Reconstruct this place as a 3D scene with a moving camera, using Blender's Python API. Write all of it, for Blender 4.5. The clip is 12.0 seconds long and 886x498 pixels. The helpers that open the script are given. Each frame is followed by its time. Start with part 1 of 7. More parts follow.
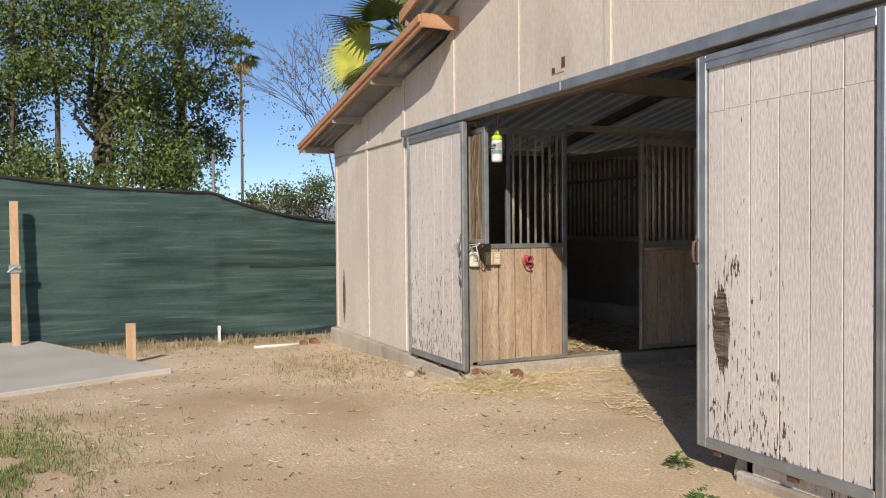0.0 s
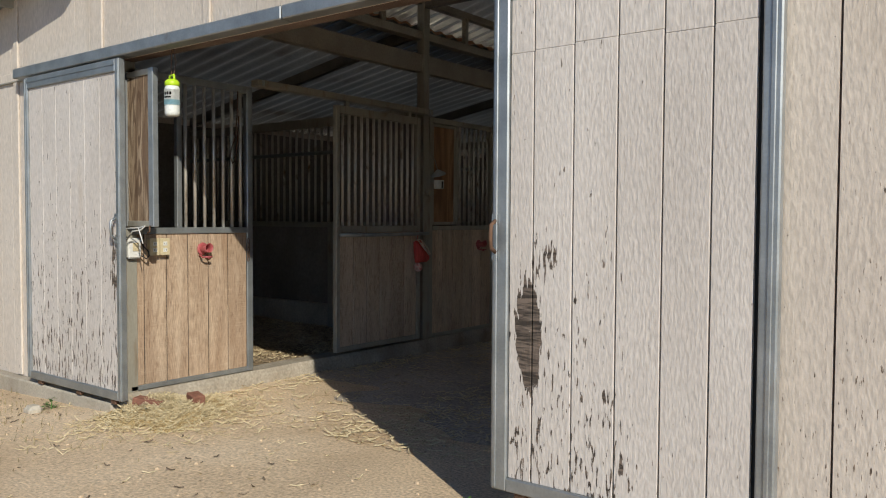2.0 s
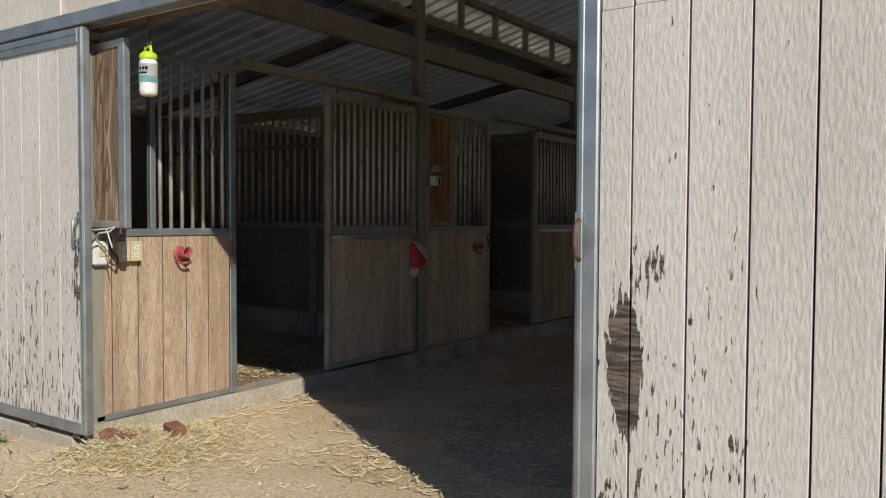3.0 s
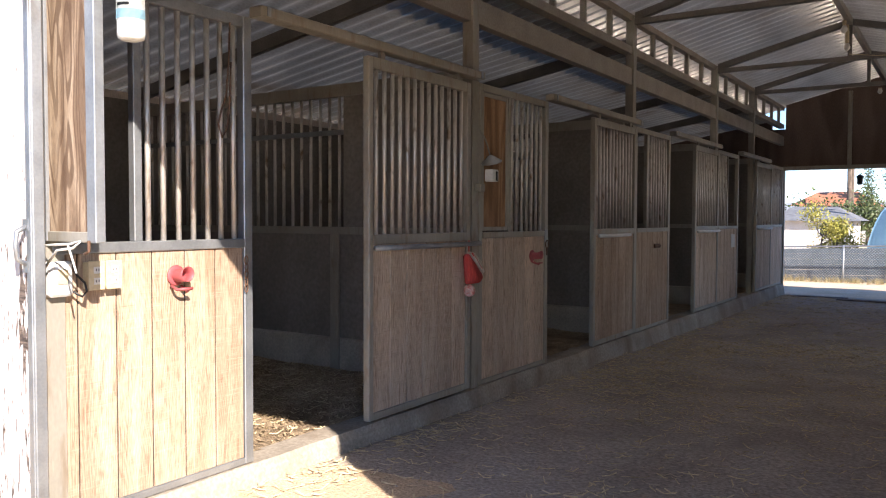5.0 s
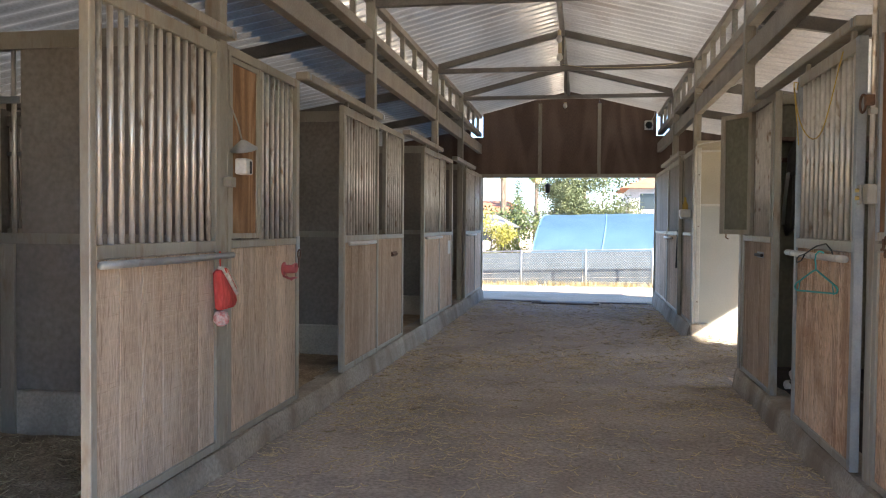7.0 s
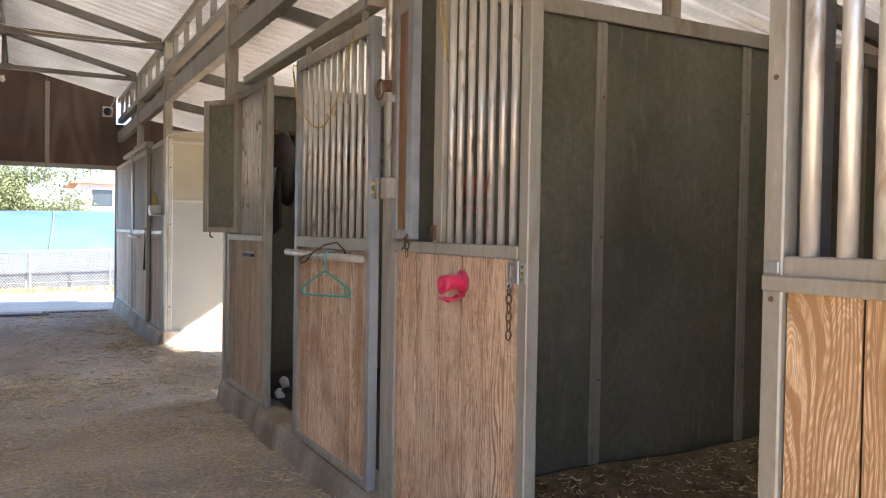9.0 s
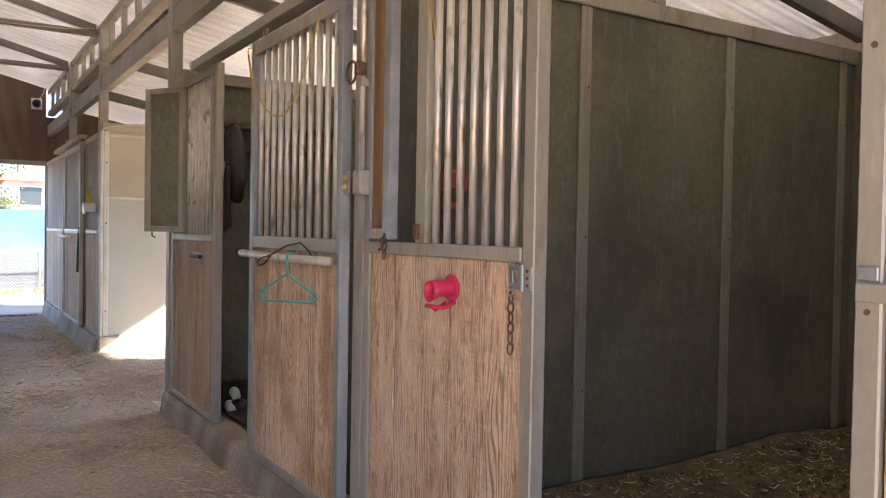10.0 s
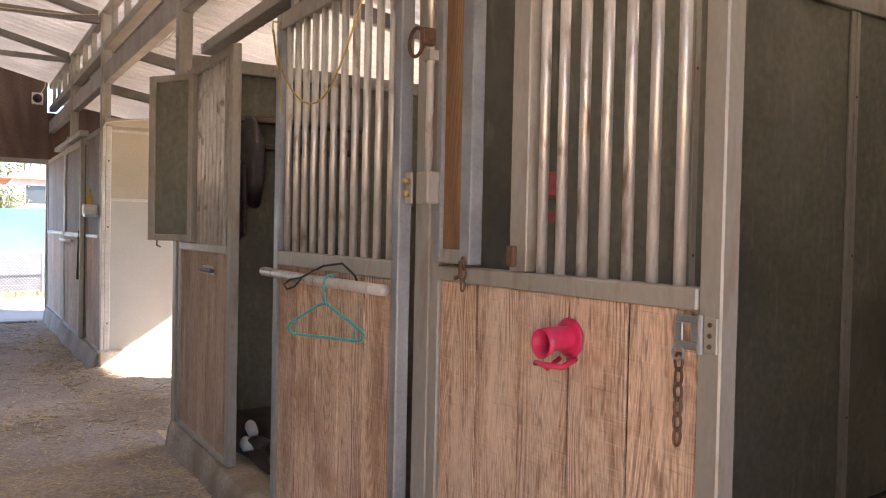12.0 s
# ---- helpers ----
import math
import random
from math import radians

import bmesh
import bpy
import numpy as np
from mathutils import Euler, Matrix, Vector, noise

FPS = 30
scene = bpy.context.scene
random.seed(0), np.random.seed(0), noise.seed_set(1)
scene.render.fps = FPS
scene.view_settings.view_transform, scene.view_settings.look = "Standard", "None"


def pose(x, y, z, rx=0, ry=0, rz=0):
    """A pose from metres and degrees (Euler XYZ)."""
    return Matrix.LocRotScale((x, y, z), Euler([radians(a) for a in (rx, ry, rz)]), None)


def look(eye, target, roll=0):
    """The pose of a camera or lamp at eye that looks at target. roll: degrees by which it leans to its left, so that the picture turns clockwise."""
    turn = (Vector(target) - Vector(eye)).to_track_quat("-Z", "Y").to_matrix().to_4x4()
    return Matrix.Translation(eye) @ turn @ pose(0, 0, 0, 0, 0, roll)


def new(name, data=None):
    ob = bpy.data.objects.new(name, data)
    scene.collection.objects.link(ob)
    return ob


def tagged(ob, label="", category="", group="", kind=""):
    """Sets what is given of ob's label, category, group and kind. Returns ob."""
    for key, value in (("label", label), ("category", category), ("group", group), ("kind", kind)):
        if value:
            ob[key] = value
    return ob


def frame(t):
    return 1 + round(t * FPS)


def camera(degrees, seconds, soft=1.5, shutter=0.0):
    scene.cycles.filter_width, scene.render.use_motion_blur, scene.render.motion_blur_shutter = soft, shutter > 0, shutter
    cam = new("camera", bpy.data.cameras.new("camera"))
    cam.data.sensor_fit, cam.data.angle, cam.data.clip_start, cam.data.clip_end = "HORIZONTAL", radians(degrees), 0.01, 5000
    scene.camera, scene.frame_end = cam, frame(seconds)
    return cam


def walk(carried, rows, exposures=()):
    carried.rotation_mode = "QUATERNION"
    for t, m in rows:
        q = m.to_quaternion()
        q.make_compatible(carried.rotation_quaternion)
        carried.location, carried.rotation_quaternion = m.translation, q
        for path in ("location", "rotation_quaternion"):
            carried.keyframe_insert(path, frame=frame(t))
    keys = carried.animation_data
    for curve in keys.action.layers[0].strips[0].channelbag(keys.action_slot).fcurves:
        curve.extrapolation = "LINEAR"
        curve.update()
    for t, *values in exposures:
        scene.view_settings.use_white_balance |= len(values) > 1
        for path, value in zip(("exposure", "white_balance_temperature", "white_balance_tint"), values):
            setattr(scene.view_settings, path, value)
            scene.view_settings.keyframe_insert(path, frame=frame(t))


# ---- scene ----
cam = camera(58.0, 12.0, soft=1.1)
PATH = [
    (0, (6.665, -3.333, 1.328), (4.85, -2.495, 1.28), -0.5),
    (0.5, (6.237, -3.305, 1.292), (4.647, -2.093, 1.23), -0.1),
    (1, (5.836, -3.209, 1.301), (4.46, -1.759, 1.229), 0.2),
    (1.5, (5.455, -3.117, 1.286), (4.121, -1.628, 1.21), 0.2),
    (2, (5.085, -2.985, 1.268), (3.859, -1.407, 1.191), 0.3),
    (2.5, (4.676, -2.785, 1.261), (3.528, -1.149, 1.183), 0.3),
    (3, (4.306, -2.653, 1.262), (3.176, -1.005, 1.186), 0.3),
    (3.2, (4.174, -2.548, 1.252), (3.051, -0.895, 1.175), 0.2),
    (4.8, (3.133, -1.809, 1.294), (2.023, -0.147, 1.219), 0.1),
    (5, (3.022, -1.746, 1.297), (1.924, -0.076, 1.219), 0.2),
    (5.5, (2.697, -1.546, 1.283), (1.724, 0.2, 1.211), 0.2),
    (6, (2.448, -1.31, 1.28), (1.632, 0.515, 1.213), 0.3),
    (6.5, (2.165, -1.086, 1.279), (1.46, 0.785, 1.213), 0.3),
    (7, (1.964, -0.893, 1.286), (1.622, 1.077, 1.227), 0.5),
    (7.5, (1.89, -0.64, 1.286), (1.865, 1.359, 1.227), 0.5),
    (7.7, (1.864, -0.553, 1.273), (1.977, 1.443, 1.215), 0.5),
    (9.3, (1.912, 0.087, 1.26), (2.924, 1.812, 1.219), 1.0),
    (9.5, (1.928, 0.153, 1.255), (2.96, 1.866, 1.214), 1.0),
    (10, (1.918, 0.358, 1.261), (2.979, 2.053, 1.22), 1.0),
    (10.5, (1.934, 0.553, 1.273), (2.991, 2.251, 1.232), 1.1),
    (11, (2.04, 0.78, 1.286), (3.098, 2.477, 1.247), 1.2),
    (11.5, (2.096, 0.98, 1.298), (3.161, 2.673, 1.257), 1.2),
    (12, (2.104, 1.14, 1.322), (3.15, 2.844, 1.279), 1.2),
]
# exposure follows the camera from the sunlit yard into the shaded aisle
walk(cam, [(t, look(eye, target, roll)) for t, eye, target, roll in PATH],
     exposures=[(0.0, 0.1, 6850, 11), (1.0, 0.0, 6700, 9), (2.5, -0.05, 6450, 5), (3.2, 0.05, 6450, 5), (4.0, 0.85, 6550, 12), (4.8, 1.5, 6550, 18), (5.5, 1.85, 6650, 18), (6.0, 2.22, 6650, 16), (6.5, 2.5, 6700, 13),
                (7.5, 2.85, 6600, 11), (9.5, 3.3, 6800, 16), (12.0, 3.32, 7150, 24)])

# ---- sky and sun ----
SUN_DIR = Vector((1.0, -0.587, 0.68)).normalized()
world = bpy.data.worlds.new("world")
scene.world = world
world.use_nodes = True
wn = world.node_tree
sky = wn.nodes.new("ShaderNodeTexSky")
sky.sky_type = "NISHITA"
sky.sun_disc = False
sky.altitude = 2500
sky.sun_elevation = math.asin(SUN_DIR.z)
sky.sun_rotation = math.atan2(SUN_DIR.x, SUN_DIR.y)
sky.air_density, sky.dust_density, sky.ozone_density = 1.0, 0.05, 5.0
bgn = wn.nodes["Background"]
wn.links.new(sky.outputs[0], bgn.inputs[0])
bgn.inputs[1].default_value = 0.11
sun = new("sun", bpy.data.lights.new("sun", "SUN"))
sun.data.energy, sun.data.angle, sun.data.color = 4.2, radians(0.55), (1.0, 0.93, 0.82)
sun.rotation_euler = SUN_DIR.to_track_quat("Z", "Y").to_euler()

# ---- plan ----
W = 3.345            # aisle width between the stall fronts; the left front is the plane x = 0
Y1 = 14.95           # far gable wall
XL, XR = -4.05, 6.95  # outer side walls
HALF, TOPZ = 1.19, 2.29   # the left fronts; the right rail sits a little higher
HALF_R = 1.222
BASE = 0.05
EAVE_IN, RIDGE = 3.50, 3.92
MID = W / 2


# ---- materials ----
def rgba(c):
    return (c[0], c[1], c[2], 1.0)


def surf(name, cols, scale=3.0, stretch=(1, 1, 1), detail=6, distort=0.0, rough=0.8, metal=0.0, bump=0.3, dist=0.01,
         fine=60.0, fine_amt=0.25, stain=None, stain_scale=1.3, stain_cut=(0.5, 0.7), vary=0.0, rings=0.0, ring_scale=14.0):
    """A weathered surface at world scale: a broad tone, fine grain, stains with soft edges, and a relief from the grain."""
    m = bpy.data.materials.new(name)
    m.use_nodes = True
    nt = m.node_tree
    n, lk = nt.nodes, nt.links
    b = n["Principled BSDF"]
    geo, info = n.new("ShaderNodeNewGeometry"), n.new("ShaderNodeObjectInfo")
    off = n.new("ShaderNodeVectorMath"); off.operation = "MULTIPLY_ADD"
    mul = n.new("ShaderNodeCombineXYZ")
    for k in range(3):
        lk.new(info.outputs["Random"], mul.inputs[k])
    lk.new(mul.outputs[0], off.inputs[0])
    off.inputs[1].default_value = (7.3 * vary * 5, 3.1 * vary * 5, 5.7 * vary * 5)
    lk.new(geo.outputs["Position"], off.inputs[2])
    mp = n.new("ShaderNodeMapping"); mp.inputs["Scale"].default_value = stretch
    lk.new(off.outputs[0], mp.inputs["Vector"])
    a = n.new("ShaderNodeTexNoise")
    a.inputs["Scale"].default_value, a.inputs["Detail"].default_value, a.inputs["Distortion"].default_value = scale, detail, distort
    lk.new(mp.outputs[0], a.inputs["Vector"])
    source = a.outputs["Fac"]
    if rings:
        r = n.new("ShaderNodeMath"); r.operation = "MULTIPLY"; r.inputs[1].default_value = ring_scale
        s = n.new("ShaderNodeMath"); s.operation = "SINE"
        h = n.new("ShaderNodeMath"); h.operation = "MULTIPLY_ADD"; h.inputs[1].default_value = 0.5 * rings; h.inputs[2].default_value = 0.0
        ad = n.new("ShaderNodeMath"); ad.operation = "ADD"
        soft = n.new("ShaderNodeTexNoise"); soft.inputs["Scale"].default_value = scale * 0.5; soft.inputs["Detail"].default_value = 1.5
        lk.new(mp.outputs[0], soft.inputs["Vector"])
        lk.new(soft.outputs["Fac"], r.inputs[0]); lk.new(r.outputs[0], s.inputs[0]); lk.new(s.outputs[0], h.inputs[0])
        lk.new(h.outputs[0], ad.inputs[0]); lk.new(source, ad.inputs[1])
        source = ad.outputs[0]
    ramp = n.new("ShaderNodeValToRGB")
    els = ramp.color_ramp.elements
    els[0].position, els[0].color = cols[0][0], rgba(cols[0][1])
    els[1].position, els[1].color = cols[-1][0], rgba(cols[-1][1])
    for p, c in cols[1:-1]:
        els.new(p).color = rgba(c)
    lk.new(source, ramp.inputs[0])
    f = n.new("ShaderNodeTexNoise")
    f.inputs["Scale"].default_value, f.inputs["Detail"].default_value = fine, 4
    lk.new(mp.outputs[0], f.inputs["Vector"])
    fr = n.new("ShaderNodeMapRange")
    fr.inputs["From Min"].default_value, fr.inputs["From Max"].default_value = 0.3, 0.7
    fr.inputs["To Min"].default_value, fr.inputs["To Max"].default_value = 1.0 - fine_amt, 1.0 + fine_amt * 0.6
    lk.new(f.outputs["Fac"], fr.inputs["Value"])
    tone = n.new("ShaderNodeMix"); tone.data_type = "RGBA"; tone.blend_type = "MULTIPLY"; tone.inputs["Factor"].default_value = 1.0
    lk.new(ramp.outputs[0], tone.inputs["A"]); lk.new(fr.outputs[0], tone.inputs["B"])
    colour = tone.outputs["Result"]
    if vary:
        vr = n.new("ShaderNodeMapRange")
        vr.inputs["To Min"].default_value, vr.inputs["To Max"].default_value = 1.0 - vary, 1.0 + vary * 0.7
        lk.new(info.outputs["Random"], vr.inputs["Value"])
        vm = n.new("ShaderNodeMix"); vm.data_type = "RGBA"; vm.blend_type = "MULTIPLY"; vm.inputs["Factor"].default_value = 1.0
        lk.new(colour, vm.inputs["A"]); lk.new(vr.outputs[0], vm.inputs["B"])
        colour = vm.outputs["Result"]
    if stain:
        st = n.new("ShaderNodeTexNoise"); st.inputs["Scale"].default_value, st.inputs["Detail"].default_value = stain_scale, 7
        st.inputs["Distortion"].default_value = 0.6
        mp2 = n.new("ShaderNodeMapping"); mp2.inputs["Scale"].default_value = (1, 1, 0.45); mp2.inputs["Location"].default_value = (3.1, 1.7, 0.4)
        lk.new(off.outputs[0], mp2.inputs["Vector"]); lk.new(mp2.outputs[0], st.inputs["Vector"])
        sr = n.new("ShaderNodeMapRange"); sr.inputs["From Min"].default_value, sr.inputs["From Max"].default_value = stain_cut
        lk.new(st.outputs["Fac"], sr.inputs["Value"])
        sm = n.new("ShaderNodeMix"); sm.data_type = "RGBA"
        lk.new(sr.outputs[0], sm.inputs["Factor"]); lk.new(colour, sm.inputs["A"]); sm.inputs["B"].default_value = rgba(stain)
        colour = sm.outputs["Result"]
    lk.new(colour, b.inputs["Base Color"])
    b.inputs["Roughness"].default_value, b.inputs["Metallic"].default_value = rough, metal
    if bump:
        bu = n.new("ShaderNodeBump"); bu.inputs["Strength"].default_value, bu.inputs["Distance"].default_value = bump, dist
        mx = n.new("ShaderNodeMath"); mx.operation = "ADD"
        lk.new(source, mx.inputs[0]); lk.new(f.outputs["Fac"], mx.inputs[1])
        lk.new(mx.outputs[0], bu.inputs["Height"]); lk.new(bu.outputs[0], b.inputs["Normal"])
    return m


def peel(m, bare, cut, zlo, zhi, low, high, xr=None, spots=(), size=(70, 70, 12)):
    """Flaked paint: where a long thin noise passes a threshold the bare wood shows; the threshold eases from `high` at zhi to `low` at zlo."""
    nt = m.node_tree
    n, lk = nt.nodes, nt.links
    b = n["Principled BSDF"]
    old = b.inputs["Base Color"].links[0].from_socket
    geo = n.new("ShaderNodeNewGeometry")
    mp = n.new("ShaderNodeMapping"); mp.inputs["Scale"].default_value = size
    t = n.new("ShaderNodeTexNoise"); t.inputs["Scale"].default_value, t.inputs["Detail"].default_value, t.inputs["Distortion"].default_value = 1.0, 7, 0.35
    lk.new(geo.outputs["Position"], mp.inputs["Vector"]); lk.new(mp.outputs[0], t.inputs["Vector"])
    sep = n.new("ShaderNodeSeparateXYZ"); lk.new(geo.outputs["Position"], sep.inputs[0])
    r = n.new("ShaderNodeMapRange")
    for key, v in (("From Min", zlo), ("From Max", zhi), ("To Min", low), ("To Max", high)):
        r.inputs[key].default_value = v
    lk.new(sep.outputs["Z"], r.inputs["Value"])
    thr = r.outputs[0]
    if xr:
        rx = n.new("ShaderNodeMapRange")
        for key, v in (("From Min", xr[0]), ("From Max", xr[1]), ("To Min", 0.0), ("To Max", xr[2])):
            rx.inputs[key].default_value = v
        lk.new(sep.outputs["X"], rx.inputs["Value"])
        ad = n.new("ShaderNodeMath"); ad.operation = "ADD"; lk.new(thr, ad.inputs[0]); lk.new(rx.outputs[0], ad.inputs[1]); thr = ad.outputs[0]
    for cx, cz, rx_, rz_, depth in spots:
        vx = n.new("ShaderNodeVectorMath"); vx.operation = "SUBTRACT"; vx.inputs[1].default_value = (cx, 0, cz)
        flat = n.new("ShaderNodeCombineXYZ"); lk.new(sep.outputs["X"], flat.inputs[0]); lk.new(sep.outputs["Z"], flat.inputs[2])
        lk.new(flat.outputs[0], vx.inputs[0])
        sc = n.new("ShaderNodeVectorMath"); sc.operation = "MULTIPLY"; sc.inputs[1].default_value = (1 / rx_, 0, 1 / rz_)
        lk.new(vx.outputs[0], sc.inputs[0])
        ln = n.new("ShaderNodeVectorMath"); ln.operation = "LENGTH"; lk.new(sc.outputs[0], ln.inputs[0])
        mr = n.new("ShaderNodeMapRange")
        for key, v in (("From Min", 0.75), ("From Max", 1.35), ("To Min", -depth), ("To Max", 0.0)):
            mr.inputs[key].default_value = v
        lk.new(ln.outputs["Value"], mr.inputs["Value"])
        ad2 = n.new("ShaderNodeMath"); ad2.operation = "ADD"; lk.new(thr, ad2.inputs[0]); lk.new(mr.outputs[0], ad2.inputs[1]); thr = ad2.outputs[0]
    su = n.new("ShaderNodeMath"); su.operation = "SUBTRACT"; lk.new(t.outputs["Fac"], su.inputs[0]); lk.new(thr, su.inputs[1])
    sh = n.new("ShaderNodeMapRange"); sh.inputs["From Min"].default_value, sh.inputs["From Max"].default_value = 0.0, cut
    lk.new(su.outputs[0], sh.inputs["Value"])
    mix = n.new("ShaderNodeMix"); mix.data_type = "RGBA"
    lk.new(sh.outputs[0], mix.inputs["Factor"]); lk.new(old, mix.inputs["A"])
    ridge = n.new("ShaderNodeMapping"); ridge.inputs["Scale"].default_value = (9, 9, 75)
    rn = n.new("ShaderNodeTexNoise"); rn.inputs["Scale"].default_value, rn.inputs["Detail"].default_value, rn.inputs["Distortion"].default_value = 1.0, 5, 0.8
    lk.new(geo.outputs["Position"], ridge.inputs["Vector"]); lk.new(ridge.outputs[0], rn.inputs["Vector"])
    rr = n.new("ShaderNodeValToRGB")
    rr.color_ramp.elements[0].position, rr.color_ramp.elements[0].color = 0.38, rgba([v * 0.35 for v in bare])
    rr.color_ramp.elements[1].position, rr.color_ramp.elements[1].color = 0.62, rgba([v * 1.6 for v in bare])
    lk.new(rn.outputs["Fac"], rr.inputs[0]); lk.new(rr.outputs[0], mix.inputs["B"])
    lk.new(mix.outputs["Result"], b.inputs["Base Color"])
    return m


def overlay(m, tint, scale, cut, amount, detail=6, distort=0.4, seed=0.0):
    """Streaks, scuffs or grain flecks of one tint where a stretched noise passes a threshold."""
    nt = m.node_tree
    n, lk = nt.nodes, nt.links
    b = n["Principled BSDF"]
    old = b.inputs["Base Color"].links[0].from_socket
    geo = n.new("ShaderNodeNewGeometry")
    mp = n.new("ShaderNodeMapping"); mp.inputs["Scale"].default_value = scale; mp.inputs["Location"].default_value = (seed, seed * 0.7, seed * 1.3)
    t = n.new("ShaderNodeTexNoise"); t.inputs["Scale"].default_value, t.inputs["Detail"].default_value, t.inputs["Distortion"].default_value = 1.0, detail, distort
    lk.new(geo.outputs["Position"], mp.inputs["Vector"]); lk.new(mp.outputs[0], t.inputs["Vector"])
    r = n.new("ShaderNodeMapRange")
    for key, v in (("From Min", cut[0]), ("From Max", cut[1]), ("To Min", 0.0), ("To Max", amount)):
        r.inputs[key].default_value = v
    lk.new(t.outputs["Fac"], r.inputs["Value"])
    mix = n.new("ShaderNodeMix"); mix.data_type = "RGBA"
    lk.new(r.outputs[0], mix.inputs["Factor"]); lk.new(old, mix.inputs["A"]); mix.inputs["B"].default_value = rgba(tint)
    lk.new(mix.outputs["Result"], b.inputs["Base Color"])
    return m


def figure(m, tint, spacing, amount, patch=(0.3, 0.5), line=(0.6, 0.82), swirl=60.0, tall=0.16, seed=0.0):
    """Flat-sawn figure: wandering dark growth lines that run up the boards, strong in patches; each board has its own."""
    nt = m.node_tree
    n, lk = nt.nodes, nt.links
    b = n["Principled BSDF"]
    old = b.inputs["Base Color"].links[0].from_socket
    geo, info = n.new("ShaderNodeNewGeometry"), n.new("ShaderNodeObjectInfo")
    rv = n.new("ShaderNodeCombineXYZ")
    for k in range(3):
        lk.new(info.outputs["Random"], rv.inputs[k])
    ma = n.new("ShaderNodeVectorMath"); ma.operation = "MULTIPLY_ADD"; ma.inputs[1].default_value = (3.7, 5.3, 8.9)
    lk.new(rv.outputs[0], ma.inputs[0]); lk.new(geo.outputs["Position"], ma.inputs[2])
    mp = n.new("ShaderNodeMapping"); mp.inputs["Scale"].default_value = (1, 1, tall); mp.inputs["Location"].default_value = (seed, seed, seed)
    lk.new(ma.outputs[0], mp.inputs["Vector"])
    w = n.new("ShaderNodeTexWave"); w.wave_type, w.bands_direction = "BANDS", "Y"
    for key, v in (("Scale", 0.314 / spacing), ("Distortion", swirl), ("Detail", 2.5), ("Detail Scale", 0.16), ("Detail Roughness", 0.55)):
        w.inputs[key].default_value = v
    lk.new(mp.outputs[0], w.inputs["Vector"])
    r = n.new("ShaderNodeMapRange"); r.inputs["From Min"].default_value, r.inputs["From Max"].default_value = line
    lk.new(w.outputs["Fac"], r.inputs["Value"])
    msk = n.new("ShaderNodeTexNoise"); msk.inputs["Scale"].default_value, msk.inputs["Detail"].default_value = 7.0, 4
    lk.new(mp.outputs[0], msk.inputs["Vector"])
    mr = n.new("ShaderNodeMapRange"); mr.inputs["From Min"].default_value, mr.inputs["From Max"].default_value = patch; mr.inputs["To Max"].default_value = amount
    lk.new(msk.outputs["Fac"], mr.inputs["Value"])
    mu = n.new("ShaderNodeMath"); mu.operation = "MULTIPLY"; lk.new(r.outputs[0], mu.inputs[0]); lk.new(mr.outputs[0], mu.inputs[1])
    mix = n.new("ShaderNodeMix"); mix.data_type = "RGBA"
    lk.new(mu.outputs[0], mix.inputs["Factor"]); lk.new(old, mix.inputs["A"]); mix.inputs["B"].default_value = rgba(tint)
    lk.new(mix.outputs["Result"], b.inputs["Base Color"])
    return m


def plain(name, c, rough=0.5, metal=0.0):
    return surf(name, [(0.3, [v * 0.88 for v in c]), (0.7, c)], scale=9, rough=rough, metal=metal, bump=0.08, dist=0.002, fine_amt=0.12)


SIDING = surf("white_siding", [(0.3, (0.60, 0.525, 0.455)), (0.7, (0.70, 0.625, 0.55))], scale=1.6, stretch=(1, 1, 0.35), rough=0.85, bump=0.6, dist=0.006,
              fine=70, fine_amt=0.13, stain=(0.46, 0.37, 0.28), stain_cut=(0.60, 0.85))
peel(SIDING, (0.15, 0.11, 0.08), 0.02, 0.0, 1.8, 0.66, 0.74, (4.2, 4.7, -0.075), [(-3.72, 0.45, 0.06, 0.32, 0.35), (4.84, 0.55, 0.05, 0.17, 0.35), (4.82, 0.25, 0.09, 0.22, 0.35), (5.12, 0.36, 0.2, 0.16, 0.35), (4.5, 0.02, 0.5, 0.16, 0.2)], (110, 110, 20))
DOORPAINT = surf("door_paint", [(0.3, (0.60, 0.545, 0.50)), (0.7, (0.70, 0.645, 0.60))], scale=2.4, stretch=(1, 1, 0.3), rough=0.82, bump=0.65, dist=0.006,
                 fine=80, fine_amt=0.14, stain=(0.47, 0.35, 0.22), stain_cut=(0.62, 0.82))
peel(DOORPAINT, (0.13, 0.10, 0.08), 0.015, 0.05, 1.55, 0.562, 0.69, (3.65, 3.95, 0.09), [(3.285, 0.80, 0.058, 0.19, 0.35), (3.30, 0.60, 0.035, 0.10, 0.2), (3.36, 1.10, 0.07, 0.08, 0.12), (3.9, 0.08, 0.5, 0.07, 0.10), (0.06, 0.95, 0.03, 0.25, 0.2)])
BOARD = surf("stall_board", [(0.15, (0.29, 0.19, 0.12)), (0.5, (0.46, 0.335, 0.235)), (0.85, (0.56, 0.425, 0.305))], scale=2.4, stretch=(3, 3, 0.35), distort=0.4,
             rough=0.8, bump=0.5, dist=0.004, fine=70, fine_amt=0.3, stain=(0.26, 0.15, 0.085), stain_scale=2.2, stain_cut=(0.55, 0.85), vary=0.13, rings=0.18, ring_scale=480)
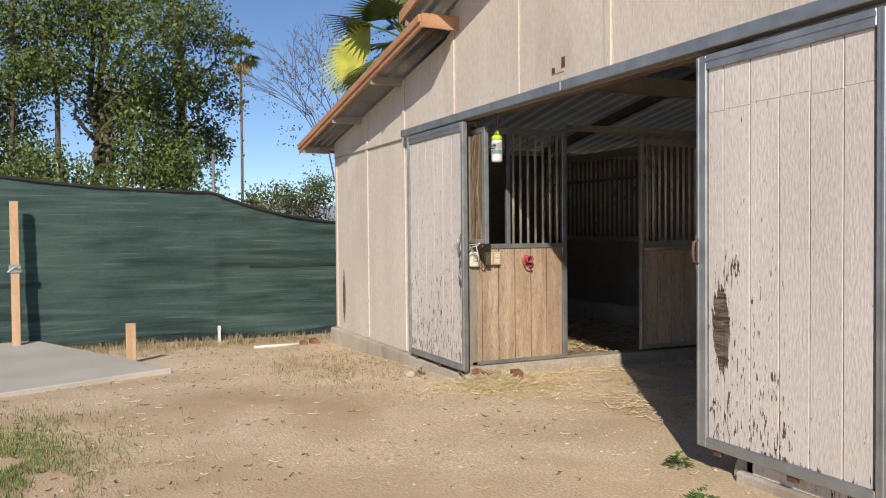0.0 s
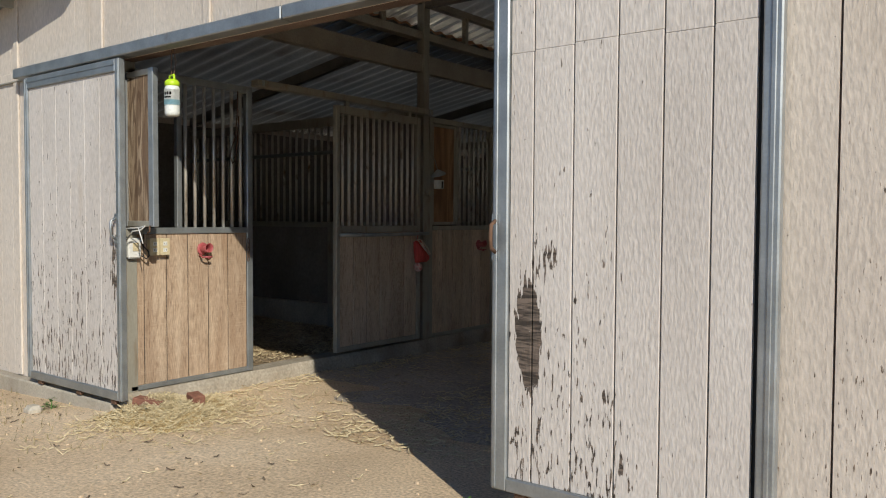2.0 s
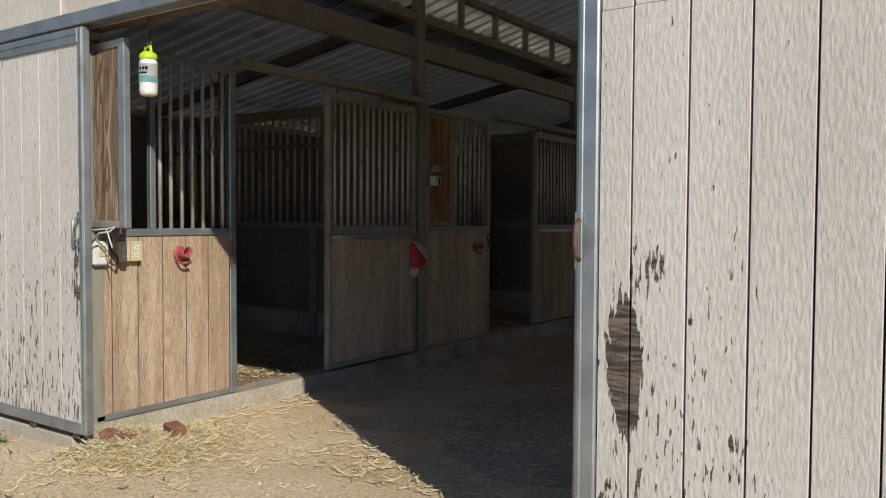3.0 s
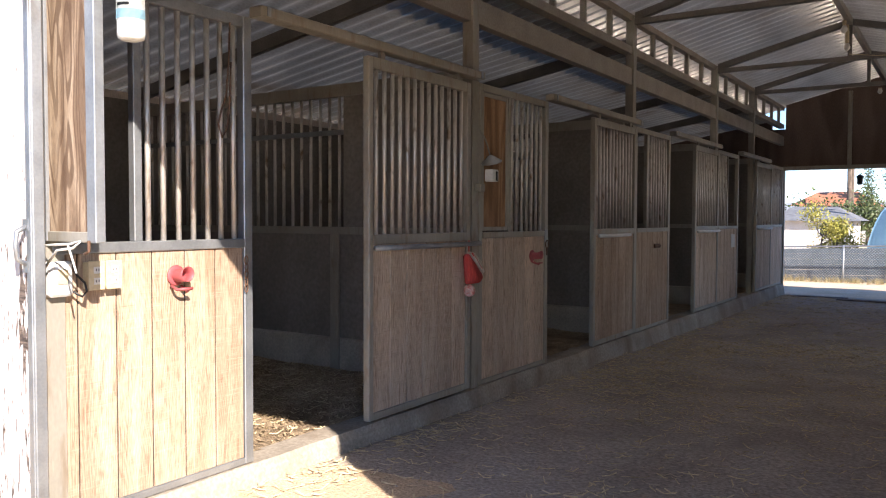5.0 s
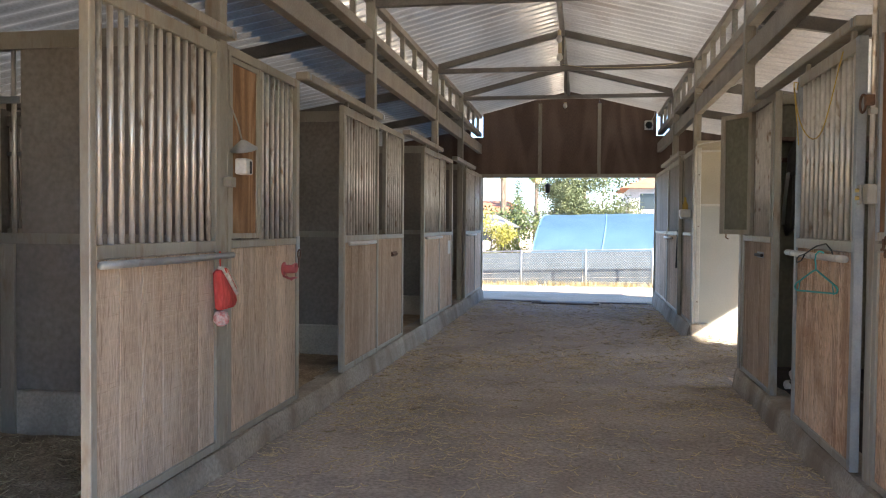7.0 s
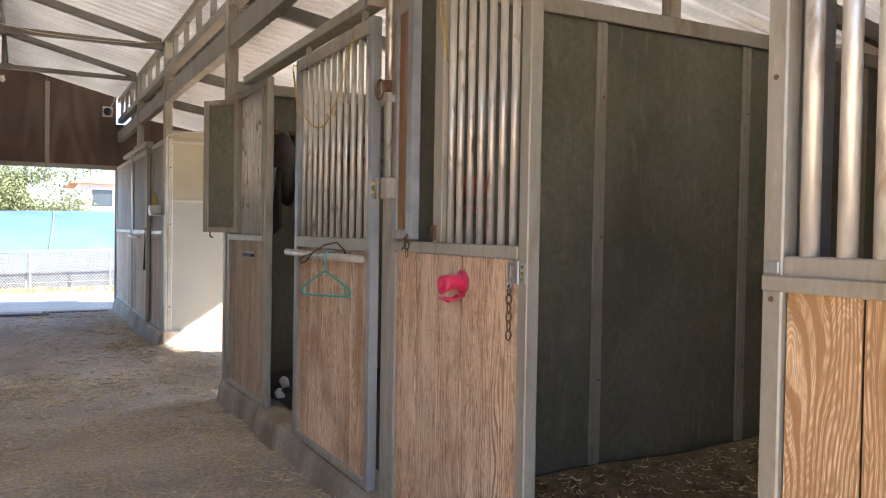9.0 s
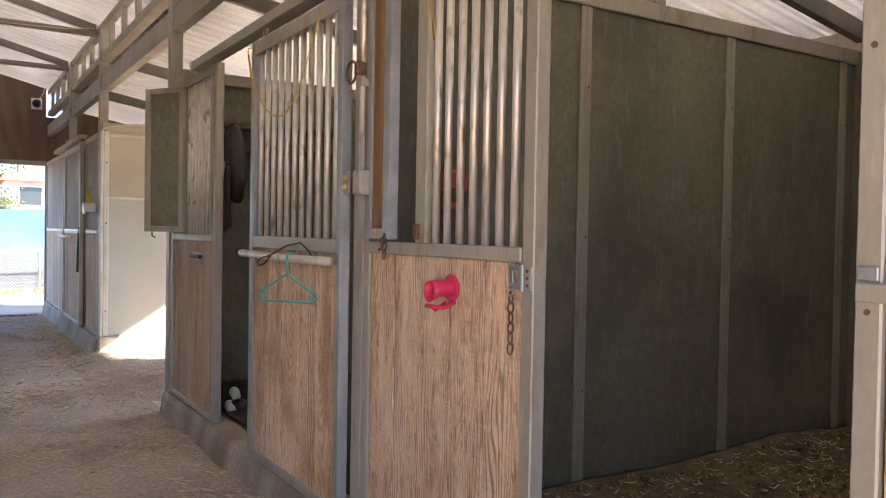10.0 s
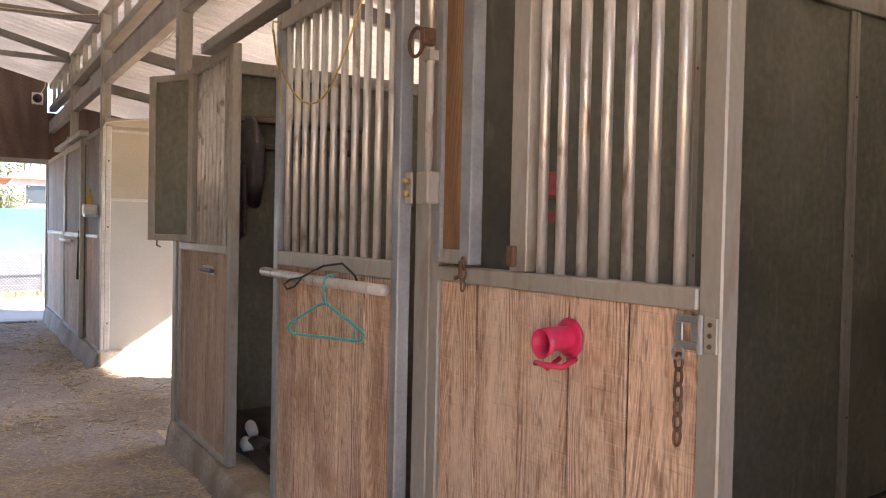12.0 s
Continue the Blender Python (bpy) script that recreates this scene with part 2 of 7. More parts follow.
BOARD_GREY = surf("stall_board_weathered", [(0.15, (0.44, 0.325, 0.23)), (0.5, (0.64, 0.50, 0.37)), (0.85, (0.73, 0.59, 0.46))], scale=2.4, stretch=(3, 3, 0.3),
                  distort=0.5, rough=0.85, bump=0.5, dist=0.004, fine=70, fine_amt=0.28, stain=(0.20, 0.11, 0.065), stain_scale=1.9, stain_cut=(0.58, 0.8), vary=0.14, rings=0.15, ring_scale=480)
BOARD_RED = surf("stall_board_reddish", [(0.15, (0.44, 0.25, 0.14)), (0.45, (0.72, 0.50, 0.33)), (0.85, (0.82, 0.62, 0.46))], scale=2.4, stretch=(3, 3, 0.4),
                 distort=0.7, rough=0.8, bump=0.55, dist=0.004, fine=80, fine_amt=0.3, stain=(0.24, 0.11, 0.06), stain_scale=2.0, stain_cut=(0.56, 0.85), vary=0.13, rings=0.26, ring_scale=520)
PLY = surf("feed_door_plywood", [(0.25, (0.22, 0.115, 0.05)), (0.55, (0.36, 0.20, 0.095)), (0.8, (0.46, 0.28, 0.15))], scale=1.8, stretch=(4, 4, 0.5), distort=0.8,
           rough=0.75, bump=0.3, dist=0.003, fine=70, fine_amt=0.25, rings=0.35, ring_scale=60)
PLY_OLD = surf("old_plywood", [(0.25, (0.20, 0.13, 0.08)), (0.55, (0.36, 0.26, 0.17)), (0.8, (0.50, 0.40, 0.29))], scale=1.8, stretch=(5, 5, 0.5), distort=0.8,
               rough=0.85, bump=0.5, dist=0.004, fine=70, fine_amt=0.3, rings=0.4, ring_scale=60)
PLY_YELLOW = surf("yellow_plywood", [(0.1, (0.33, 0.19, 0.09)), (0.5, (0.56, 0.37, 0.20)), (0.85, (0.74, 0.56, 0.36))], scale=5.0, stretch=(2.2, 2.2, 0.5), distort=0.5,
                  rough=0.75, bump=0.4, dist=0.003, fine=70, fine_amt=0.22, rings=0.4, ring_scale=900)
GABLE = surf("dark_red_plywood", [(0.3, (0.12, 0.080, 0.063)), (0.7, (0.19, 0.132, 0.105))], scale=1.4, stretch=(2, 2, 0.5), distort=1.0, rough=0.8, bump=0.25,
             fine=50, fine_amt=0.25, rings=0.3, ring_scale=40)
GALV = surf("galvanised_steel", [(0.3, (0.30, 0.32, 0.33)), (0.7, (0.44, 0.46, 0.47))], scale=7, rough=0.45, metal=0.7, bump=0.05, dist=0.002, fine=90, fine_amt=0.08,
            stain=(0.22, 0.17, 0.12), stain_scale=5, stain_cut=(0.64, 0.85))
PIPE = surf("pipe_steel", [(0.3, (0.54, 0.505, 0.45)), (0.7, (0.74, 0.705, 0.64))], scale=7, stretch=(1, 1, 0.25), rough=0.42, metal=0.5, bump=0.15, dist=0.002, fine=60, fine_amt=0.16,
            stain=(0.27, 0.19, 0.12), stain_scale=14, stain_cut=(0.57, 0.72))
FRAMEST = surf("frame_steel_dusty", [(0.3, (0.31, 0.29, 0.24)), (0.7, (0.41, 0.385, 0.325))], scale=2.5, stretch=(1, 1, 0.4), rough=0.5, metal=0.25, bump=0.06, dist=0.002, fine=80, fine_amt=0.07,
               stain=(0.25, 0.18, 0.12), stain_scale=4, stain_cut=(0.6, 0.82))
STEELDARK = surf("truss_steel", [(0.3, (0.17, 0.16, 0.145)), (0.7, (0.24, 0.225, 0.205))], scale=5, rough=0.6, metal=0.3, bump=0.1, fine_amt=0.15)
# darker copy of TIN: shade under the left roof is put into its colour
TIN_SHADED = surf("shaded_corrugated_steel", [(0.3, (0.32, 0.30, 0.265)), (0.7, (0.42, 0.395, 0.35))], scale=1.5, rough=0.42, metal=0.5, bump=0.1, dist=0.003, fine=40, fine_amt=0.15,
               stain=(0.24, 0.19, 0.14), stain_scale=1.2, stain_cut=(0.55, 0.8))
# near-black floor colour that carries the darkness of the tack room
TACKFLOOR = surf("black_tack_floor", [(0.3, (0.03, 0.028, 0.025)), (0.7, (0.06, 0.055, 0.05))], scale=6, rough=0.9, bump=0.4, fine_amt=0.3)
BEAM = surf("painted_beam", [(0.3, (0.30, 0.265, 0.215)), (0.7, (0.40, 0.36, 0.295))], scale=4, rough=0.6, metal=0.1, bump=0.1, fine_amt=0.15)
TIN = surf("corrugated_steel", [(0.3, (0.47, 0.44, 0.39)), (0.7, (0.58, 0.545, 0.485))], scale=1.5, rough=0.46, metal=0.6, bump=0.1, dist=0.003, fine=40, fine_amt=0.12,
           stain=(0.34, 0.27, 0.20), stain_scale=1.2, stain_cut=(0.6, 0.85))
FASCIA = surf("orange_fascia", [(0.3, (0.40, 0.20, 0.105)), (0.7, (0.56, 0.31, 0.175))], scale=4, stretch=(0.6, 0.6, 3), rough=0.75, bump=0.3, fine_amt=0.2)
CONC = surf("concrete", [(0.3, (0.43, 0.385, 0.315)), (0.7, (0.57, 0.515, 0.43))], scale=2.5, rough=0.9, bump=0.3, dist=0.006, fine=60, fine_amt=0.2,
            stain=(0.27, 0.22, 0.165), stain_scale=2.0, stain_cut=(0.5, 0.75))
CURB = surf("curb_concrete", [(0.3, (0.32, 0.275, 0.215)), (0.7, (0.46, 0.405, 0.33))], scale=3, rough=0.92, bump=0.4, dist=0.01, fine=50, fine_amt=0.25,
            stain=(0.23, 0.18, 0.13), stain_scale=2.4, stain_cut=(0.48, 0.7))
STALLWALL = surf("stall_rubber_wall", [(0.3, (0.135, 0.137, 0.097)), (0.7, (0.20, 0.199, 0.145))], scale=1.2, rough=0.62, bump=0.1, dist=0.003, fine=30, fine_amt=0.2,
                 stain=(0.20, 0.195, 0.17), stain_scale=1.4, stain_cut=(0.58, 0.85))
STALLPLY = surf("stall_back_board", [(0.3, (0.22, 0.20, 0.175)), (0.7, (0.30, 0.275, 0.245))], scale=1.5, rough=0.8, bump=0.15, fine=30, fine_amt=0.2,
                stain=(0.16, 0.14, 0.12), stain_scale=1.5, stain_cut=(0.5, 0.8))
WHITEWALL = surf("white_panel", [(0.3, (0.36, 0.365, 0.325)), (0.7, (0.42, 0.425, 0.385))], scale=2, rough=0.55, bump=0.05, fine_amt=0.06, stain=(0.50, 0.44, 0.36), stain_cut=(0.58, 0.85))
BEIGEWALL = surf("beige_panel", [(0.3, (0.37, 0.33, 0.245)), (0.7, (0.44, 0.395, 0.30))], scale=2, rough=0.6, bump=0.05, fine_amt=0.08, stain=(0.42, 0.36, 0.26), stain_cut=(0.58, 0.85))
PALETRIM = surf("pale_painted_trim", [(0.3, (0.46, 0.45, 0.40)), (0.7, (0.58, 0.56, 0.50))], scale=6, rough=0.5, metal=0.2, bump=0.08, fine_amt=0.12, stain=(0.36, 0.30, 0.22), stain_scale=4, stain_cut=(0.6, 0.8))
PALEBLOCK = surf("pale_block", [(0.3, (0.56, 0.50, 0.41)), (0.7, (0.68, 0.62, 0.52))], scale=4, rough=0.9, bump=0.3, fine_amt=0.2, stain=(0.44, 0.36, 0.27), stain_scale=3, stain_cut=(0.55, 0.8))
DIRT = surf("dirt", [(0.25, (0.57, 0.425, 0.28)), (0.5, (0.71, 0.545, 0.37)), (0.75, (0.79, 0.63, 0.45))], scale=1.1, detail=10, rough=0.95, bump=0.75, dist=0.012, fine=60, fine_amt=0.34,
            stain=(0.50, 0.355, 0.215), stain_scale=0.5, stain_cut=(0.52, 0.72))
AISLE = surf("packed_aisle_dirt", [(0.25, (0.34, 0.285, 0.235)), (0.5, (0.44, 0.38, 0.32)), (0.75, (0.53, 0.465, 0.395))], scale=1.5, detail=10, rough=0.95, bump=0.7, dist=0.014, fine=45,
             fine_amt=0.35, stain=(0.28, 0.235, 0.195), stain_scale=0.7, stain_cut=(0.52, 0.72))
BEDDING = surf("wood_shavings", [(0.25, (0.33, 0.24, 0.145)), (0.5, (0.48, 0.36, 0.225)), (0.75, (0.62, 0.48, 0.31))], scale=9, detail=10, rough=0.95, bump=0.9, dist=0.03, fine=70, fine_amt=0.45,
               stain=(0.20, 0.14, 0.085), stain_scale=2.0, stain_cut=(0.55, 0.75))
# darker copy of BEDDING: the right stalls' shade is put into the colour
BEDDING_SHADED = surf("shaded_shavings", [(0.25, (0.14, 0.10, 0.06)), (0.5, (0.22, 0.165, 0.10)), (0.75, (0.32, 0.245, 0.16))], scale=9, detail=10, rough=0.95, bump=0.9, dist=0.02, fine=70, fine_amt=0.45)
STRAW = surf("straw", [(0.3, (0.50, 0.40, 0.23)), (0.7, (0.70, 0.59, 0.38))], scale=30, rough=0.8, bump=0, fine_amt=0.2)
CLOTH = surf("shade_cloth", [(0.3, (0.045, 0.098, 0.092)), (0.7, (0.078, 0.146, 0.138))], scale=0.9, stretch=(1, 0.4, 2.2), rough=0.8, bump=0.35, dist=0.02, fine=130, fine_amt=0.3,
             stain=(0.10, 0.18, 0.16), stain_scale=0.8, stain_cut=(0.5, 0.75))
STRIPCLOTH = surf("pale_shade_cloth", [(0.3, (0.14, 0.21, 0.19)), (0.7, (0.20, 0.28, 0.25))], scale=3, stretch=(1, 0.3, 6), rough=0.8, bump=0.2, fine=130, fine_amt=0.3)
NEWWOOD = surf("new_lumber", [(0.3, (0.48, 0.30, 0.17)), (0.7, (0.62, 0.42, 0.26))], scale=5, stretch=(3, 3, 0.4), rough=0.75, bump=0.2, fine_amt=0.15)
RED = plain("red_plastic", (0.42, 0.095, 0.10), 0.5)
PINK = plain("pink_plastic", (0.66, 0.03, 0.10), 0.35)
TEAL = plain("teal_plastic", (0.06, 0.42, 0.40), 0.4)
LIME = plain("lime_plastic", (0.55, 0.80, 0.03), 0.4)
IVORY = plain("ivory_plastic", (0.62, 0.52, 0.33), 0.4)
WHITEP = plain("white_plastic", (0.75, 0.74, 0.70), 0.4)
BLACKP = plain("black_plastic", (0.018, 0.018, 0.018), 0.5)
RUST = surf("rusted_iron", [(0.3, (0.10, 0.055, 0.035)), (0.7, (0.21, 0.12, 0.075))], scale=20, rough=0.8, metal=0.3, bump=0.3, dist=0.002)
ROPE = plain("yellow_cord", (0.55, 0.38, 0.09), 0.8)
BRASS = plain("brass", (0.66, 0.49, 0.20), 0.3, 0.9)
BRICKM = surf("red_brick", [(0.3, (0.20, 0.085, 0.055)), (0.7, (0.33, 0.15, 0.10))], scale=14, rough=0.9, bump=0.4)
overlay(BOARD_RED, (0.20, 0.10, 0.055), (75, 75, 11), (0.56, 0.66), 0.65, seed=1.0)
overlay(BOARD_RED, (0.84, 0.68, 0.53), (16, 16, 2.2), (0.52, 0.75), 0.6, seed=4.0)
overlay(BOARD_RED, (0.34, 0.17, 0.08), (2.4, 2.4, 3.2), (0.50, 0.70), 0.6, seed=7.3)
overlay(BOARD, (0.17, 0.10, 0.06), (75, 75, 9), (0.56, 0.68), 0.6, seed=2.0)
overlay(BOARD, (0.66, 0.53, 0.40), (14, 14, 1.6), (0.52, 0.78), 0.5, seed=5.0)
overlay(BOARD_GREY, (0.20, 0.12, 0.075), (75, 75, 9), (0.57, 0.68), 0.6, seed=3.0)
overlay(BOARD_GREY, (0.76, 0.65, 0.53), (14, 14, 1.6), (0.52, 0.78), 0.5, seed=6.0)
overlay(STALLWALL, (0.085, 0.088, 0.066), (1.3, 1.3, 1.0), (0.48, 0.64), 0.6, seed=2.5)
overlay(STALLWALL, (0.26, 0.25, 0.21), (24, 24, 6), (0.56, 0.74), 0.6, detail=8, seed=1.5)
overlay(STALLWALL, (0.22, 0.205, 0.17), (3, 3, 1.5), (0.53, 0.75), 0.55, detail=9, distort=1.0, seed=8.5)
overlay(CLOTH, (0.18, 0.255, 0.245), (0.8, 0.8, 13), (0.50, 0.68), 0.6, detail=9, seed=3.3)
overlay(CLOTH, (0.17, 0.26, 0.235), (40, 40, 130), (0.50, 0.66), 0.45, seed=12.0)
overlay(CLOTH, (0.24, 0.33, 0.30), (1.5, 1.5, 46), (0.60, 0.70), 0.6, seed=15.0)
overlay(CLOTH, (0.018, 0.048, 0.044), (0.5, 0.5, 5), (0.53, 0.70), 0.7, seed=6.6)
overlay(FRAMEST, (0.22, 0.13, 0.06), (16, 16, 4), (0.57, 0.72), 0.45, seed=4.4)
overlay(FRAMEST, (0.52, 0.47, 0.38), (30, 30, 6), (0.60, 0.72), 0.4, seed=14.0)
overlay(PLY_YELLOW, (0.36, 0.21, 0.10), (60, 60, 12), (0.50, 0.60), 0.6, distort=1.2, seed=9.0)
figure(BOARD_RED, (0.19, 0.085, 0.045), 0.012, 0.75, (0.46, 0.60), seed=0.4)
figure(BOARD, (0.22, 0.13, 0.07), 0.013, 0.42, (0.44, 0.62), seed=1.1)
figure(BOARD_GREY, (0.24, 0.15, 0.095), 0.013, 0.36, (0.44, 0.62), seed=2.3)
figure(PLY_YELLOW, (0.33, 0.17, 0.07), 0.017, 0.85, (0.2, 0.4), (0.42, 0.72), 85.0, 0.3, seed=3.7)
figure(PLY_OLD, (0.12, 0.07, 0.04), 0.013, 0.8, (0.3, 0.5), seed=5.2)
figure(PLY, (0.17, 0.08, 0.035), 0.016, 0.6, (0.4, 0.6), seed=6.2)
for wood, tone in ((BOARD_RED, (0.80, 0.62, 0.47)), (BOARD, (0.62, 0.49, 0.36)), (BOARD_GREY, (0.72, 0.60, 0.48))):
    overlay(wood, tone, (4, 7, 210), (0.56, 0.70), 0.32, seed=2.2)
    overlay(wood, (0.16, 0.085, 0.05), (5, 8, 260), (0.62, 0.72), 0.4, seed=8.1)
    overlay(wood, (0.15, 0.075, 0.04), (1.6, 2.6, 0.9), (0.56, 0.74), 0.28, seed=11.0)
# near-black for the fence hem and for shade and dirt in board joints
DARKGAP = plain("near_black", (0.02, 0.02, 0.02), 0.8)


# ---- building blocks ----
def origin_of(ob):
    v = Vector((0, 0, 0))
    while ob is not None:
        v += ob.location
        ob = ob.parent
    return v


def thing(name, loc, label, category, group="", kind=""):
    e = new(name)
    e.location = loc
    e.empty_display_size = 0.1
    return tagged(e, label, category, group, kind)


def mesh_of(bm, material, name, smooth=False):
    me = bpy.data.meshes.new(name)
    bmesh.ops.recalc_face_normals(bm, faces=bm.faces)
    if smooth:
        for f in bm.faces:
            f.smooth = True
    bm.to_mesh(me)
    bm.free()
    me.materials.append(material)
    return me


def part(name, bm, material, parent=None, label="", bevel=0.0, smooth=False):
    """Links a bmesh in world coordinates as one mesh under a parent."""
    if bevel:
        bmesh.ops.bevel(bm, geom=list(bm.edges), offset=bevel, segments=1, affect="EDGES", clamp_overlap=True)
    o = origin_of(parent) if parent else Vector((0, 0, 0))
    if parent:
        bm.transform(Matrix.Translation(-o))
    ob = new(name, mesh_of(bm, material, name, smooth))
    if parent:
        ob.parent = parent
    if label:
        tagged(ob, label)
    return ob


def solo(name, bm, material, loc, label, category, group="", kind="", bevel=0.0, smooth=False):
    """A thing of one mesh, with its origin at loc."""
    if bevel:
        bmesh.ops.bevel(bm, geom=list(bm.edges), offset=bevel, segments=1, affect="EDGES", clamp_overlap=True)
    bm.transform(Matrix.Translation(-Vector(loc)))
    ob = new(name, mesh_of(bm, material, name, smooth))
    ob.location = loc
    return tagged(ob, label, category, group, kind)


def box(x0, x1, y0, y1, z0, z1, bm=None, m=None):
    bm = bm or bmesh.new()
    if x0 > x1: x0, x1 = x1, x0
    if y0 > y1: y0, y1 = y1, y0
    v = [bm.verts.new(p if m is None else m @ Vector(p)) for p in ((x0, y0, z0), (x1, y0, z0), (x1, y1, z0), (x0, y1, z0), (x0, y0, z1), (x1, y0, z1), (x1, y1, z1), (x0, y1, z1))]
    for f in ((3, 2, 1, 0), (4, 5, 6, 7), (0, 1, 5, 4), (1, 2, 6, 5), (2, 3, 7, 6), (3, 0, 4, 7)):
        bm.faces.new([v[i] for i in f])
    return bm


def tube(points, r, bm=None, sides=8, close=False):
    """A round bar along a line of points; r is one radius or one for each point."""
    bm = bm or bmesh.new()
    pts = [Vector(p) for p in points]
    rs = r if isinstance(r, (list, tuple)) else [r] * len(pts)
    rings, prev = [], None
    for i, p in enumerate(pts):
        a = pts[(i - 1) % len(pts)] if (i or close) else p
        c = pts[(i + 1) % len(pts)] if (i < len(pts) - 1 or close) else p
        d = (c - a).normalized()
        side = prev - d * prev.dot(d) if prev is not None else d.orthogonal()
        side = side.normalized() if side.length > 1e-6 else d.orthogonal().normalized()
        prev = side
        up = d.cross(side)
        rings.append([bm.verts.new(p + (side * math.cos(2 * math.pi * k / sides) + up * math.sin(2 * math.pi * k / sides)) * rs[i]) for k in range(sides)])
    n = len(rings)
    for i in range(n if close else n - 1):
        for k in range(sides):
            bm.faces.new((rings[i][k], rings[i][(k + 1) % sides], rings[(i + 1) % n][(k + 1) % sides], rings[(i + 1) % n][k]))
    if not close:
        bm.faces.new(rings[0][::-1])
        bm.faces.new(rings[-1])
    return bm


def prism(poly, axis, a, b, bm=None):
    """A flat outline carried along an axis: poly in the two other axes."""
    bm = bm or bmesh.new()
    def P(u, v, w):
        return {"x": (w, u, v), "y": (u, w, v), "z": (u, v, w)}[axis]
    lo = [bm.verts.new(P(u, v, a)) for u, v in poly]
    hi = [bm.verts.new(P(u, v, b)) for u, v in poly]
    n = len(poly)
    bm.faces.new(lo[::-1]); bm.faces.new(hi)
    for i in range(n):
        bm.faces.new((lo[i], lo[(i + 1) % n], hi[(i + 1) % n], hi[i]))
    return bm


def lathe(profile, at, bm=None, sides=16):
    """A turned shape: (radius, z) pairs round the vertical through at."""
    bm = bm or bmesh.new()
    x, y, z = at
    rings = [[bm.verts.new((x + r * math.cos(2 * math.pi * k / sides), y + r * math.sin(2 * math.pi * k / sides), z + h)) for k in range(sides)] for r, h in profile]
    for i in range(len(rings) - 1):
        for k in range(sides):
            bm.faces.new((rings[i][k], rings[i][(k + 1) % sides], rings[i + 1][(k + 1) % sides], rings[i + 1][k]))
    bm.faces.new(rings[0][::-1]); bm.faces.new(rings[-1])
    return bm


def sheet(fn, us, vs, thick=0.0):
    """A surface over a grid of parameters, given a thickness along its normal."""
    bm = bmesh.new()
    g = [[bm.verts.new(fn(u, v)) for v in vs] for u in us]
    for i in range(len(us) - 1):
        for j in range(len(vs) - 1):
            bm.faces.new((g[i][j], g[i + 1][j], g[i + 1][j + 1], g[i][j + 1]))
    if thick:
        bmesh.ops.solidify(bm, geom=list(bm.faces), thickness=thick)
    return bm


def steps(a, b, n):
    return [a + (b - a) * i / n for i in range(n + 1)]


# ---- ground: one sheet, with the packed aisle as a skin over it ----
def ground_z(x, y):
    z = -0.07
    if y < 1.0:
        z -= 0.19 * min(1.0, max(0.0, -x / 4.5))
    if y > 1.5:
        z -= 0.10 * min(1.0, (y - 1.5) / 8.0)
    if y > Y1:
        z -= 0.028 * min(14.0, y - Y1)
    z += 0.012 * noise.noise(Vector((x * 0.9, y * 0.9, 0.3))) + 0.006 * noise.noise(Vector((x * 3.1, y * 3.1, 4.0)))
    return z


def spread(a, b, n, ends):
    return [a - e for e in reversed(ends)] + steps(a, b, n) + [b + e for e in ends]


GX = spread(-9.0, 12.0, 130, [0.5, 1.5, 3, 6, 12, 25, 60, 150, 400, 900])
GY = spread(-9.0, 28.0, 230, [0.5, 1.5, 3, 6, 12, 25, 60, 150, 400, 900])


def graded(name, xs, ys, lift, material, label, category, floor=None):
    bm = sheet(lambda x, y: (x, y, (floor(x, y) if floor else ground_z(x, y)) + lift), xs, ys)
    ob = part(name, bm, material, None, smooth=True)
    return tagged(ob, label, category, kind="structure")


graded("ground", GX, GY, 0.0, DIRT, "pale sandy dirt yard with scattered straw and twigs", "ground")
graded("floor", steps(0.0, W, 60), steps(0.35, Y1 - 0.1, 220), 0.0, AISLE, "packed brown dirt aisle floor strewn with hay", "floor",
       lambda x, y: ground_z(x, y) + 0.005 - 0.03 * max(0.0, min(1.0, 1.5 - 0.25 * (x - 1.0) - y + 0.5 * noise.noise(Vector((x * 1.6, y * 1.6, 3.0))))))



def passage_z(x, y):
    """Trodden dirt heaped level with the footing in the side passage."""
    k = max(0.0, min(1.0, (x - W + 0.55) / 0.75)) * max(0.0, min(1.0, (y - 6.7) / 0.9)) * max(0.0, min(1.0, (XR + 1.2 - x) / 1.0))
    k = k * k * (3 - 2 * k)
    return ground_z(x, y) - 0.03 + k * (0.155 + 0.012 * noise.noise(Vector((x * 5, y * 5, 6.0))))


graded("floor", steps(W - 0.6, XR + 1.3, 60), steps(6.66, 9.6, 40), 0.0, AISLE, "trodden brown dirt in the side passage", "floor", passage_z)


def bedding_z(x, y):
    return 0.035 + 0.05 * noise.noise(Vector((x * 0.9, y * 0.9, 7.0))) + 0.02 * noise.noise(Vector((x * 4, y * 4, 2.0))) + 0.05 * min(1.0, abs(x - MID) / 6.0)


STALL_Y = [0.1, 3.28, 6.58, 9.95, 13.3, Y1 - 0.1]
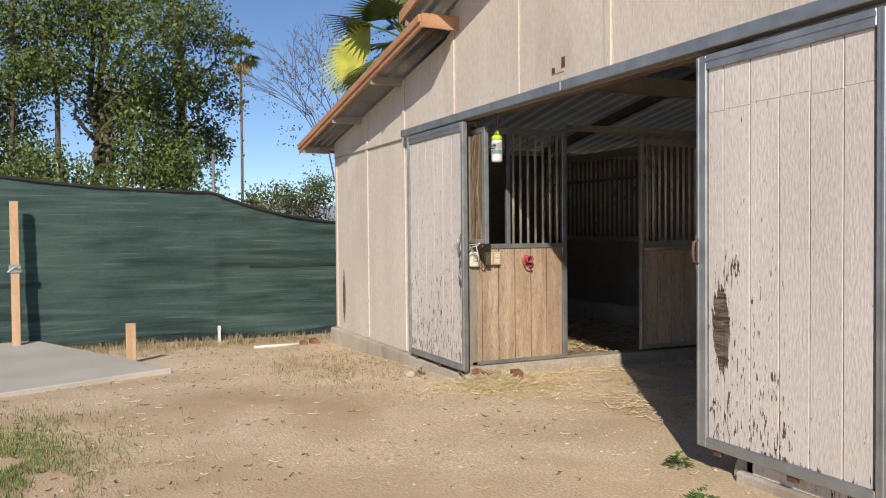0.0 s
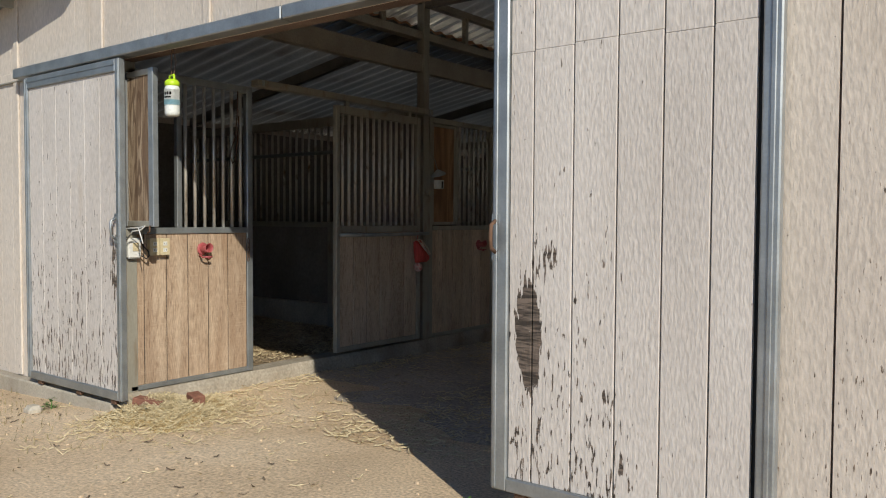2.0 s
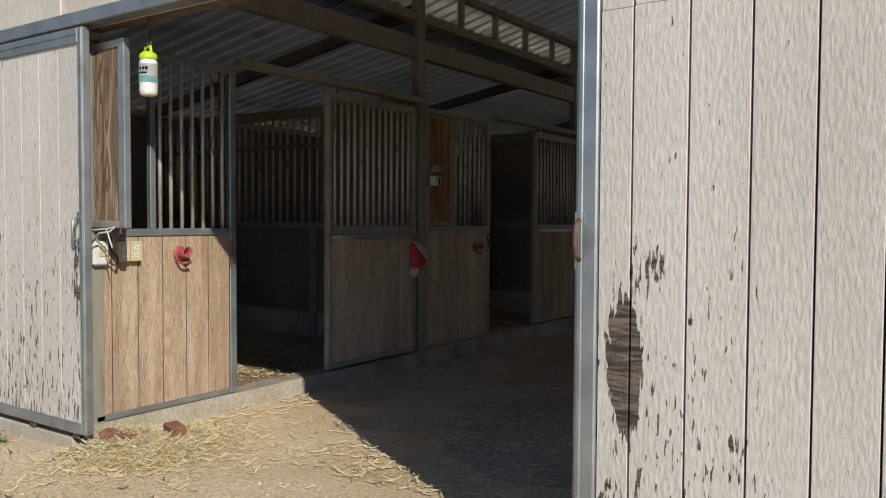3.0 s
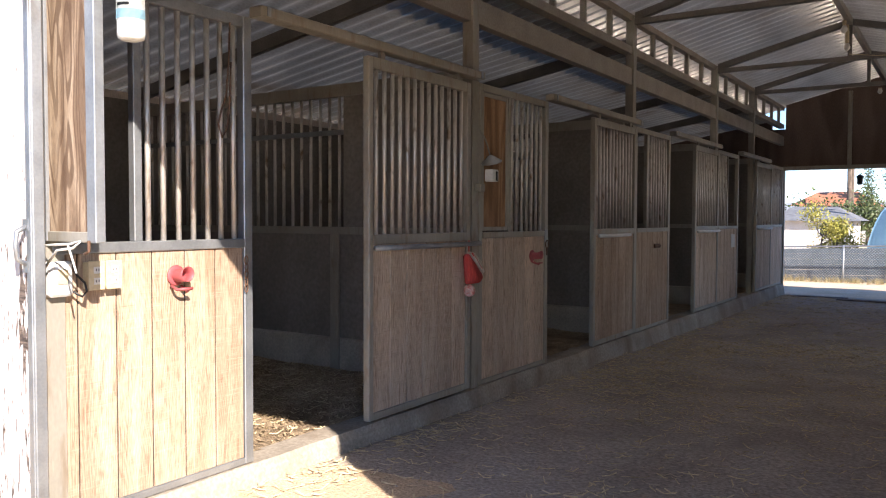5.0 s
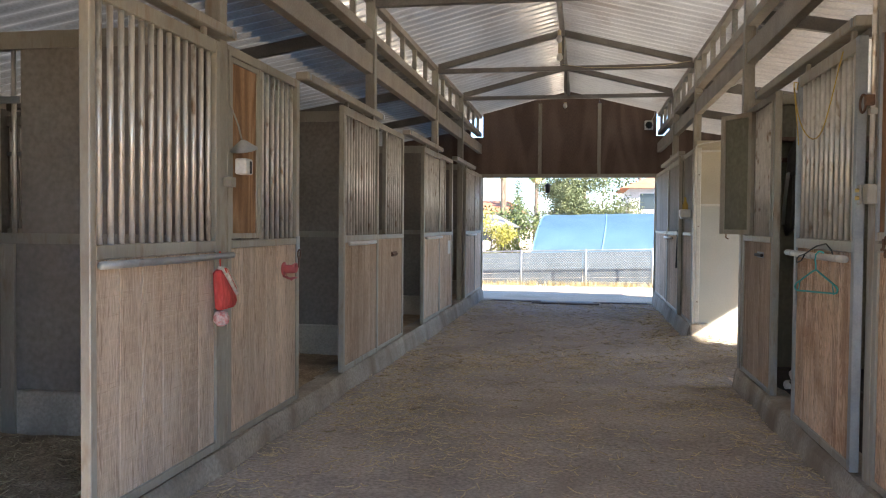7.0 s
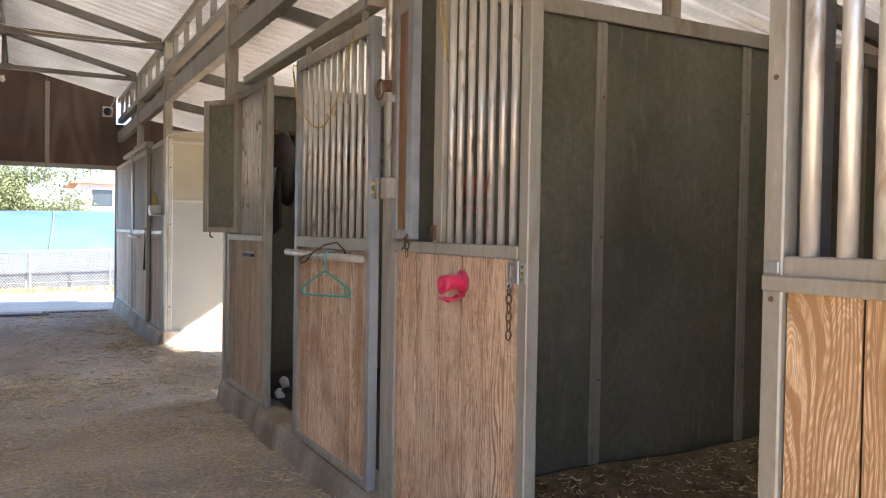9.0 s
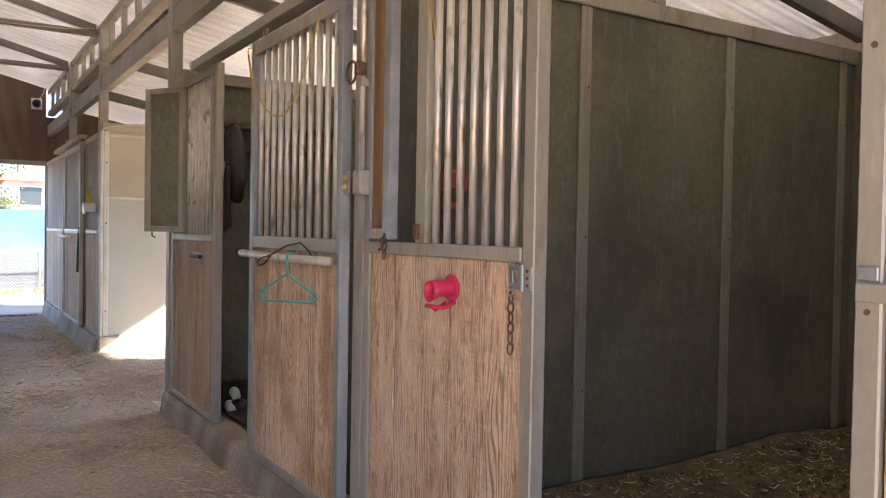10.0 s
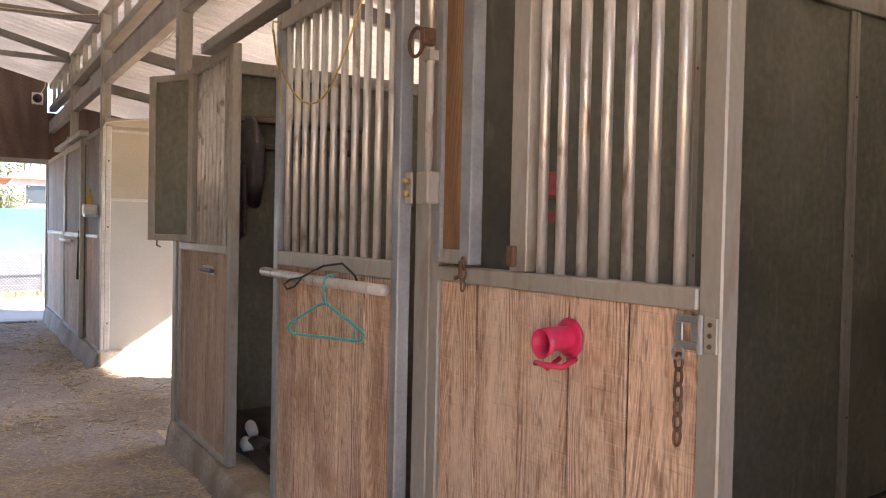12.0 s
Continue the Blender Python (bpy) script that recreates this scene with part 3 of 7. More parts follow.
for n, (a, b) in enumerate(zip(STALL_Y[:-1], STALL_Y[1:])):
    graded("floor", steps(XL + 0.1, -0.13, 30), steps(a, b, 30), 0.0, BEDDING, "wood shavings bedding on a stall floor", "bedding", bedding_z)
    # right floors have shade in their colour; the tack room's is near-black
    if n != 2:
        graded("floor", steps(W + 0.13, XR - 0.1, 30), steps(a, b, 30), 0.0, TACKFLOOR if n == 1 else BEDDING_SHADED, "tack room floor coloured near-black for its shade" if n == 1 else "wood shavings bedding on a right stall floor, shade in its colour", "bedding", bedding_z)

# ---- barn shell ----
LEAN = 0.172


def lean_z(x):
    """Underside of a side roof at x."""
    return 3.20 - LEAN * (-0.25 - x) if x < MID else 3.20 - LEAN * (x - W - 0.25)


def roof_z(x):
    return RIDGE - (RIDGE - EAVE_IN) / MID * abs(x - MID)


def wall_top(x):
    return roof_z(x) if -0.25 <= x <= W + 0.25 else lean_z(x)


def siding_wall(name, x0, x1, y, face, gaps, label, zlow=-0.01):
    """A wall across the barn: a backing sheet with boards nailed on its outer face; gaps are (xa, xb, za, zb) openings."""
    w = thing(name, (x0, y, 0), label, "wall", kind="structure")
    cuts = sorted({x0, x1, -0.25, W + 0.25, MID, *[g for gap in gaps for g in gap[:2]]})
    cuts = [c for c in cuts if x0 <= c <= x1]
    bm = bmesh.new()
    for a, b in zip(cuts[:-1], cuts[1:]):
        e = 1e-4
        spans = [(zlow, None)]
        for xa, xb, za, zb in gaps:
            if xa <= a + e and b - e <= xb:
                spans = ([(zlow, za)] if za > zlow else []) + [(zb, None)]
        for lo, hi in spans:
            ta, tb = (wall_top(a + e), wall_top(b - e)) if hi is None else (hi, hi)
            prism([(a, lo), (b, lo), (b, tb), (a, ta)], "y", y, y + 0.09 * face, bm)
    part("backing", bm, GABLE, w)
    x = x0
    while x < x1 - 0.01:
        b = min(x + 0.203, x1)
        lo_list = [(zlow, None)]
        mid = (x + b) / 2
        for xa, xb, za, zb in gaps:
            if xa < mid < xb:
                lo_list = ([(zlow, za)] if za > zlow + 0.01 else []) + [(zb, None)]
        for lo, hi in lo_list:
            ta, tb = (wall_top(min(max(x, x0 + 0.001), x1)) , wall_top(b - 0.001)) if hi is None else (hi, hi)
            j = 0.0045 if x > 4 else 0.001
            bm = prism([(x + j, lo), (b - j, lo), (b - j, tb), (x + j, ta)], "y", y - 0.004 * face, y - 0.019 * face)
            part("siding_board", bm, SIDING, w)
        x = b
    return w


OPEN_X0, OPEN_X1 = -0.06, W + 0.06
front = siding_wall("wall_front", XL, XR, 0.0, 1, [(OPEN_X0, OPEN_X1, -1, 2.33)], "weathered white vertical board siding on the barn front")
for x in (-3.99, -2.72, -1.5, -0.24, 0.98, 2.2, 5.9, 7.33):
    lo = 2.42 if 0 < x < 3.2 else 0.0
    part("batten", box(x - 0.035, x + 0.035, -0.036, -0.02, lo, wall_top(x) - 0.02), SIDING, front, bevel=0.003)
part("batten", box(XL, -1.37, -0.034, -0.02, 2.33, 2.40), SIDING, front, bevel=0.003)
part("flashing", box(XL, -1.37, -0.040, -0.02, 2.325, 2.335), FRAMEST, front)

back = thing("wall_back", (MID, Y1, 0), "dark red-brown plywood end gable above the open back doorway", "wall", kind="structure")
for a, b in ((XL, -0.25), (W + 0.25, XR)):
    part("panel", prism([(a, -0.3), (b, -0.3), (b, wall_top(b - 0.001 if b < 1 else b)), (a, wall_top(a + 0.001 if a > 1 else a))], "y", Y1, Y1 + 0.1), GABLE, back)
part("panel", prism([(-0.25, -0.3), (0.0, -0.3), (0.0, 3.04), (-0.25, 3.04)], "y", Y1, Y1 + 0.1), GABLE, back)
part("panel", prism([(W, -0.3), (W + 0.25, -0.3), (W + 0.25, 3.04), (W, 3.04)], "y", Y1, Y1 + 0.1), GABLE, back)
for a, b in ((0.0, 1.13), (1.13, 2.27), (2.27, W)):
    pts = [(a + 0.002, 2.24), (b - 0.002, 2.24), (b - 0.002, roof_z(b))] + ([(MID, RIDGE)] if a < MID < b else []) + [(a + 0.002, roof_z(a))]
    part("panel", prism(pts, "y", Y1, Y1 + 0.1), GABLE, back)
for x in (1.13, 2.27):
    part("stud", box(x - 0.035, x + 0.035, Y1 - 0.05, Y1 - 0.002, 2.30, roof_z(x) - 0.1), FRAMEST, back, bevel=0.003)
part("header", box(-0.05, W + 0.05, Y1 - 0.07, Y1 - 0.002, 2.235, 2.31), FRAMEST, back, bevel=0.004)
for x in (-0.03, W + 0.03):
    part("jamb", box(x - 0.05, x + 0.05, Y1 - 0.09, Y1 - 0.003, -0.14, 2.235), FRAMEST, back, bevel=0.004)

for name, x, gap in (("wall_left", XL, None), ("wall_right", XR, (6.62, 9.55))):
    w = thing(name, (x, 0, 0), "barn side wall of vertical boards", "wall", kind="structure")
    s = 1 if x < 0 else -1
    for a, b in (((0.0, Y1),) if gap is None else ((0.0, gap[0]), (gap[1], Y1))):
        part("panel", box(x, x + s * 0.09, a + 0.0, b, -0.3, lean_z(x) - 0.02), SIDING, w)
    if gap:
        part("panel", box(x, x + s * 0.09, gap[0], gap[1], 2.37, lean_z(x) - 0.02), SIDING, w)

foot = part("foundation", box(XL - 0.06, -0.02, -0.10, 0.10, -0.5, -0.012), CONC, None, bevel=0.012)
tagged(foot, "low concrete footing under the barn wall", "foundation", kind="structure")
foot = part("foundation", box(W + 0.02, XR + 0.06, -0.05, 0.10, -0.5, -0.012), CONC, None, bevel=0.012)
tagged(foot, "low concrete footing under the barn wall", "foundation", kind="structure")


def tin_roof(name, xa, za, xb, zb, y0, y1, label, material=None):
    """Corrugated sheet: ribs run down the slope."""
    n = int((y1 - y0) / 0.0165)
    ys = steps(y0, y1, n)
    bm = sheet(lambda y, k: (xa + (xb - xa) * k, y, za + (zb - za) * k + 0.012 * math.sin(y * 2 * math.pi / 0.20)), ys, steps(0, 1, 3), 0.003)
    ob = part(name, bm, material or TIN, None, smooth=True)
    return tagged(ob, label, "roof", kind="structure")


YF, YB = -0.40, Y1 + 0.45
tin_roof("roof_monitor_left", -0.6, roof_z(-0.6) + 0.03, MID, RIDGE + 0.03, YF, YB, "corrugated steel roof over the raised aisle")
tin_roof("roof_monitor_right", W + 0.6, roof_z(W + 0.6) + 0.03, MID, RIDGE + 0.03, YF, YB, "corrugated steel roof over the raised aisle")
tin_roof("roof_left", XL - 0.45, lean_z(XL - 0.45) + 0.03, -0.25, 3.23, YF, YB, "corrugated steel roof over the left stalls, in a shaded tone", TIN_SHADED)
tin_roof("roof_right", XR + 0.10, lean_z(XR + 0.10) + 0.03, W + 0.25, 3.23, YF, YB, "corrugated steel roof over the stalls")

for side, xe, xi in ((-1, XL - 0.47, -0.12), (1, XR + 0.12, W + 0.12)):
    f = thing("fascia", (xi, YF, lean_z(xi)), "orange-brown wooden fascia board along the roof edge", "fascia", kind="structure")
    for off, h in ((0.0, 0.075), (-0.022, 0.055)):
        top = 0.09 + off * 3
        part("rake_board", prism([(xe, lean_z(xe) + top - h), (xi, lean_z(xi) + top - h), (xi, lean_z(xi) + top), (xe, lean_z(xe) + top)], "y", YF - 0.03 - off, YF - off), FASCIA, f, bevel=0.004)
    part("return_board", box(xi - 0.012, xi + 0.012, YF, 0.0, lean_z(xi) - 0.03, lean_z(xi) + 0.10), FASCIA, f, bevel=0.003)
    part("eave_board", box(xe - 0.012, xe + 0.012, YF, YB, lean_z(xe) - 0.02, lean_z(xe) + 0.09), FASCIA, f, bevel=0.003)
    for k in (0.04, 0.36, 0.68):
        x = xe + (xi - xe) * k
        part("outrigger", box(x - 0.02, x + 0.02, YF, -0.02, lean_z(x) - 0.075, lean_z(x) + 0.012), FRAMEST, f)
for s, xe in ((-1, -0.6), (1, W + 0.6)):
    f = thing("fascia", (xe, YF, roof_z(xe)), "orange-brown wooden fascia board along the upper roof edge", "fascia", kind="structure")
    part("rake_board", prism([(xe, roof_z(xe) - 0.02), (MID, RIDGE - 0.02), (MID, RIDGE + 0.09), (xe, roof_z(xe) + 0.09)], "y", YF - 0.03, YF), FASCIA, f, bevel=0.004)
    part("eave_board", box(xe - 0.012, xe + 0.012, YF, YB, roof_z(xe) - 0.02, roof_z(xe) + 0.09), FASCIA, f, bevel=0.003)
    part("outrigger", box(xe + 0.1 * -s - 0.02, xe + 0.1 * -s + 0.02, YF, -0.02, roof_z(xe) - 0.06, roof_z(xe) + 0.012), FRAMEST, f)

# clerestory: sill, plate and small posts, open between them
for side, X, s in (("left", 0.0, -1), ("right", W, 1)):
    c = thing("clerestory", (X, 0.1, 2.9), "open clerestory band of steel posts between the roofs", "clerestory", kind="structure")
    part("beam", box(X + s * 0.02, X + s * 0.10, 0.1, Y1, 2.72, 2.90), BEAM, c, bevel=0.004)
    part("sill", box(X + s * 0.02, X + s * 0.12, 0.1, Y1, 3.05, 3.13), BEAM, c, bevel=0.004)
    part("plate", box(X + s * 0.02, X + s * 0.10, 0.1, Y1, 3.40, 3.47), BEAM, c, bevel=0.004)
    y = 0.7
    while y < Y1:
        part("mullion", box(X + s * 0.03, X + s * 0.08, y - 0.025, y + 0.025, 3.13, 3.40), BEAM, c)
        y += 0.66

POSTS_L, POSTS_R = [0.05, 3.28, 6.58, 9.95, 12.3], [0.05, 3.288, 6.53, 9.70, 12.1]
for X, s, ys in ((0.0, -1, POSTS_L), (W, 1, POSTS_R)):
    for y in ys:
        solo("post", box(X, X + s * 0.09, y - 0.045, y + 0.045, 0.02, 3.44), FRAMEST, (X, y, 0.02), "grey square steel aisle post", "post", "aisle posts", "structure", bevel=0.004)
for y in (3.28, 6.58, 9.95, 12.3):
    t = thing("roof_truss", (MID, y, 3.4), "grey steel roof truss spanning the aisle", "truss", "roof trusses", "structure")
    part("chord", box(-0.02, W + 0.02, y - 0.035, y + 0.035, 3.36, 3.42), STEELDARK, t, bevel=0.003)
    for s in (-1, 1):
        a = MID + s * MID
        part("rafter", prism([(a, EAVE_IN - 0.10), (MID, RIDGE - 0.10), (MID, RIDGE - 0.015), (a, EAVE_IN - 0.015)], "y", y - 0.035, y + 0.035), STEELDARK, t, bevel=0.003)
    part("king_post", box(MID - 0.025, MID + 0.025, y - 0.025, y + 0.025, 3.42, RIDGE - 0.1), STEELDARK, t)
    for s, X, xe in ((-1, -0.1, XL + 0.1), (1, W + 0.1, XR - 0.1)):
        part("side_rafter", prism([(X, lean_z(X) - 0.13), (xe, lean_z(xe) - 0.13), (xe, lean_z(xe) - 0.012), (X, lean_z(X) - 0.012)], "y", y - 0.03, y + 0.03), STEELDARK, t, bevel=0.003)
solo("ridge_beam", box(MID - 0.03, MID + 0.03, 0.1, Y1, RIDGE - 0.10, RIDGE - 0.02), FRAMEST, (MID, 0.1, RIDGE - 0.1), "grey steel ridge beam under the aisle roof", "beam", kind="structure")

# curbs under the stall fronts
for X, s, spans in ((0.0, -1, ((0.0, Y1 - 0.1),)), (W, 1, ((0.0, 6.55), (9.6, Y1 - 0.1)))):
    for a, b in spans:
        us = steps(a, b, int((b - a) / 0.25))
        bm = bmesh.new()
        rows = []
        for y in us:
            w1 = 0.035 + 0.03 * noise.noise(Vector((y * 1.7, X, 1.0)))
            rows.append([bm.verts.new(p) for p in ((X + s * 0.16, y, -0.3), (X - s * (w1 + 0.05), y, -0.3), (X - s * w1, y, 0.0), (X - s * (w1 - 0.02), y, BASE - 0.006), (X + s * 0.16, y, BASE - 0.004))])
        for r0, r1 in zip(rows[:-1], rows[1:]):
            for k in range(5):
                bm.faces.new((r0[k], r0[(k + 1) % 5], r1[(k + 1) % 5], r1[k]))
        bm.faces.new(rows[0]); bm.faces.new(rows[-1][::-1])
        tagged(part("curb", bm, CURB, None), "worn concrete curb under the stall fronts", "curb", kind="structure")


# ---- stall fronts ----
def bx(side, y0, y1, d0, d1, z0, z1, bm=None):
    X, s = (0.0, 1) if side == "L" else (W, -1)
    return box(X + s * d0, X + s * d1, y0, y1, z0, z1, bm)


def half(side):
    return HALF if side == "L" else HALF_R


def bar(side, y, d, z0, z1, r=0.0135):
    X, s = (0.0, 1) if side == "L" else (W, -1)
    return tube([(X + s * d, y, z0), (X + s * d, y, z1)], r, sides=10)


def boards(side, y0, y1, d0, d1, z0, z1, material, parent, width=0.19):
    n = max(1, round((y1 - y0) / width))
    for i in range(n):
        a, b = y0 + (y1 - y0) * i / n, y0 + (y1 - y0) * (i + 1) / n
        part("board", bx(side, a + 0.0036, b - 0.0036, d1 - 0.0095, d1 + random.uniform(-0.001, 0.001), z0, z1), material, parent, bevel=0.002)
    # added dark sheet: groove shade and dirt as colour
    part("backing", bx(side, y0, y1, d0, d1 - 0.0115, z0, z1), DARKGAP, parent)


def bars_in(side, y0, y1, n, d, z0, z1, parent, r=0.0135):
    for i in range(n):
        y = y0 + (y1 - y0) * (i + 0.5) / n
        part("bar", bar(side, y + random.uniform(-0.003, 0.003), d, z0, z1, r), PIPE, parent, smooth=True)


def stall_panel(side, y0, y1, bars, nb, material, label, feed=None, frame=None, first=True, mullion=0.04, solid=None):
    """A fixed stall front: boards below, pipe bars (or a solid sheet) above, and a feed gate gap; bars and feed are spans along y."""
    steel = frame or FRAMEST
    h = half(side)
    p = thing("stall_front", (0.0 if side == "L" else W, (y0 + y1) / 2, BASE), label, "stall front", "stall fronts")
    for a in (y0, y1 - 0.055) if first else (y1 - 0.055,):
        part("stile", bx(side, a, a + 0.055, -0.05, 0.0, BASE, TOPZ), steel, p, bevel=0.004)
    for a, b, d in ((BASE, BASE + 0.035, 0.0), (h - 0.045, h, 0.006), (TOPZ - 0.055, TOPZ, 0.0)):
        part("rail", bx(side, y0 + 0.055, y1 - 0.055, -0.05, d, a, b), steel, p, bevel=0.004)
    boards(side, y0 + (0.057 if first else -0.012), y1 - 0.057, -0.04, -0.008, BASE + 0.035, h - 0.046, material, p)
    if solid:
        part("upper_panel", bx(side, y0 + 0.055, y1 - 0.055, -0.035, -0.014, h, TOPZ - 0.055), solid, p, "dark grey upper sheet")
        return p
    a, b = bars
    for y in (a - mullion, b):
        if y0 + 0.06 < y < y1 - 0.1:
            part("mullion", bx(side, y, y + mullion, -0.045, -0.004, h, TOPZ - 0.055), steel, p, bevel=0.003)
    bars_in(side, a, b, nb, -0.025, h - 0.005, TOPZ - 0.04, p)
    if feed:
        feed_gate(side, feed[0], feed[1], p)
    return p


def feed_gate(side, y0, y1, p):
    h = half(side)
    g = part("feed_door", bx(side, y0 + 0.03, y1 - 0.03, -0.03, -0.012, h + 0.04, TOPZ - 0.085), PLY, p, "brown plywood feed door")
    for a, b, c, d in ((y0, y0 + 0.03, h + 0.01, TOPZ - 0.06), (y1 - 0.03, y1, h + 0.01, TOPZ - 0.06), (y0 + 0.03, y1 - 0.03, h + 0.01, h + 0.04), (y0 + 0.03, y1 - 0.03, TOPZ - 0.09, TOPZ - 0.06)):
        part("frame", bx(side, a, b, -0.035, -0.004, c, d), FRAMEST, g, bevel=0.003)
    return g


def sliding_door(side, y0, y1, nb, material, label, ztop=2.25, zbot=0.075, handle=None, edge=None, bar_r=0.0135, solid=None):
    """A framed door hung on its track, boards below and bars or a solid sheet above."""
    stile = 0.045
    h = half(side)
    p = thing("sliding_stall_door", (0.03 if side == "L" else W - 0.03, (y0 + y1) / 2, zbot), label, "stall door", "sliding stall doors")
    for a, b in ((y0, y0 + stile), (y1 - 0.05, y1)):
        part("stile", bx(side, a, b, 0.012, 0.058, zbot, ztop), edge or FRAMEST, p, bevel=0.004)
    for a, b in ((zbot, zbot + 0.045), (h - 0.055, h + 0.005), (ztop - 0.07, ztop)):
        part("rail", bx(side, y0 + stile, y1 - 0.05, 0.012, 0.057, a, b), FRAMEST, p, bevel=0.004)
    boards(side, y0 + stile + 0.002, y1 - 0.052, 0.018, 0.048, zbot + 0.045, h - 0.056, material, p)
    if solid:
        part("upper_panel", bx(side, y0 + stile, y1 - 0.05, 0.02, 0.036, h + 0.005, ztop - 0.07), solid, p, "dark grey upper sheet")
    else:
        bars_in(side, y0 + stile + 0.01, y1 - 0.06, nb, 0.035, h, ztop - 0.06, p, bar_r)
    X, s = (0.0, 1) if side == "L" else (W, -1)
    if handle:
        a, b, z, r, m = handle
        h = part("rail_bar", tube([(X + s * 0.095, a, z), (X + s * 0.095, (a + b) / 2, z - 0.003), (X + s * 0.09, b, z)], r, sides=12), m, p, "horizontal pipe blanket bar", smooth=True)
        for y in (a + 0.12, b - 0.06):
            part("bracket", bx(side, y - 0.01, y + 0.01, 0.05, 0.085, z - 0.012, z + 0.012), FRAMEST, h)
    for y in (y0 + 0.15, y1 - 0.15):
        part("roller", bx(side, y - 0.02, y + 0.02, 0.025, 0.045, ztop, ztop + 0.06), FRAMEST, p)
    return p


def track(side, y0, y1, z=2.295):
    t = thing("door_track", (0.0 if side == "L" else W, (y0 + y1) / 2, z), "grey steel sliding door track", "track", "door tracks", "structure")
    part("rail", bx(side, y0, y1, -0.02, 0.07, z, z + 0.055), FRAMEST, t, bevel=0.006)
    for y in (y0 + 0.05, y1 - 0.05):
        part("cap", bx(side, y - 0.012, y + 0.012, 0.07, 0.076, z + 0.005, z + 0.05), GALV, t)


stall_panel("L", -0.015, 1.10, (0.46, 1.04), 7, BOARD, "sunlit honey-brown board stall front with grey steel bars", frame=GALV, first=False)
stall_panel("L", 3.33, 4.49, (3.83, 4.43), 7, BOARD_GREY, "weathered board stall front with plywood feed door and bars", (3.38, 3.78))
stall_panel("L", 6.64, 7.84, (7.06, 7.78), 8, BOARD, "weathered board stall front with an open feed gap", )
stall_panel("L", 10.02, 11.27, (10.1, 10.6), 6, BOARD_GREY, "weathered board stall front with a dark feed gap")
stall_panel("L", 13.36, Y1 - 0.12, (13.45, 14.6), 11, BOARD_GREY, "weathered board stall front with steel bars")
sliding_door("L", 1.965, 3.12, 13, BOARD_GREY, "half-open sliding stall door of weathered boards and bars", handle=(1.98, 3.2, 1.115, 0.017, GALV))
sliding_door("L", 5.37, 6.5, 12, BOARD, "half-open sliding stall door of brown boards and bars", handle=(5.42, 6.25, 1.13, 0.017, WHITEP))
sliding_door("L", 8.72, 9.86, 12, BOARD_GREY, "half-open sliding stall door with a white blanket bar", handle=(8.72, 9.8, 1.13, 0.017, WHITEP))
sliding_door("L", 12.28, 13.5, 12, BOARD_GREY, "half-open sliding stall door with a white blanket bar", handle=(12.3, 13.4, 1.13, 0.017, WHITEP))
for a, b in ((1.10, 3.30), (4.46, 6.66), (7.84, 10.0), (11.27, 13.4)):
    track("L", a, b)

stall_panel("R", 0.06, 1.14, (0.12, 1.08), 10, PLY_YELLOW, "golden plywood stall front with thick steel bars", frame=GALV)
stall_panel("R", 2.15, 3.24, (2.24, 2.765), 7, BOARD_RED, "reddish-brown board stall front with steel bars", mullion=0.072)
stall_panel("R", 5.30, 6.42, (5.44, 6.06), 8, BOARD, "board stall front with an open feed gap")
sliding_door("R", 3.335, 4.47, 11, BOARD_RED, "half-open sliding stall door of reddish boards and bars", ztop=2.235, zbot=0.075, handle=(3.35, 4.50, 1.135, 0.019, PIPE), edge=GALV)
sliding_door("R", 0.02, 1.17, 13, PLY_YELLOW, "sliding stall door of golden grained plywood and thick bars", ztop=2.25, zbot=0.08, edge=FRAMEST, bar_r=0.0195)
near_door = [o for o in scene.objects if o.name.startswith("sliding_stall_door") and o.location.x > 1 and o.location.y < 1][0]
part("strap", bx("R", 0.03, 1.165, 0.059, 0.067, 1.152, 1.186), FRAMEST, near_door, "flat steel strap", bevel=0.003)
part("strap_lug", bx("R", 1.125, 1.162, 0.059, 0.064, 1.19, 1.215), GALV, near_door, "riveted steel lug", bevel=0.002)
for z in (1.60, 1.135):
    part("nail", tube([(W - 0.056, 1.145, z), (W - 0.061, 1.145, z)], 0.006, sides=6), RUST, near_door)
track("R", 3.36, 5.68, 2.285)
track("R", 0.02, 2.1)
stall_panel("R", 9.70, 10.66, (9.75, 10.6), 9, BOARD_GREY, "weathered board stall front with a dark upper sheet", solid=STALLPLY)
sliding_door("R", 10.66, 12.1, 12, BOARD_GREY, "sliding stall door of weathered boards with a dark upper sheet", handle=(11.2, 12.2, 1.13, 0.017, WHITEP), solid=STALLPLY)
stall_panel("R", 12.7, Y1 - 0.12, (12.75, 14.6), 16, BOARD_GREY, "weathered board stall front with a dark upper sheet", solid=STALLPLY)
track("R", 10.66, 13.2)

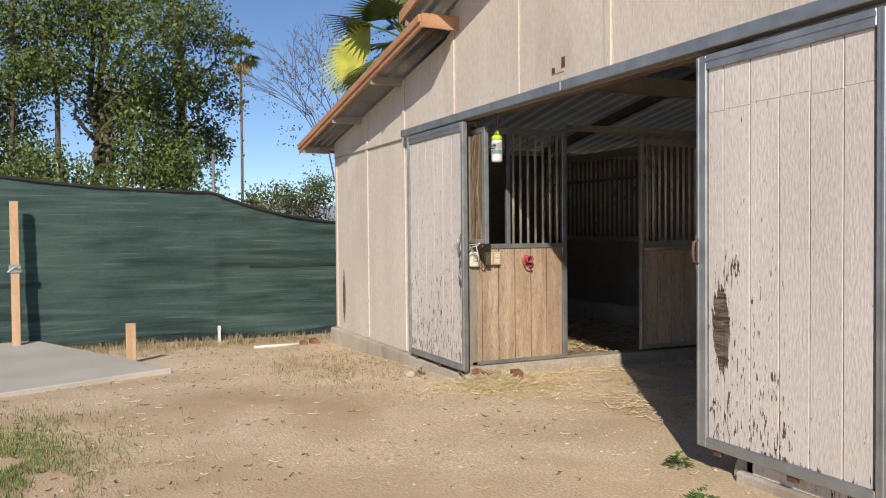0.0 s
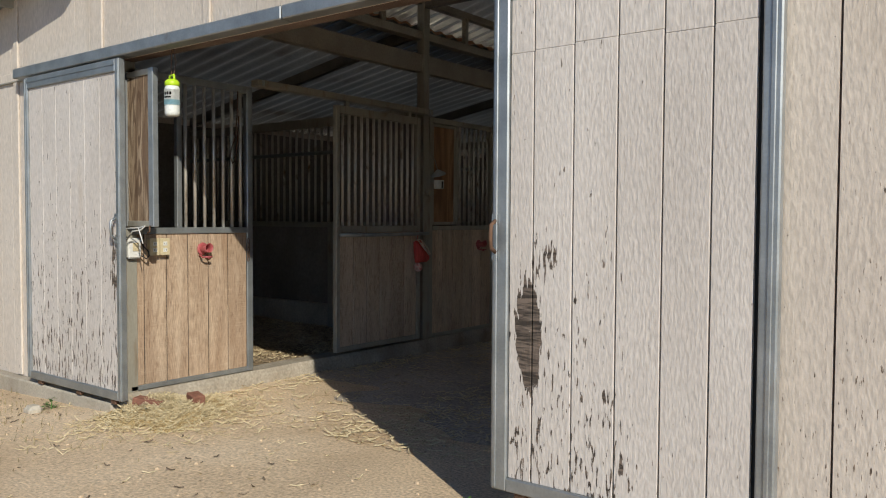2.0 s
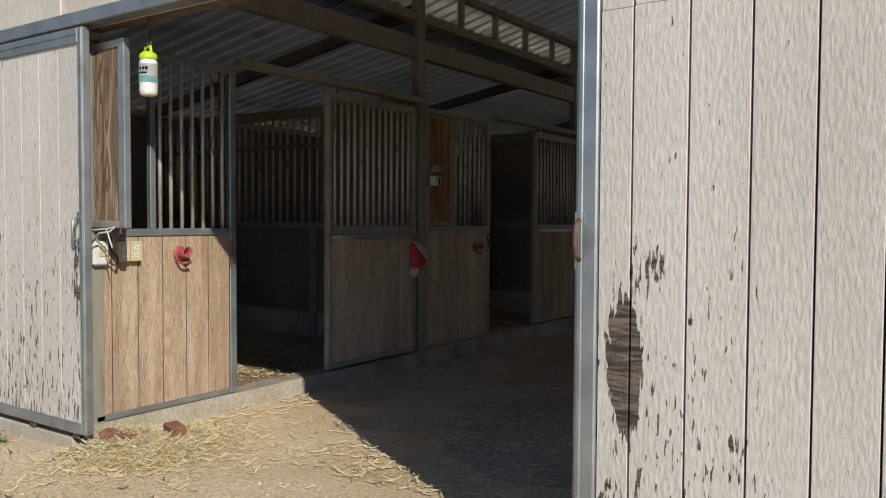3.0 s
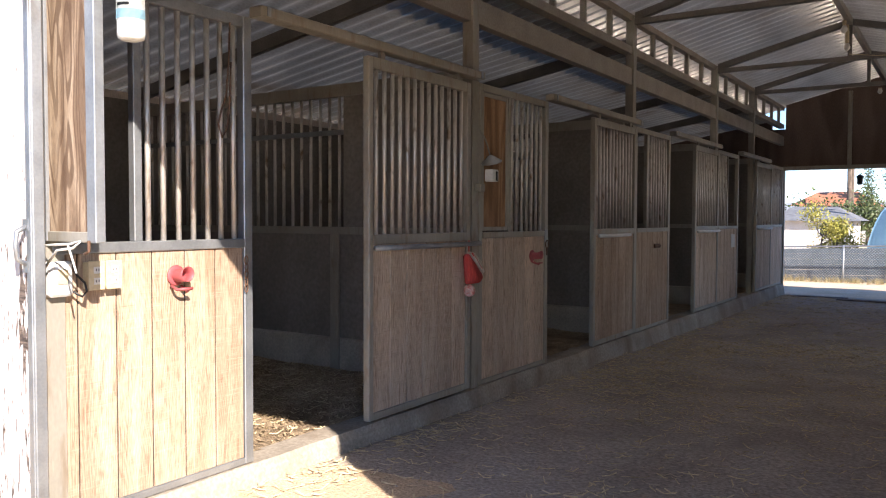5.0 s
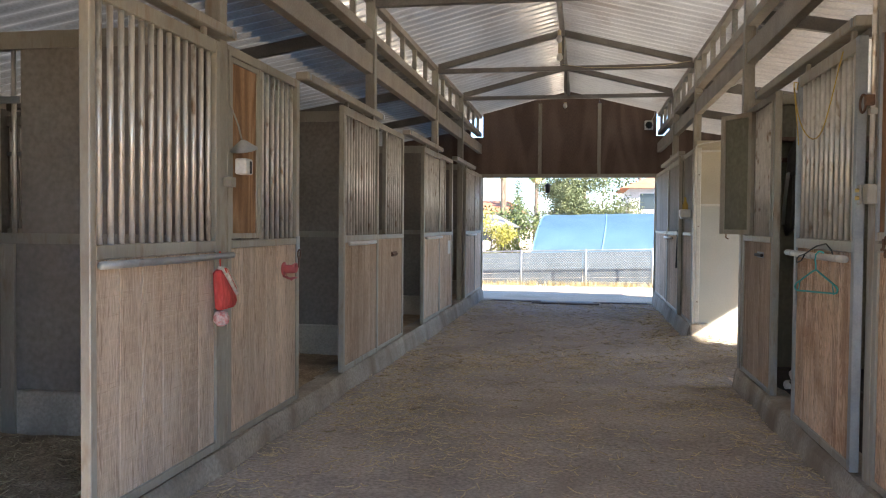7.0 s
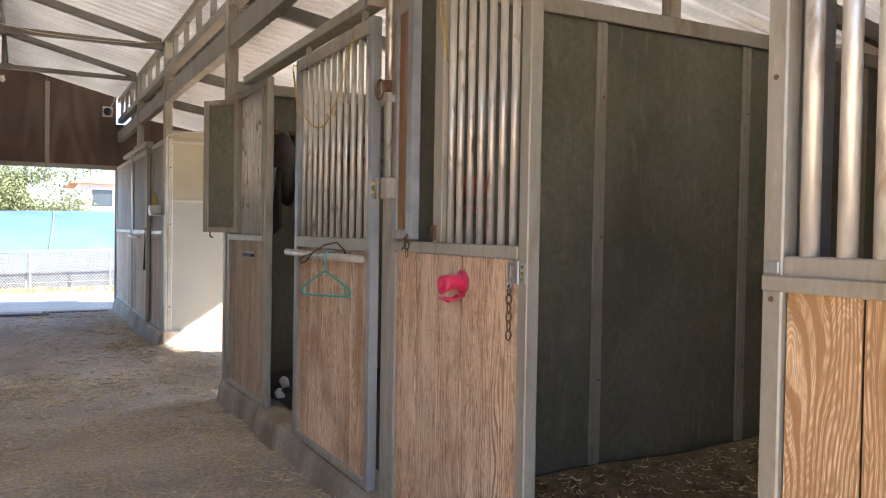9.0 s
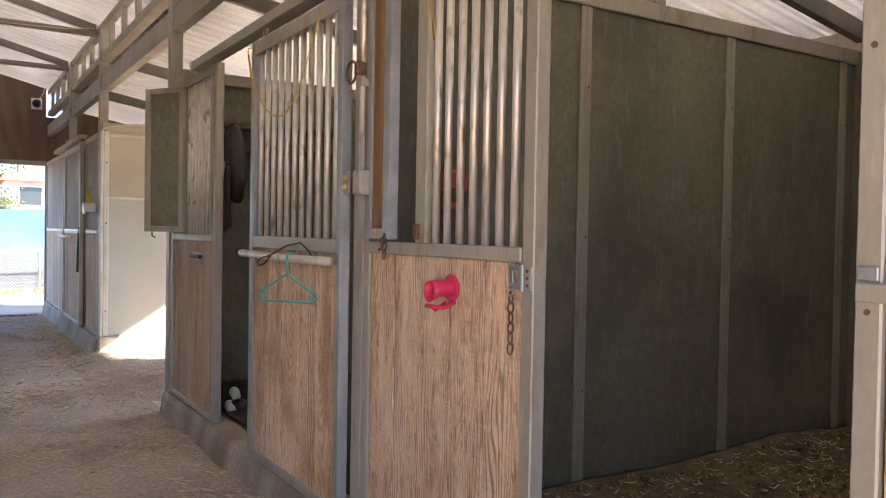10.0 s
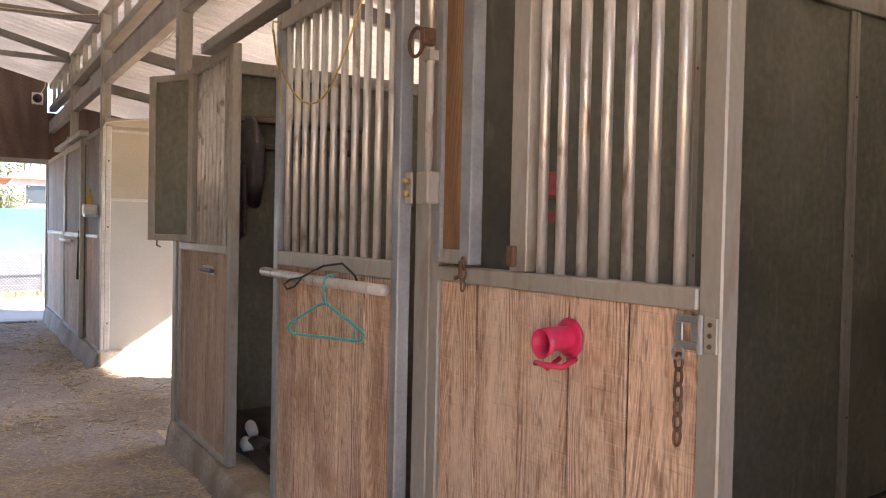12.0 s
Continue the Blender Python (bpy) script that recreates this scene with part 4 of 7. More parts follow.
# ---- stall partitions ----
for y in (3.28, 6.58, 9.95, 13.3):
    w = thing("wall_partition", (-2.0, y, 0), "grey stall partition with a barred upper part", "wall", kind="structure")
    part("curb", box(XL + 0.1, -0.12, y - 0.07, y + 0.07, -0.1, 0.31), CONC, w, bevel=0.01)
    part("panel", box(XL + 0.1, -0.12, y - 0.02, y + 0.02, 0.31, HALF - 0.03), STALLPLY, w)
    part("rail", box(XL + 0.1, -0.12, y - 0.03, y + 0.03, HALF - 0.03, HALF + 0.03), FRAMEST, w)
    part("rail", box(XL + 0.1, -0.12, y - 0.03, y + 0.03, 2.28, 2.38), FRAMEST, w)
    part("panel", box(-1.24, -0.12, y - 0.02, y + 0.02, HALF + 0.03, 2.28), STALLPLY, w)
    part("stud", box(-1.325, -1.24, y - 0.09, y - 0.071, 0.05, HALF - 0.03), FRAMEST, w)
    for i in range(26):
        x = -1.30 - i * 0.105
        part("bar", tube([(x, y, HALF + 0.02), (x, y, 2.29)], 0.0135, sides=8), PIPE, w, smooth=True)
    part("cross_bar", box(XL + 0.1, -1.24, y - 0.03, y - 0.016, 1.97, 2.01), GALV, w)
for y in (3.33, 6.58, 12.6):
    w = thing("wall_partition", (5.2, y, 0), "dark grey-green rubber stall wall with steel seam strips", "wall", kind="structure")
    part("curb", box(W + 0.02, XR - 0.1, y - 0.04, y + 0.08, -0.3, 0.02), CONC, w, bevel=0.01)
    part("panel", box(W + 0.06, XR - 0.1, y - 0.02, y + 0.02, 0.02, 2.37), STALLWALL, w)
    part("cap", box(W + 0.02, XR - 0.1, y - 0.04, y + 0.04, 2.372, 2.46), FRAMEST, w, bevel=0.004)
    for x in (4.56, 5.625, 6.7):
        part("seam_strip", box(x - 0.035, x + 0.035, y - 0.034, y - 0.021, 0.02, 2.37), FRAMEST, w, bevel=0.004)
        part("seam_lip", box(x - 0.006, x + 0.006, y - 0.039, y - 0.034, 0.02, 2.37), FRAMEST, w, bevel=0.002)
        for z in (0.5, 1.25, 1.98):
            part("nail", tube([(x + 0.015, y - 0.033, z), (x + 0.015, y - 0.037, z)], 0.006, sides=6), RUST, w)
    part("stub_post", box(5.02, 5.10, y - 0.035, y + 0.035, 2.46, lean_z(5.06) - 0.02), FRAMEST, w, bevel=0.004)
w = thing("wall_passage", (5.2, 9.62, 0), "pale panel wall, beige above and grey-white below, with steel edge trim", "wall", kind="structure")
part("plinth", box(W - 0.01, XR - 0.1, 9.53, 9.70, -0.3, 0.075), PALEBLOCK, w, bevel=0.012)
part("lower_panel", box(W + 0.06, XR - 0.1, 9.60, 9.64, 0.076, 1.56), WHITEWALL, w)
part("upper_panel", box(W + 0.06, XR - 0.1, 9.60, 9.64, 1.562, 2.30), BEIGEWALL, w)
part("cap", box(W + 0.02, XR - 0.1, 9.58, 9.66, 2.30, 2.38), BEIGEWALL, w, bevel=0.004)
part("edge_trim", box(W, W + 0.03, 9.565, 9.65, 0.076, 2.29), PALETRIM, w, bevel=0.004)
part("edge_trim", box(W + 0.034, W + 0.085, 9.57, 9.65, 0.076, 2.29), PALETRIM, w, bevel=0.004)
part("edge_trim", box(W + 0.085, XR - 0.1, 9.587, 9.599, 1.555, 1.585), PALETRIM, w, bevel=0.002)
part("edge_trim", box(W + 0.085, XR - 0.1, 9.587, 9.599, 2.235, 2.262), PALETRIM, w, bevel=0.002)
for z in (0.35, 1.3, 1.95):
    part("screw", tube([(W + 0.06, 9.571, z), (W + 0.06, 9.566, z)], 0.009, sides=8), RUST, w)
for X in (XL + 0.1, XR - 0.1):
    for a, b in ((0.1, 6.55), (9.7, Y1 - 0.1)) if X > 0 else ((0.1, Y1 - 0.1),):
        tagged(part("lining", box(X - 0.01, X + 0.005, a, b, 0.0, 2.45), STALLPLY if X < 0 else STALLWALL, None), "dark stall wall lining boards", "wall", kind="structure")

# ---- big sliding barn doors ----
def barn_door(x0, x1, y, z0, z1, seams, split, label):
    """A framed sliding door; seams are the board edges from side to side, split the height of the sheet joint."""
    d = thing("barn_door", ((x0 + x1) / 2, y, z0), label, "barn door", "sliding barn doors")
    part("stile", box(x0, seams[0], y - 0.05, y, z0, z1), GALV, d, bevel=0.006)
    right = max(seams[-1] + 0.018, x1 - 0.075)
    part("stile", box(right, x1, y - 0.05, y, z0, z1), GALV, d, bevel=0.006)
    for a in (x0 + 0.012, right + 0.03):
        part("stile_lip", box(a, a + 0.018, y - 0.056, y - 0.048, z0 + 0.01, z1 - 0.01), GALV, d, bevel=0.003)
    part("rail", box(seams[0], right, y - 0.05, y, z0, z0 + 0.06), GALV, d, bevel=0.005)
    part("rail", box(seams[0], right, y - 0.05, y, z1 - 0.085, z1), GALV, d, bevel=0.005)
    part("rail_lip", box(seams[0], right, y - 0.055, y - 0.05, z1 - 0.04, z1 - 0.02), GALV, d)
    j = 0.0035 if split else 0.0006
    for a, b in zip(seams[:-1], seams[1:]):
        zs = [z0 + 0.06] + ([split + random.uniform(-0.012, 0.012)] if split else []) + [z1 - 0.085]
        for n, (za, zb) in enumerate(zip(zs[:-1], zs[1:])):
            part("board", box(a + j, b - j, y - 0.034 + 0.002 * n, y - 0.012, za + 0.0015 * n, zb), DOORPAINT, d, bevel=0.002)
    # near-black sheet that darkens the joints, shade and dirt together
    part("backing", box(seams[0], right, y - 0.012, y - 0.004, z0 + 0.06, z1 - 0.085), DARKGAP, d)
    hx = x0 + 0.02 if split else x1 - 0.045
    hy = y - 0.05
    h = part("pull_handle", tube([(hx, hy, 1.12), (hx, hy - 0.035, 1.14), (hx, hy - 0.04, 1.19), (hx, hy - 0.035, 1.24), (hx, hy, 1.26)], 0.009, sides=8), RUST if split else GALV, d, "curved steel pull handle", smooth=True)
    for z in (1.11, 1.265):
        part("plate", box(hx - 0.018, hx + 0.018, hy - 0.003, hy, z - 0.022, z + 0.022), GALV, h)
    for k in (0.12, 0.55, 0.9):
        part("roller_guide", box(x0 + (x1 - x0) * k - 0.03, x0 + (x1 - x0) * k + 0.03, y - 0.035, y - 0.005, z0 - 0.035, z0), RUST, d, bevel=0.004)
    return d


door_l = barn_door(-1.17, 0.157, -0.075, 0.03, 2.31, steps(-1.12, 0.09, 6), None, "open white-painted sliding barn door in a steel frame")
door_r = barn_door(3.106, 4.307, -0.04, 0.075, 2.30, [3.187, 3.305, 3.494, 3.688, 3.876, 4.063, 4.222], 1.977, "open white-painted sliding barn door with flaking paint")
t = thing("barn_door_track", (MID, -0.05, 2.33), "long grey steel overhead track for the barn doors", "track", kind="structure")
part("rail", box(-1.36, 1.75, -0.12, -0.022, 2.325, 2.40), GALV, t, bevel=0.006)
part("rail", box(1.76, 5.2, -0.12, -0.022, 2.325, 2.40), GALV, t, bevel=0.006)


# ---- fittings on the stall fronts ----
def feed_door_open(hinge, tip, parent, material, face, side="R"):
    """A feed door swung out: a board in a steel frame, from the hinge edge to the free edge."""
    a, b = Vector((*hinge, 0)), Vector((*tip, 0))
    w = (b - a).length
    m = Matrix.Translation(a) @ Matrix.Rotation(math.atan2(b.y - a.y, b.x - a.x), 4, "Z")
    z0, z1 = half(side) + 0.01, TOPZ - 0.05
    g = part("feed_door", box(0.035, w - 0.05, -0.008, 0.008, z0 + 0.04, z1 - 0.04, m=m), material, parent, "open feed door swung into the aisle")
    for x0, x1 in ((0.0, 0.035), (w - 0.06 if face == "wide" else w - 0.05, w)):
        part("frame", box(x0, x1, -0.02, 0.02, z0, z1, m=m), GALV if face == "wide" else FRAMEST, g, bevel=0.003)
    for za, zb in ((z0, z0 + 0.04), (z1 - 0.04, z1)):
        part("frame", box(0.035, w - 0.05, -0.018, 0.018, za, zb, m=m), FRAMEST, g, bevel=0.003)
    part("latch_pin", tube([m @ Vector((w - 0.03, -0.03, z0 + 0.01)), m @ Vector((w - 0.03, -0.03, z0 - 0.03)), m @ Vector((w - 0.06, -0.03, z0 - 0.04))], 0.006, sides=6), RUST, g)
    return g


fronts = [o for o in scene.objects if o.name.startswith("stall_front")]
front_l = min(fronts, key=lambda o: o.location.x * 10 + o.location.y)
rights = sorted([o for o in fronts if o.location.x > 1], key=lambda o: o.location.y)
feed_door_open((0.004, 0.02), (0.385, 0.0), front_l, PLY_OLD, "wide", "L")
feed_door_open((3.352, 3.19), (3.334, 2.972), rights[1], PLY, "wide")
feed_door_open((3.338, 6.03), (3.147, 6.325), rights[2], STALLWALL, "thin")


def cup_holder(y, z, side, material, label):
    """A plastic drench-cup hook: a round plate, a short tube and a hook under it."""
    X, s = (0.0, 1) if side == "L" else (W, -1)
    X += s * -0.004
    sc = 0.8
    c = thing("hose_hook", (X, y, z - 0.07), label, "hook", "plastic hooks")
    rot = Matrix.Translation((X, y, z)) @ Matrix.Rotation(s * math.pi / 2, 4, "Y") @ Matrix.Scale(sc, 4)
    bm = lathe([(0.058, 0.0), (0.060, 0.006), (0.052, 0.010), (0.038, 0.012)], (0, 0, 0), sides=20)
    bm.transform(rot)
    part("plate", bm, material, c, smooth=True)
    bm = bmesh.new()
    n = 20
    ring = []
    for r, h in ((0.036, 0.01), (0.036, 0.07), (0.044, 0.11), (0.040, 0.11), (0.032, 0.07), (0.032, 0.012)):
        ring.append([bm.verts.new((r * math.cos(2 * math.pi * k / n) - (0.012 if h > 0.09 else 0), r * math.sin(2 * math.pi * k / n), h)) for k in range(n)])
    for i in range(5):
        for k in range(n):
            bm.faces.new((ring[i][k], ring[i][(k + 1) % n], ring[i + 1][(k + 1) % n], ring[i + 1][k]))
    bm.faces.new(ring[-1])
    bm.transform(rot)
    part("tube", bm, material, c, smooth=True)
    part("hook", tube([(X + s * 0.008, y - 0.03, z - 0.045), (X + s * 0.05, y - 0.03, z - 0.062), (X + s * 0.075, y - 0.02, z - 0.058), (X + s * 0.08, y + 0.03, z - 0.058)], 0.007, sides=8), material, c, smooth=True)
    part("hook", tube([(X + s * 0.008, y + 0.025, z - 0.05), (X + s * 0.045, y + 0.03, z - 0.075), (X + s * 0.06, y + 0.032, z - 0.062)], 0.006, sides=8), material, c, smooth=True)
    return c


cup_holder(0.63, 1.03, "L", RED, "faded red plastic hose hook on the stall boards")
cup_holder(4.20, 0.985, "L", RED, "red plastic hook on the stall boards")
cup_holder(2.585, 1.078, "R", PINK, "bright pink plastic hose hook on the stall boards")
red_f = thing("wall_feeder", (3.78, 3.30, 1.36), "red plastic holder on the dark stall wall", "holder")
part("body", box(3.73, 3.84, 3.22, 3.308, 1.44, 1.53), RED, red_f, bevel=0.012)
part("tray", box(3.735, 3.835, 3.23, 3.306, 1.36, 1.395), RED, red_f, bevel=0.008)

# outlets, plug and cord on the first stall front
for y in (0.205, 0.285):
    o = thing("outlet_box", (-0.006, y, 1.0), "ivory duplex outlet box on the stall boards", "outlet", "outlet boxes")
    part("box", box(-0.006, 0.04, y - 0.034, y + 0.034, 1.0, 1.112), IVORY, o, bevel=0.004)
    part("cover", box(0.0405, 0.045, y - 0.037, y + 0.037, 0.996, 1.116), IVORY, o, bevel=0.002)
    for z in (1.033, 1.078):
        p = part("socket", box(0.0455, 0.048, y - 0.016, y + 0.016, z - 0.014, z + 0.014), WHITEP, o, bevel=0.003)
        for dy in (-0.006, 0.006):
            part("slot", box(0.0482, 0.049, y + dy - 0.0015, y + dy + 0.0015, z - 0.005, z + 0.006), BLACKP, p)
tm = thing("timer_box", (0.0, 0.06, 0.98), "white plastic plug-in timer with a dangling cord", "timer")
part("case", box(-0.006, 0.05, 0.0, 0.10, 0.98, 1.12), WHITEP, tm, bevel=0.010)
part("dial", box(0.051, 0.056, 0.03, 0.075, 1.03, 1.09), IVORY, tm, bevel=0.004)
part("cord", tube([(0.03, 0.10, 1.00), (0.05, 0.135, 0.975), (0.05, 0.155, 0.995), (0.045, 0.15, 1.03), (0.04, 0.12, 1.06), (0.03, 0.10, 1.12)], 0.005, sides=6), BLACKP, tm, smooth=True)
cl = thing("wire_coil", (0.2, 0.0, 1.19), "coil of pale wire hooked under the open feed door", "wire")
part("loop", tube([(0.03, -0.02, 1.14), (0.06, -0.035, 1.185), (0.14, -0.035, 1.19), (0.24, -0.03, 1.195), (0.30, -0.03, 1.205), (0.27, -0.04, 1.18), (0.16, -0.035, 1.17), (0.07, -0.03, 1.10)], 0.005, sides=6), WHITEP, cl, smooth=True)
part("loop", tube([(0.24, -0.04, 1.19), (0.27, -0.045, 1.15), (0.30, -0.045, 1.09)], 0.004, sides=6), WHITEP, cl, smooth=True)

# fly trap under the door track
ft = thing("fly_trap", (0.575, 0.0, 1.91), "clear bottle fly trap with a lime cap hanging by wire", "fly trap")
TRAPX, TRAPY = 0.575, 0.0
CLEAR = plain("milky_plastic", (0.80, 0.82, 0.78), 0.25)
part("bottle", lathe([(0.030, 1.908), (0.044, 1.914), (0.047, 1.93), (0.047, 2.0), (0.044, 2.03), (0.047, 2.06), (0.047, 2.085), (0.040, 2.10)], (TRAPX, TRAPY, 0), sides=24), CLEAR, ft, smooth=True)
cap = part("cap", lathe([(0.043, 2.10), (0.046, 2.103), (0.046, 2.125), (0.030, 2.14), (0.022, 2.142)], (TRAPX, TRAPY, 0), sides=24), LIME, ft, "lime green cap", smooth=True)
part("cap_handle", tube([(TRAPX - 0.026, TRAPY, 2.135), (TRAPX - 0.024, TRAPY, 2.165), (TRAPX + 0.02, TRAPY, 2.168), (TRAPX + 0.028, TRAPY, 2.13)], 0.008, sides=8), LIME, cap, smooth=True)
part("wire", tube([(TRAPX, TRAPY, 2.165), (TRAPX - 0.01, TRAPY, 2.22), (TRAPX + 0.004, TRAPY, 2.34)], 0.0035, sides=6), RUST, ft)
part("wire", tube([(TRAPX + 0.02, TRAPY, 2.17), (TRAPX + 0.045, TRAPY, 2.25), (TRAPX + 0.01, TRAPY, 2.335)], 0.003, sides=6), RUST, ft)
BLUEL = plain("blue_label", (0.36, 0.60, 0.68), 0.5)
LABELW = plain("label_white", (0.78, 0.78, 0.74), 0.5)
def wrap(z0, z1, a0, a1, r, material, label=""):
    us = steps(a0, a1, 14)
    bm = sheet(lambda a, z: (TRAPX + r * math.cos(a), TRAPY + r * math.sin(a), z), us, (z0, z1), 0.0004)
    return part("label", bm, material, ft, label, smooth=True)
wrap(1.975, 2.075, -2.6, 0.6, 0.0482, LABELW)
wrap(1.978, 2.010, -2.6, 0.6, 0.0488, BLUEL)
for k, (z0, z1, a0, a1) in enumerate(((2.040, 2.058, -1.75, -1.45), (2.040, 2.058, -1.35, -1.05), (2.040, 2.058, -0.95, -0.70), (2.020, 2.030, -1.8, -0.75))):
    wrap(z0, z1, a0, a1, 0.0490, BLACKP)


def chain(points, side, label):
    c = thing("latch_chain", points[0], label, "chain")
    n = len(points) - 1
    for i in range(n):
        a, b = Vector(points[i]), Vector(points[i + 1])
        mid, L = (a + b) / 2, (b - a).length * 0.62
        pts = []
        for k in range(10):
            t = 2 * math.pi * k / 10
            u, v = 0.010 * math.cos(t), L * math.sin(t)
            pts.append(mid + Vector((u if i % 2 else 0, 0 if i % 2 else u, v)))
        part("link", tube(pts, 0.0032, sides=5, close=True), RUST, c)
    return c


chain([(0.012, 1.045, 1.10 - 0.035 * k) for k in range(6)], "L", "short rusty latch chain on the stall post")
chain([(W - 0.008, 2.243, 1.088 - 0.03 * k) for k in range(7)], "R", "rusty latch chain hanging on the stall boards")
hp = thing("hinge_hasp", (W - 0.012, 2.2, 1.10), "worn grey steel hasp on the stall post", "hasp")
part("leaf", box(W + 0.006, W - 0.004, 2.156, 2.188, 1.098, 1.168), FRAMEST, hp, bevel=0.002)
for za, zb in ((1.10, 1.116), (1.154, 1.168)):
    part("strap", box(W - 0.004, W - 0.009, 2.196, 2.256, za, zb), GALV, hp, bevel=0.002)
for ya, yb in ((2.196, 2.216), (2.236, 2.256)):
    part("strap", box(W - 0.004, W - 0.009, ya, yb, 1.116, 1.154), GALV, hp, bevel=0.002)
part("pin", tube([(W - 0.008, 2.192, 1.095), (W - 0.008, 2.192, 1.172)], 0.006, sides=8), GALV, hp)
for z in (1.112, 1.133, 1.154):
    part("screw", tube([(W - 0.003, 2.172, z), (W - 0.0065, 2.172, z)], 0.005, sides=8), RUST, hp)
part("ring", tube([(W - 0.012, 2.243 + 0.014 * math.cos(2 * math.pi * k / 12), 1.092 + 0.014 * math.sin(2 * math.pi * k / 12)) for k in range(12)], 0.003, sides=6, close=True), GALV, hp)

chain([(W - 0.03, 3.005, 1.25 - 0.03 * k) for k in range(4)], "R", "short steel chain fastening the feed door")
hn = solo("feed_door_catch", box(W - 0.012, W + 0.004, 2.80, 2.83, 1.235, 1.29), RUST, (W, 2.815, 1.235), "rusty steel catch beside the feed gap", "catch", bevel=0.003)
yc = thing("baling_cord", (0.0, 0.93, 1.75), "brown cord looped over the first stall bars", "cord")
part("strand", tube([(0.004, 0.955, 2.24), (0.006, 0.945, 2.05), (0.008, 0.925, 1.88), (0.01, 0.89, 1.80), (0.01, 0.875, 1.74), (0.008, 0.90, 1.68), (0.006, 0.93, 1.72), (0.005, 0.95, 1.86), (0.004, 0.96, 2.05)], 0.0045, sides=6), RUST, yc, smooth=True)
lt = thing("bolt_latch", (0.0, 4.44, 1.06), "grey steel drop latch on the stall stile", "latch")
part("plate", box(0.001, 0.009, 4.415, 4.475, 1.09, 1.20), GALV, lt, bevel=0.002)
part("ring", tube([(0.016, 4.445 + 0.028 * math.cos(2 * math.pi * k / 14), 1.075 + 0.034 * math.sin(2 * math.pi * k / 14)) for k in range(14)], 0.005, sides=6, close=True), RUST, lt, smooth=True)
part("tongue", box(0.009, 0.016, 4.435, 4.455, 0.98, 1.05), RUST, lt, bevel=0.002)

# red stocking hung at the first sliding door
CREAMKNIT = surf("cream_knit", [(0.35, (0.60, 0.50, 0.40)), (0.6, (0.76, 0.68, 0.58))], scale=60, rough=0.95, bump=0.8, dist=0.006)
KNIT = surf("red_knit", [(0.3, (0.50, 0.05, 0.045)), (0.7, (0.66, 0.10, 0.085))], scale=40, stretch=(1, 1, 0.3), rough=0.95, bump=0.6, dist=0.004)
PALEKNIT = surf("pale_red_knit", [(0.35, (0.62, 0.16, 0.15)), (0.6, (0.72, 0.55, 0.50))], scale=55, rough=0.95, bump=0.8, dist=0.006)
hat = thing("hanging_stocking", (0.1, 3.05, 0.74), "red knit stocking with cream cuff and pompom hung on the bar", "stocking")


def soft_slab(outline, x0, x1, bend):
    """A flat cloth outline given a rounded thickness and a slight ripple."""
    bm = prism(outline, "x", x0, x1)
    bmesh.ops.bevel(bm, geom=list(bm.edges), offset=0.009, segments=2, affect="EDGES", clamp_overlap=True)
    for v in bm.verts:
        v.co.x += bend * math.sin(v.co.z * 32 + v.co.y * 20)
    return bm


part("leg", soft_slab([(2.975, 1.035), (3.01, 1.05), (3.10, 0.965), (3.19, 0.90), (3.195, 0.865), (3.15, 0.838), (3.0, 0.832), (2.983, 0.93)], 0.085, 0.125, 0.006), KNIT, hat, smooth=True)
part("cuff", soft_slab([(3.012, 1.062), (3.06, 1.058), (3.15, 0.985), (3.212, 0.915), (3.195, 0.893), (3.10, 0.968)], 0.080, 0.132, 0.005), CREAMKNIT, hat, "cream knit cuff", smooth=True)
part("cuff_stripe", soft_slab([(3.022, 1.054), (3.036, 1.056), (3.175, 0.935), (3.165, 0.928)], 0.079, 0.1355, 0.005), KNIT, hat, smooth=True)
bm = bmesh.new(); bmesh.ops.create_icosphere(bm, subdivisions=3, radius=0.042)
for v in bm.verts:
    v.co *= 1 + 0.18 * noise.noise(v.co * 70)
bm.transform(Matrix.Translation((0.105, 3.03, 0.788)))
part("pompom", bm, PALEKNIT, hat, "red and cream pompom", smooth=True)
part("loop", tube([(0.10, 3.03, 1.05), (0.095, 3.035, 1.10), (0.09, 3.045, 1.137), (0.10, 3.03, 1.10)], 0.004, sides=6), KNIT, hat)

# clip lamp and box hanging on the second post
lampc = thing("clamp_lamp", (0.05, 3.40, 1.5), "small dish lamp above a white box on the post", "lamp")
part("cord", tube([(0.02, 3.30, 2.25), (0.025, 3.31, 1.95), (0.05, 3.36, 1.84), (0.06, 3.385, 1.76)], 0.005, sides=6), FRAMEST, lampc, smooth=True)
bm = lathe([(0.012, 0.05), (0.02, 0.045), (0.075, 0.0), (0.078, -0.006), (0.070, 0.0), (0.015, 0.036)], (0, 0, 0), sides=20)
bm.transform(Matrix.Translation((0.07, 3.39, 1.71)) @ Matrix.Rotation(0.35, 4, "X"))
part("dish", bm, GALV, lampc, "grey metal dish", smooth=True)
part("case", box(0.03, 0.10, 3.355, 3.45, 1.565, 1.655), WHITEP, lampc, bevel=0.008)
part("face", box(0.101, 0.104, 3.40, 3.425, 1.57, 1.64), BLACKP, lampc)
part("box", box(0.002, 0.05, 3.27, 3.335, 1.49, 1.545), FRAMEST, lampc, bevel=0.004)

lt = thing("bolt_latch", (0.01, 7.4, 0.97), "brown steel bolt latch on the stall boards", "latch")
part("plate", box(-0.004, 0.008, 7.27, 7.47, 0.955, 1.005), RUST, lt, bevel=0.002)
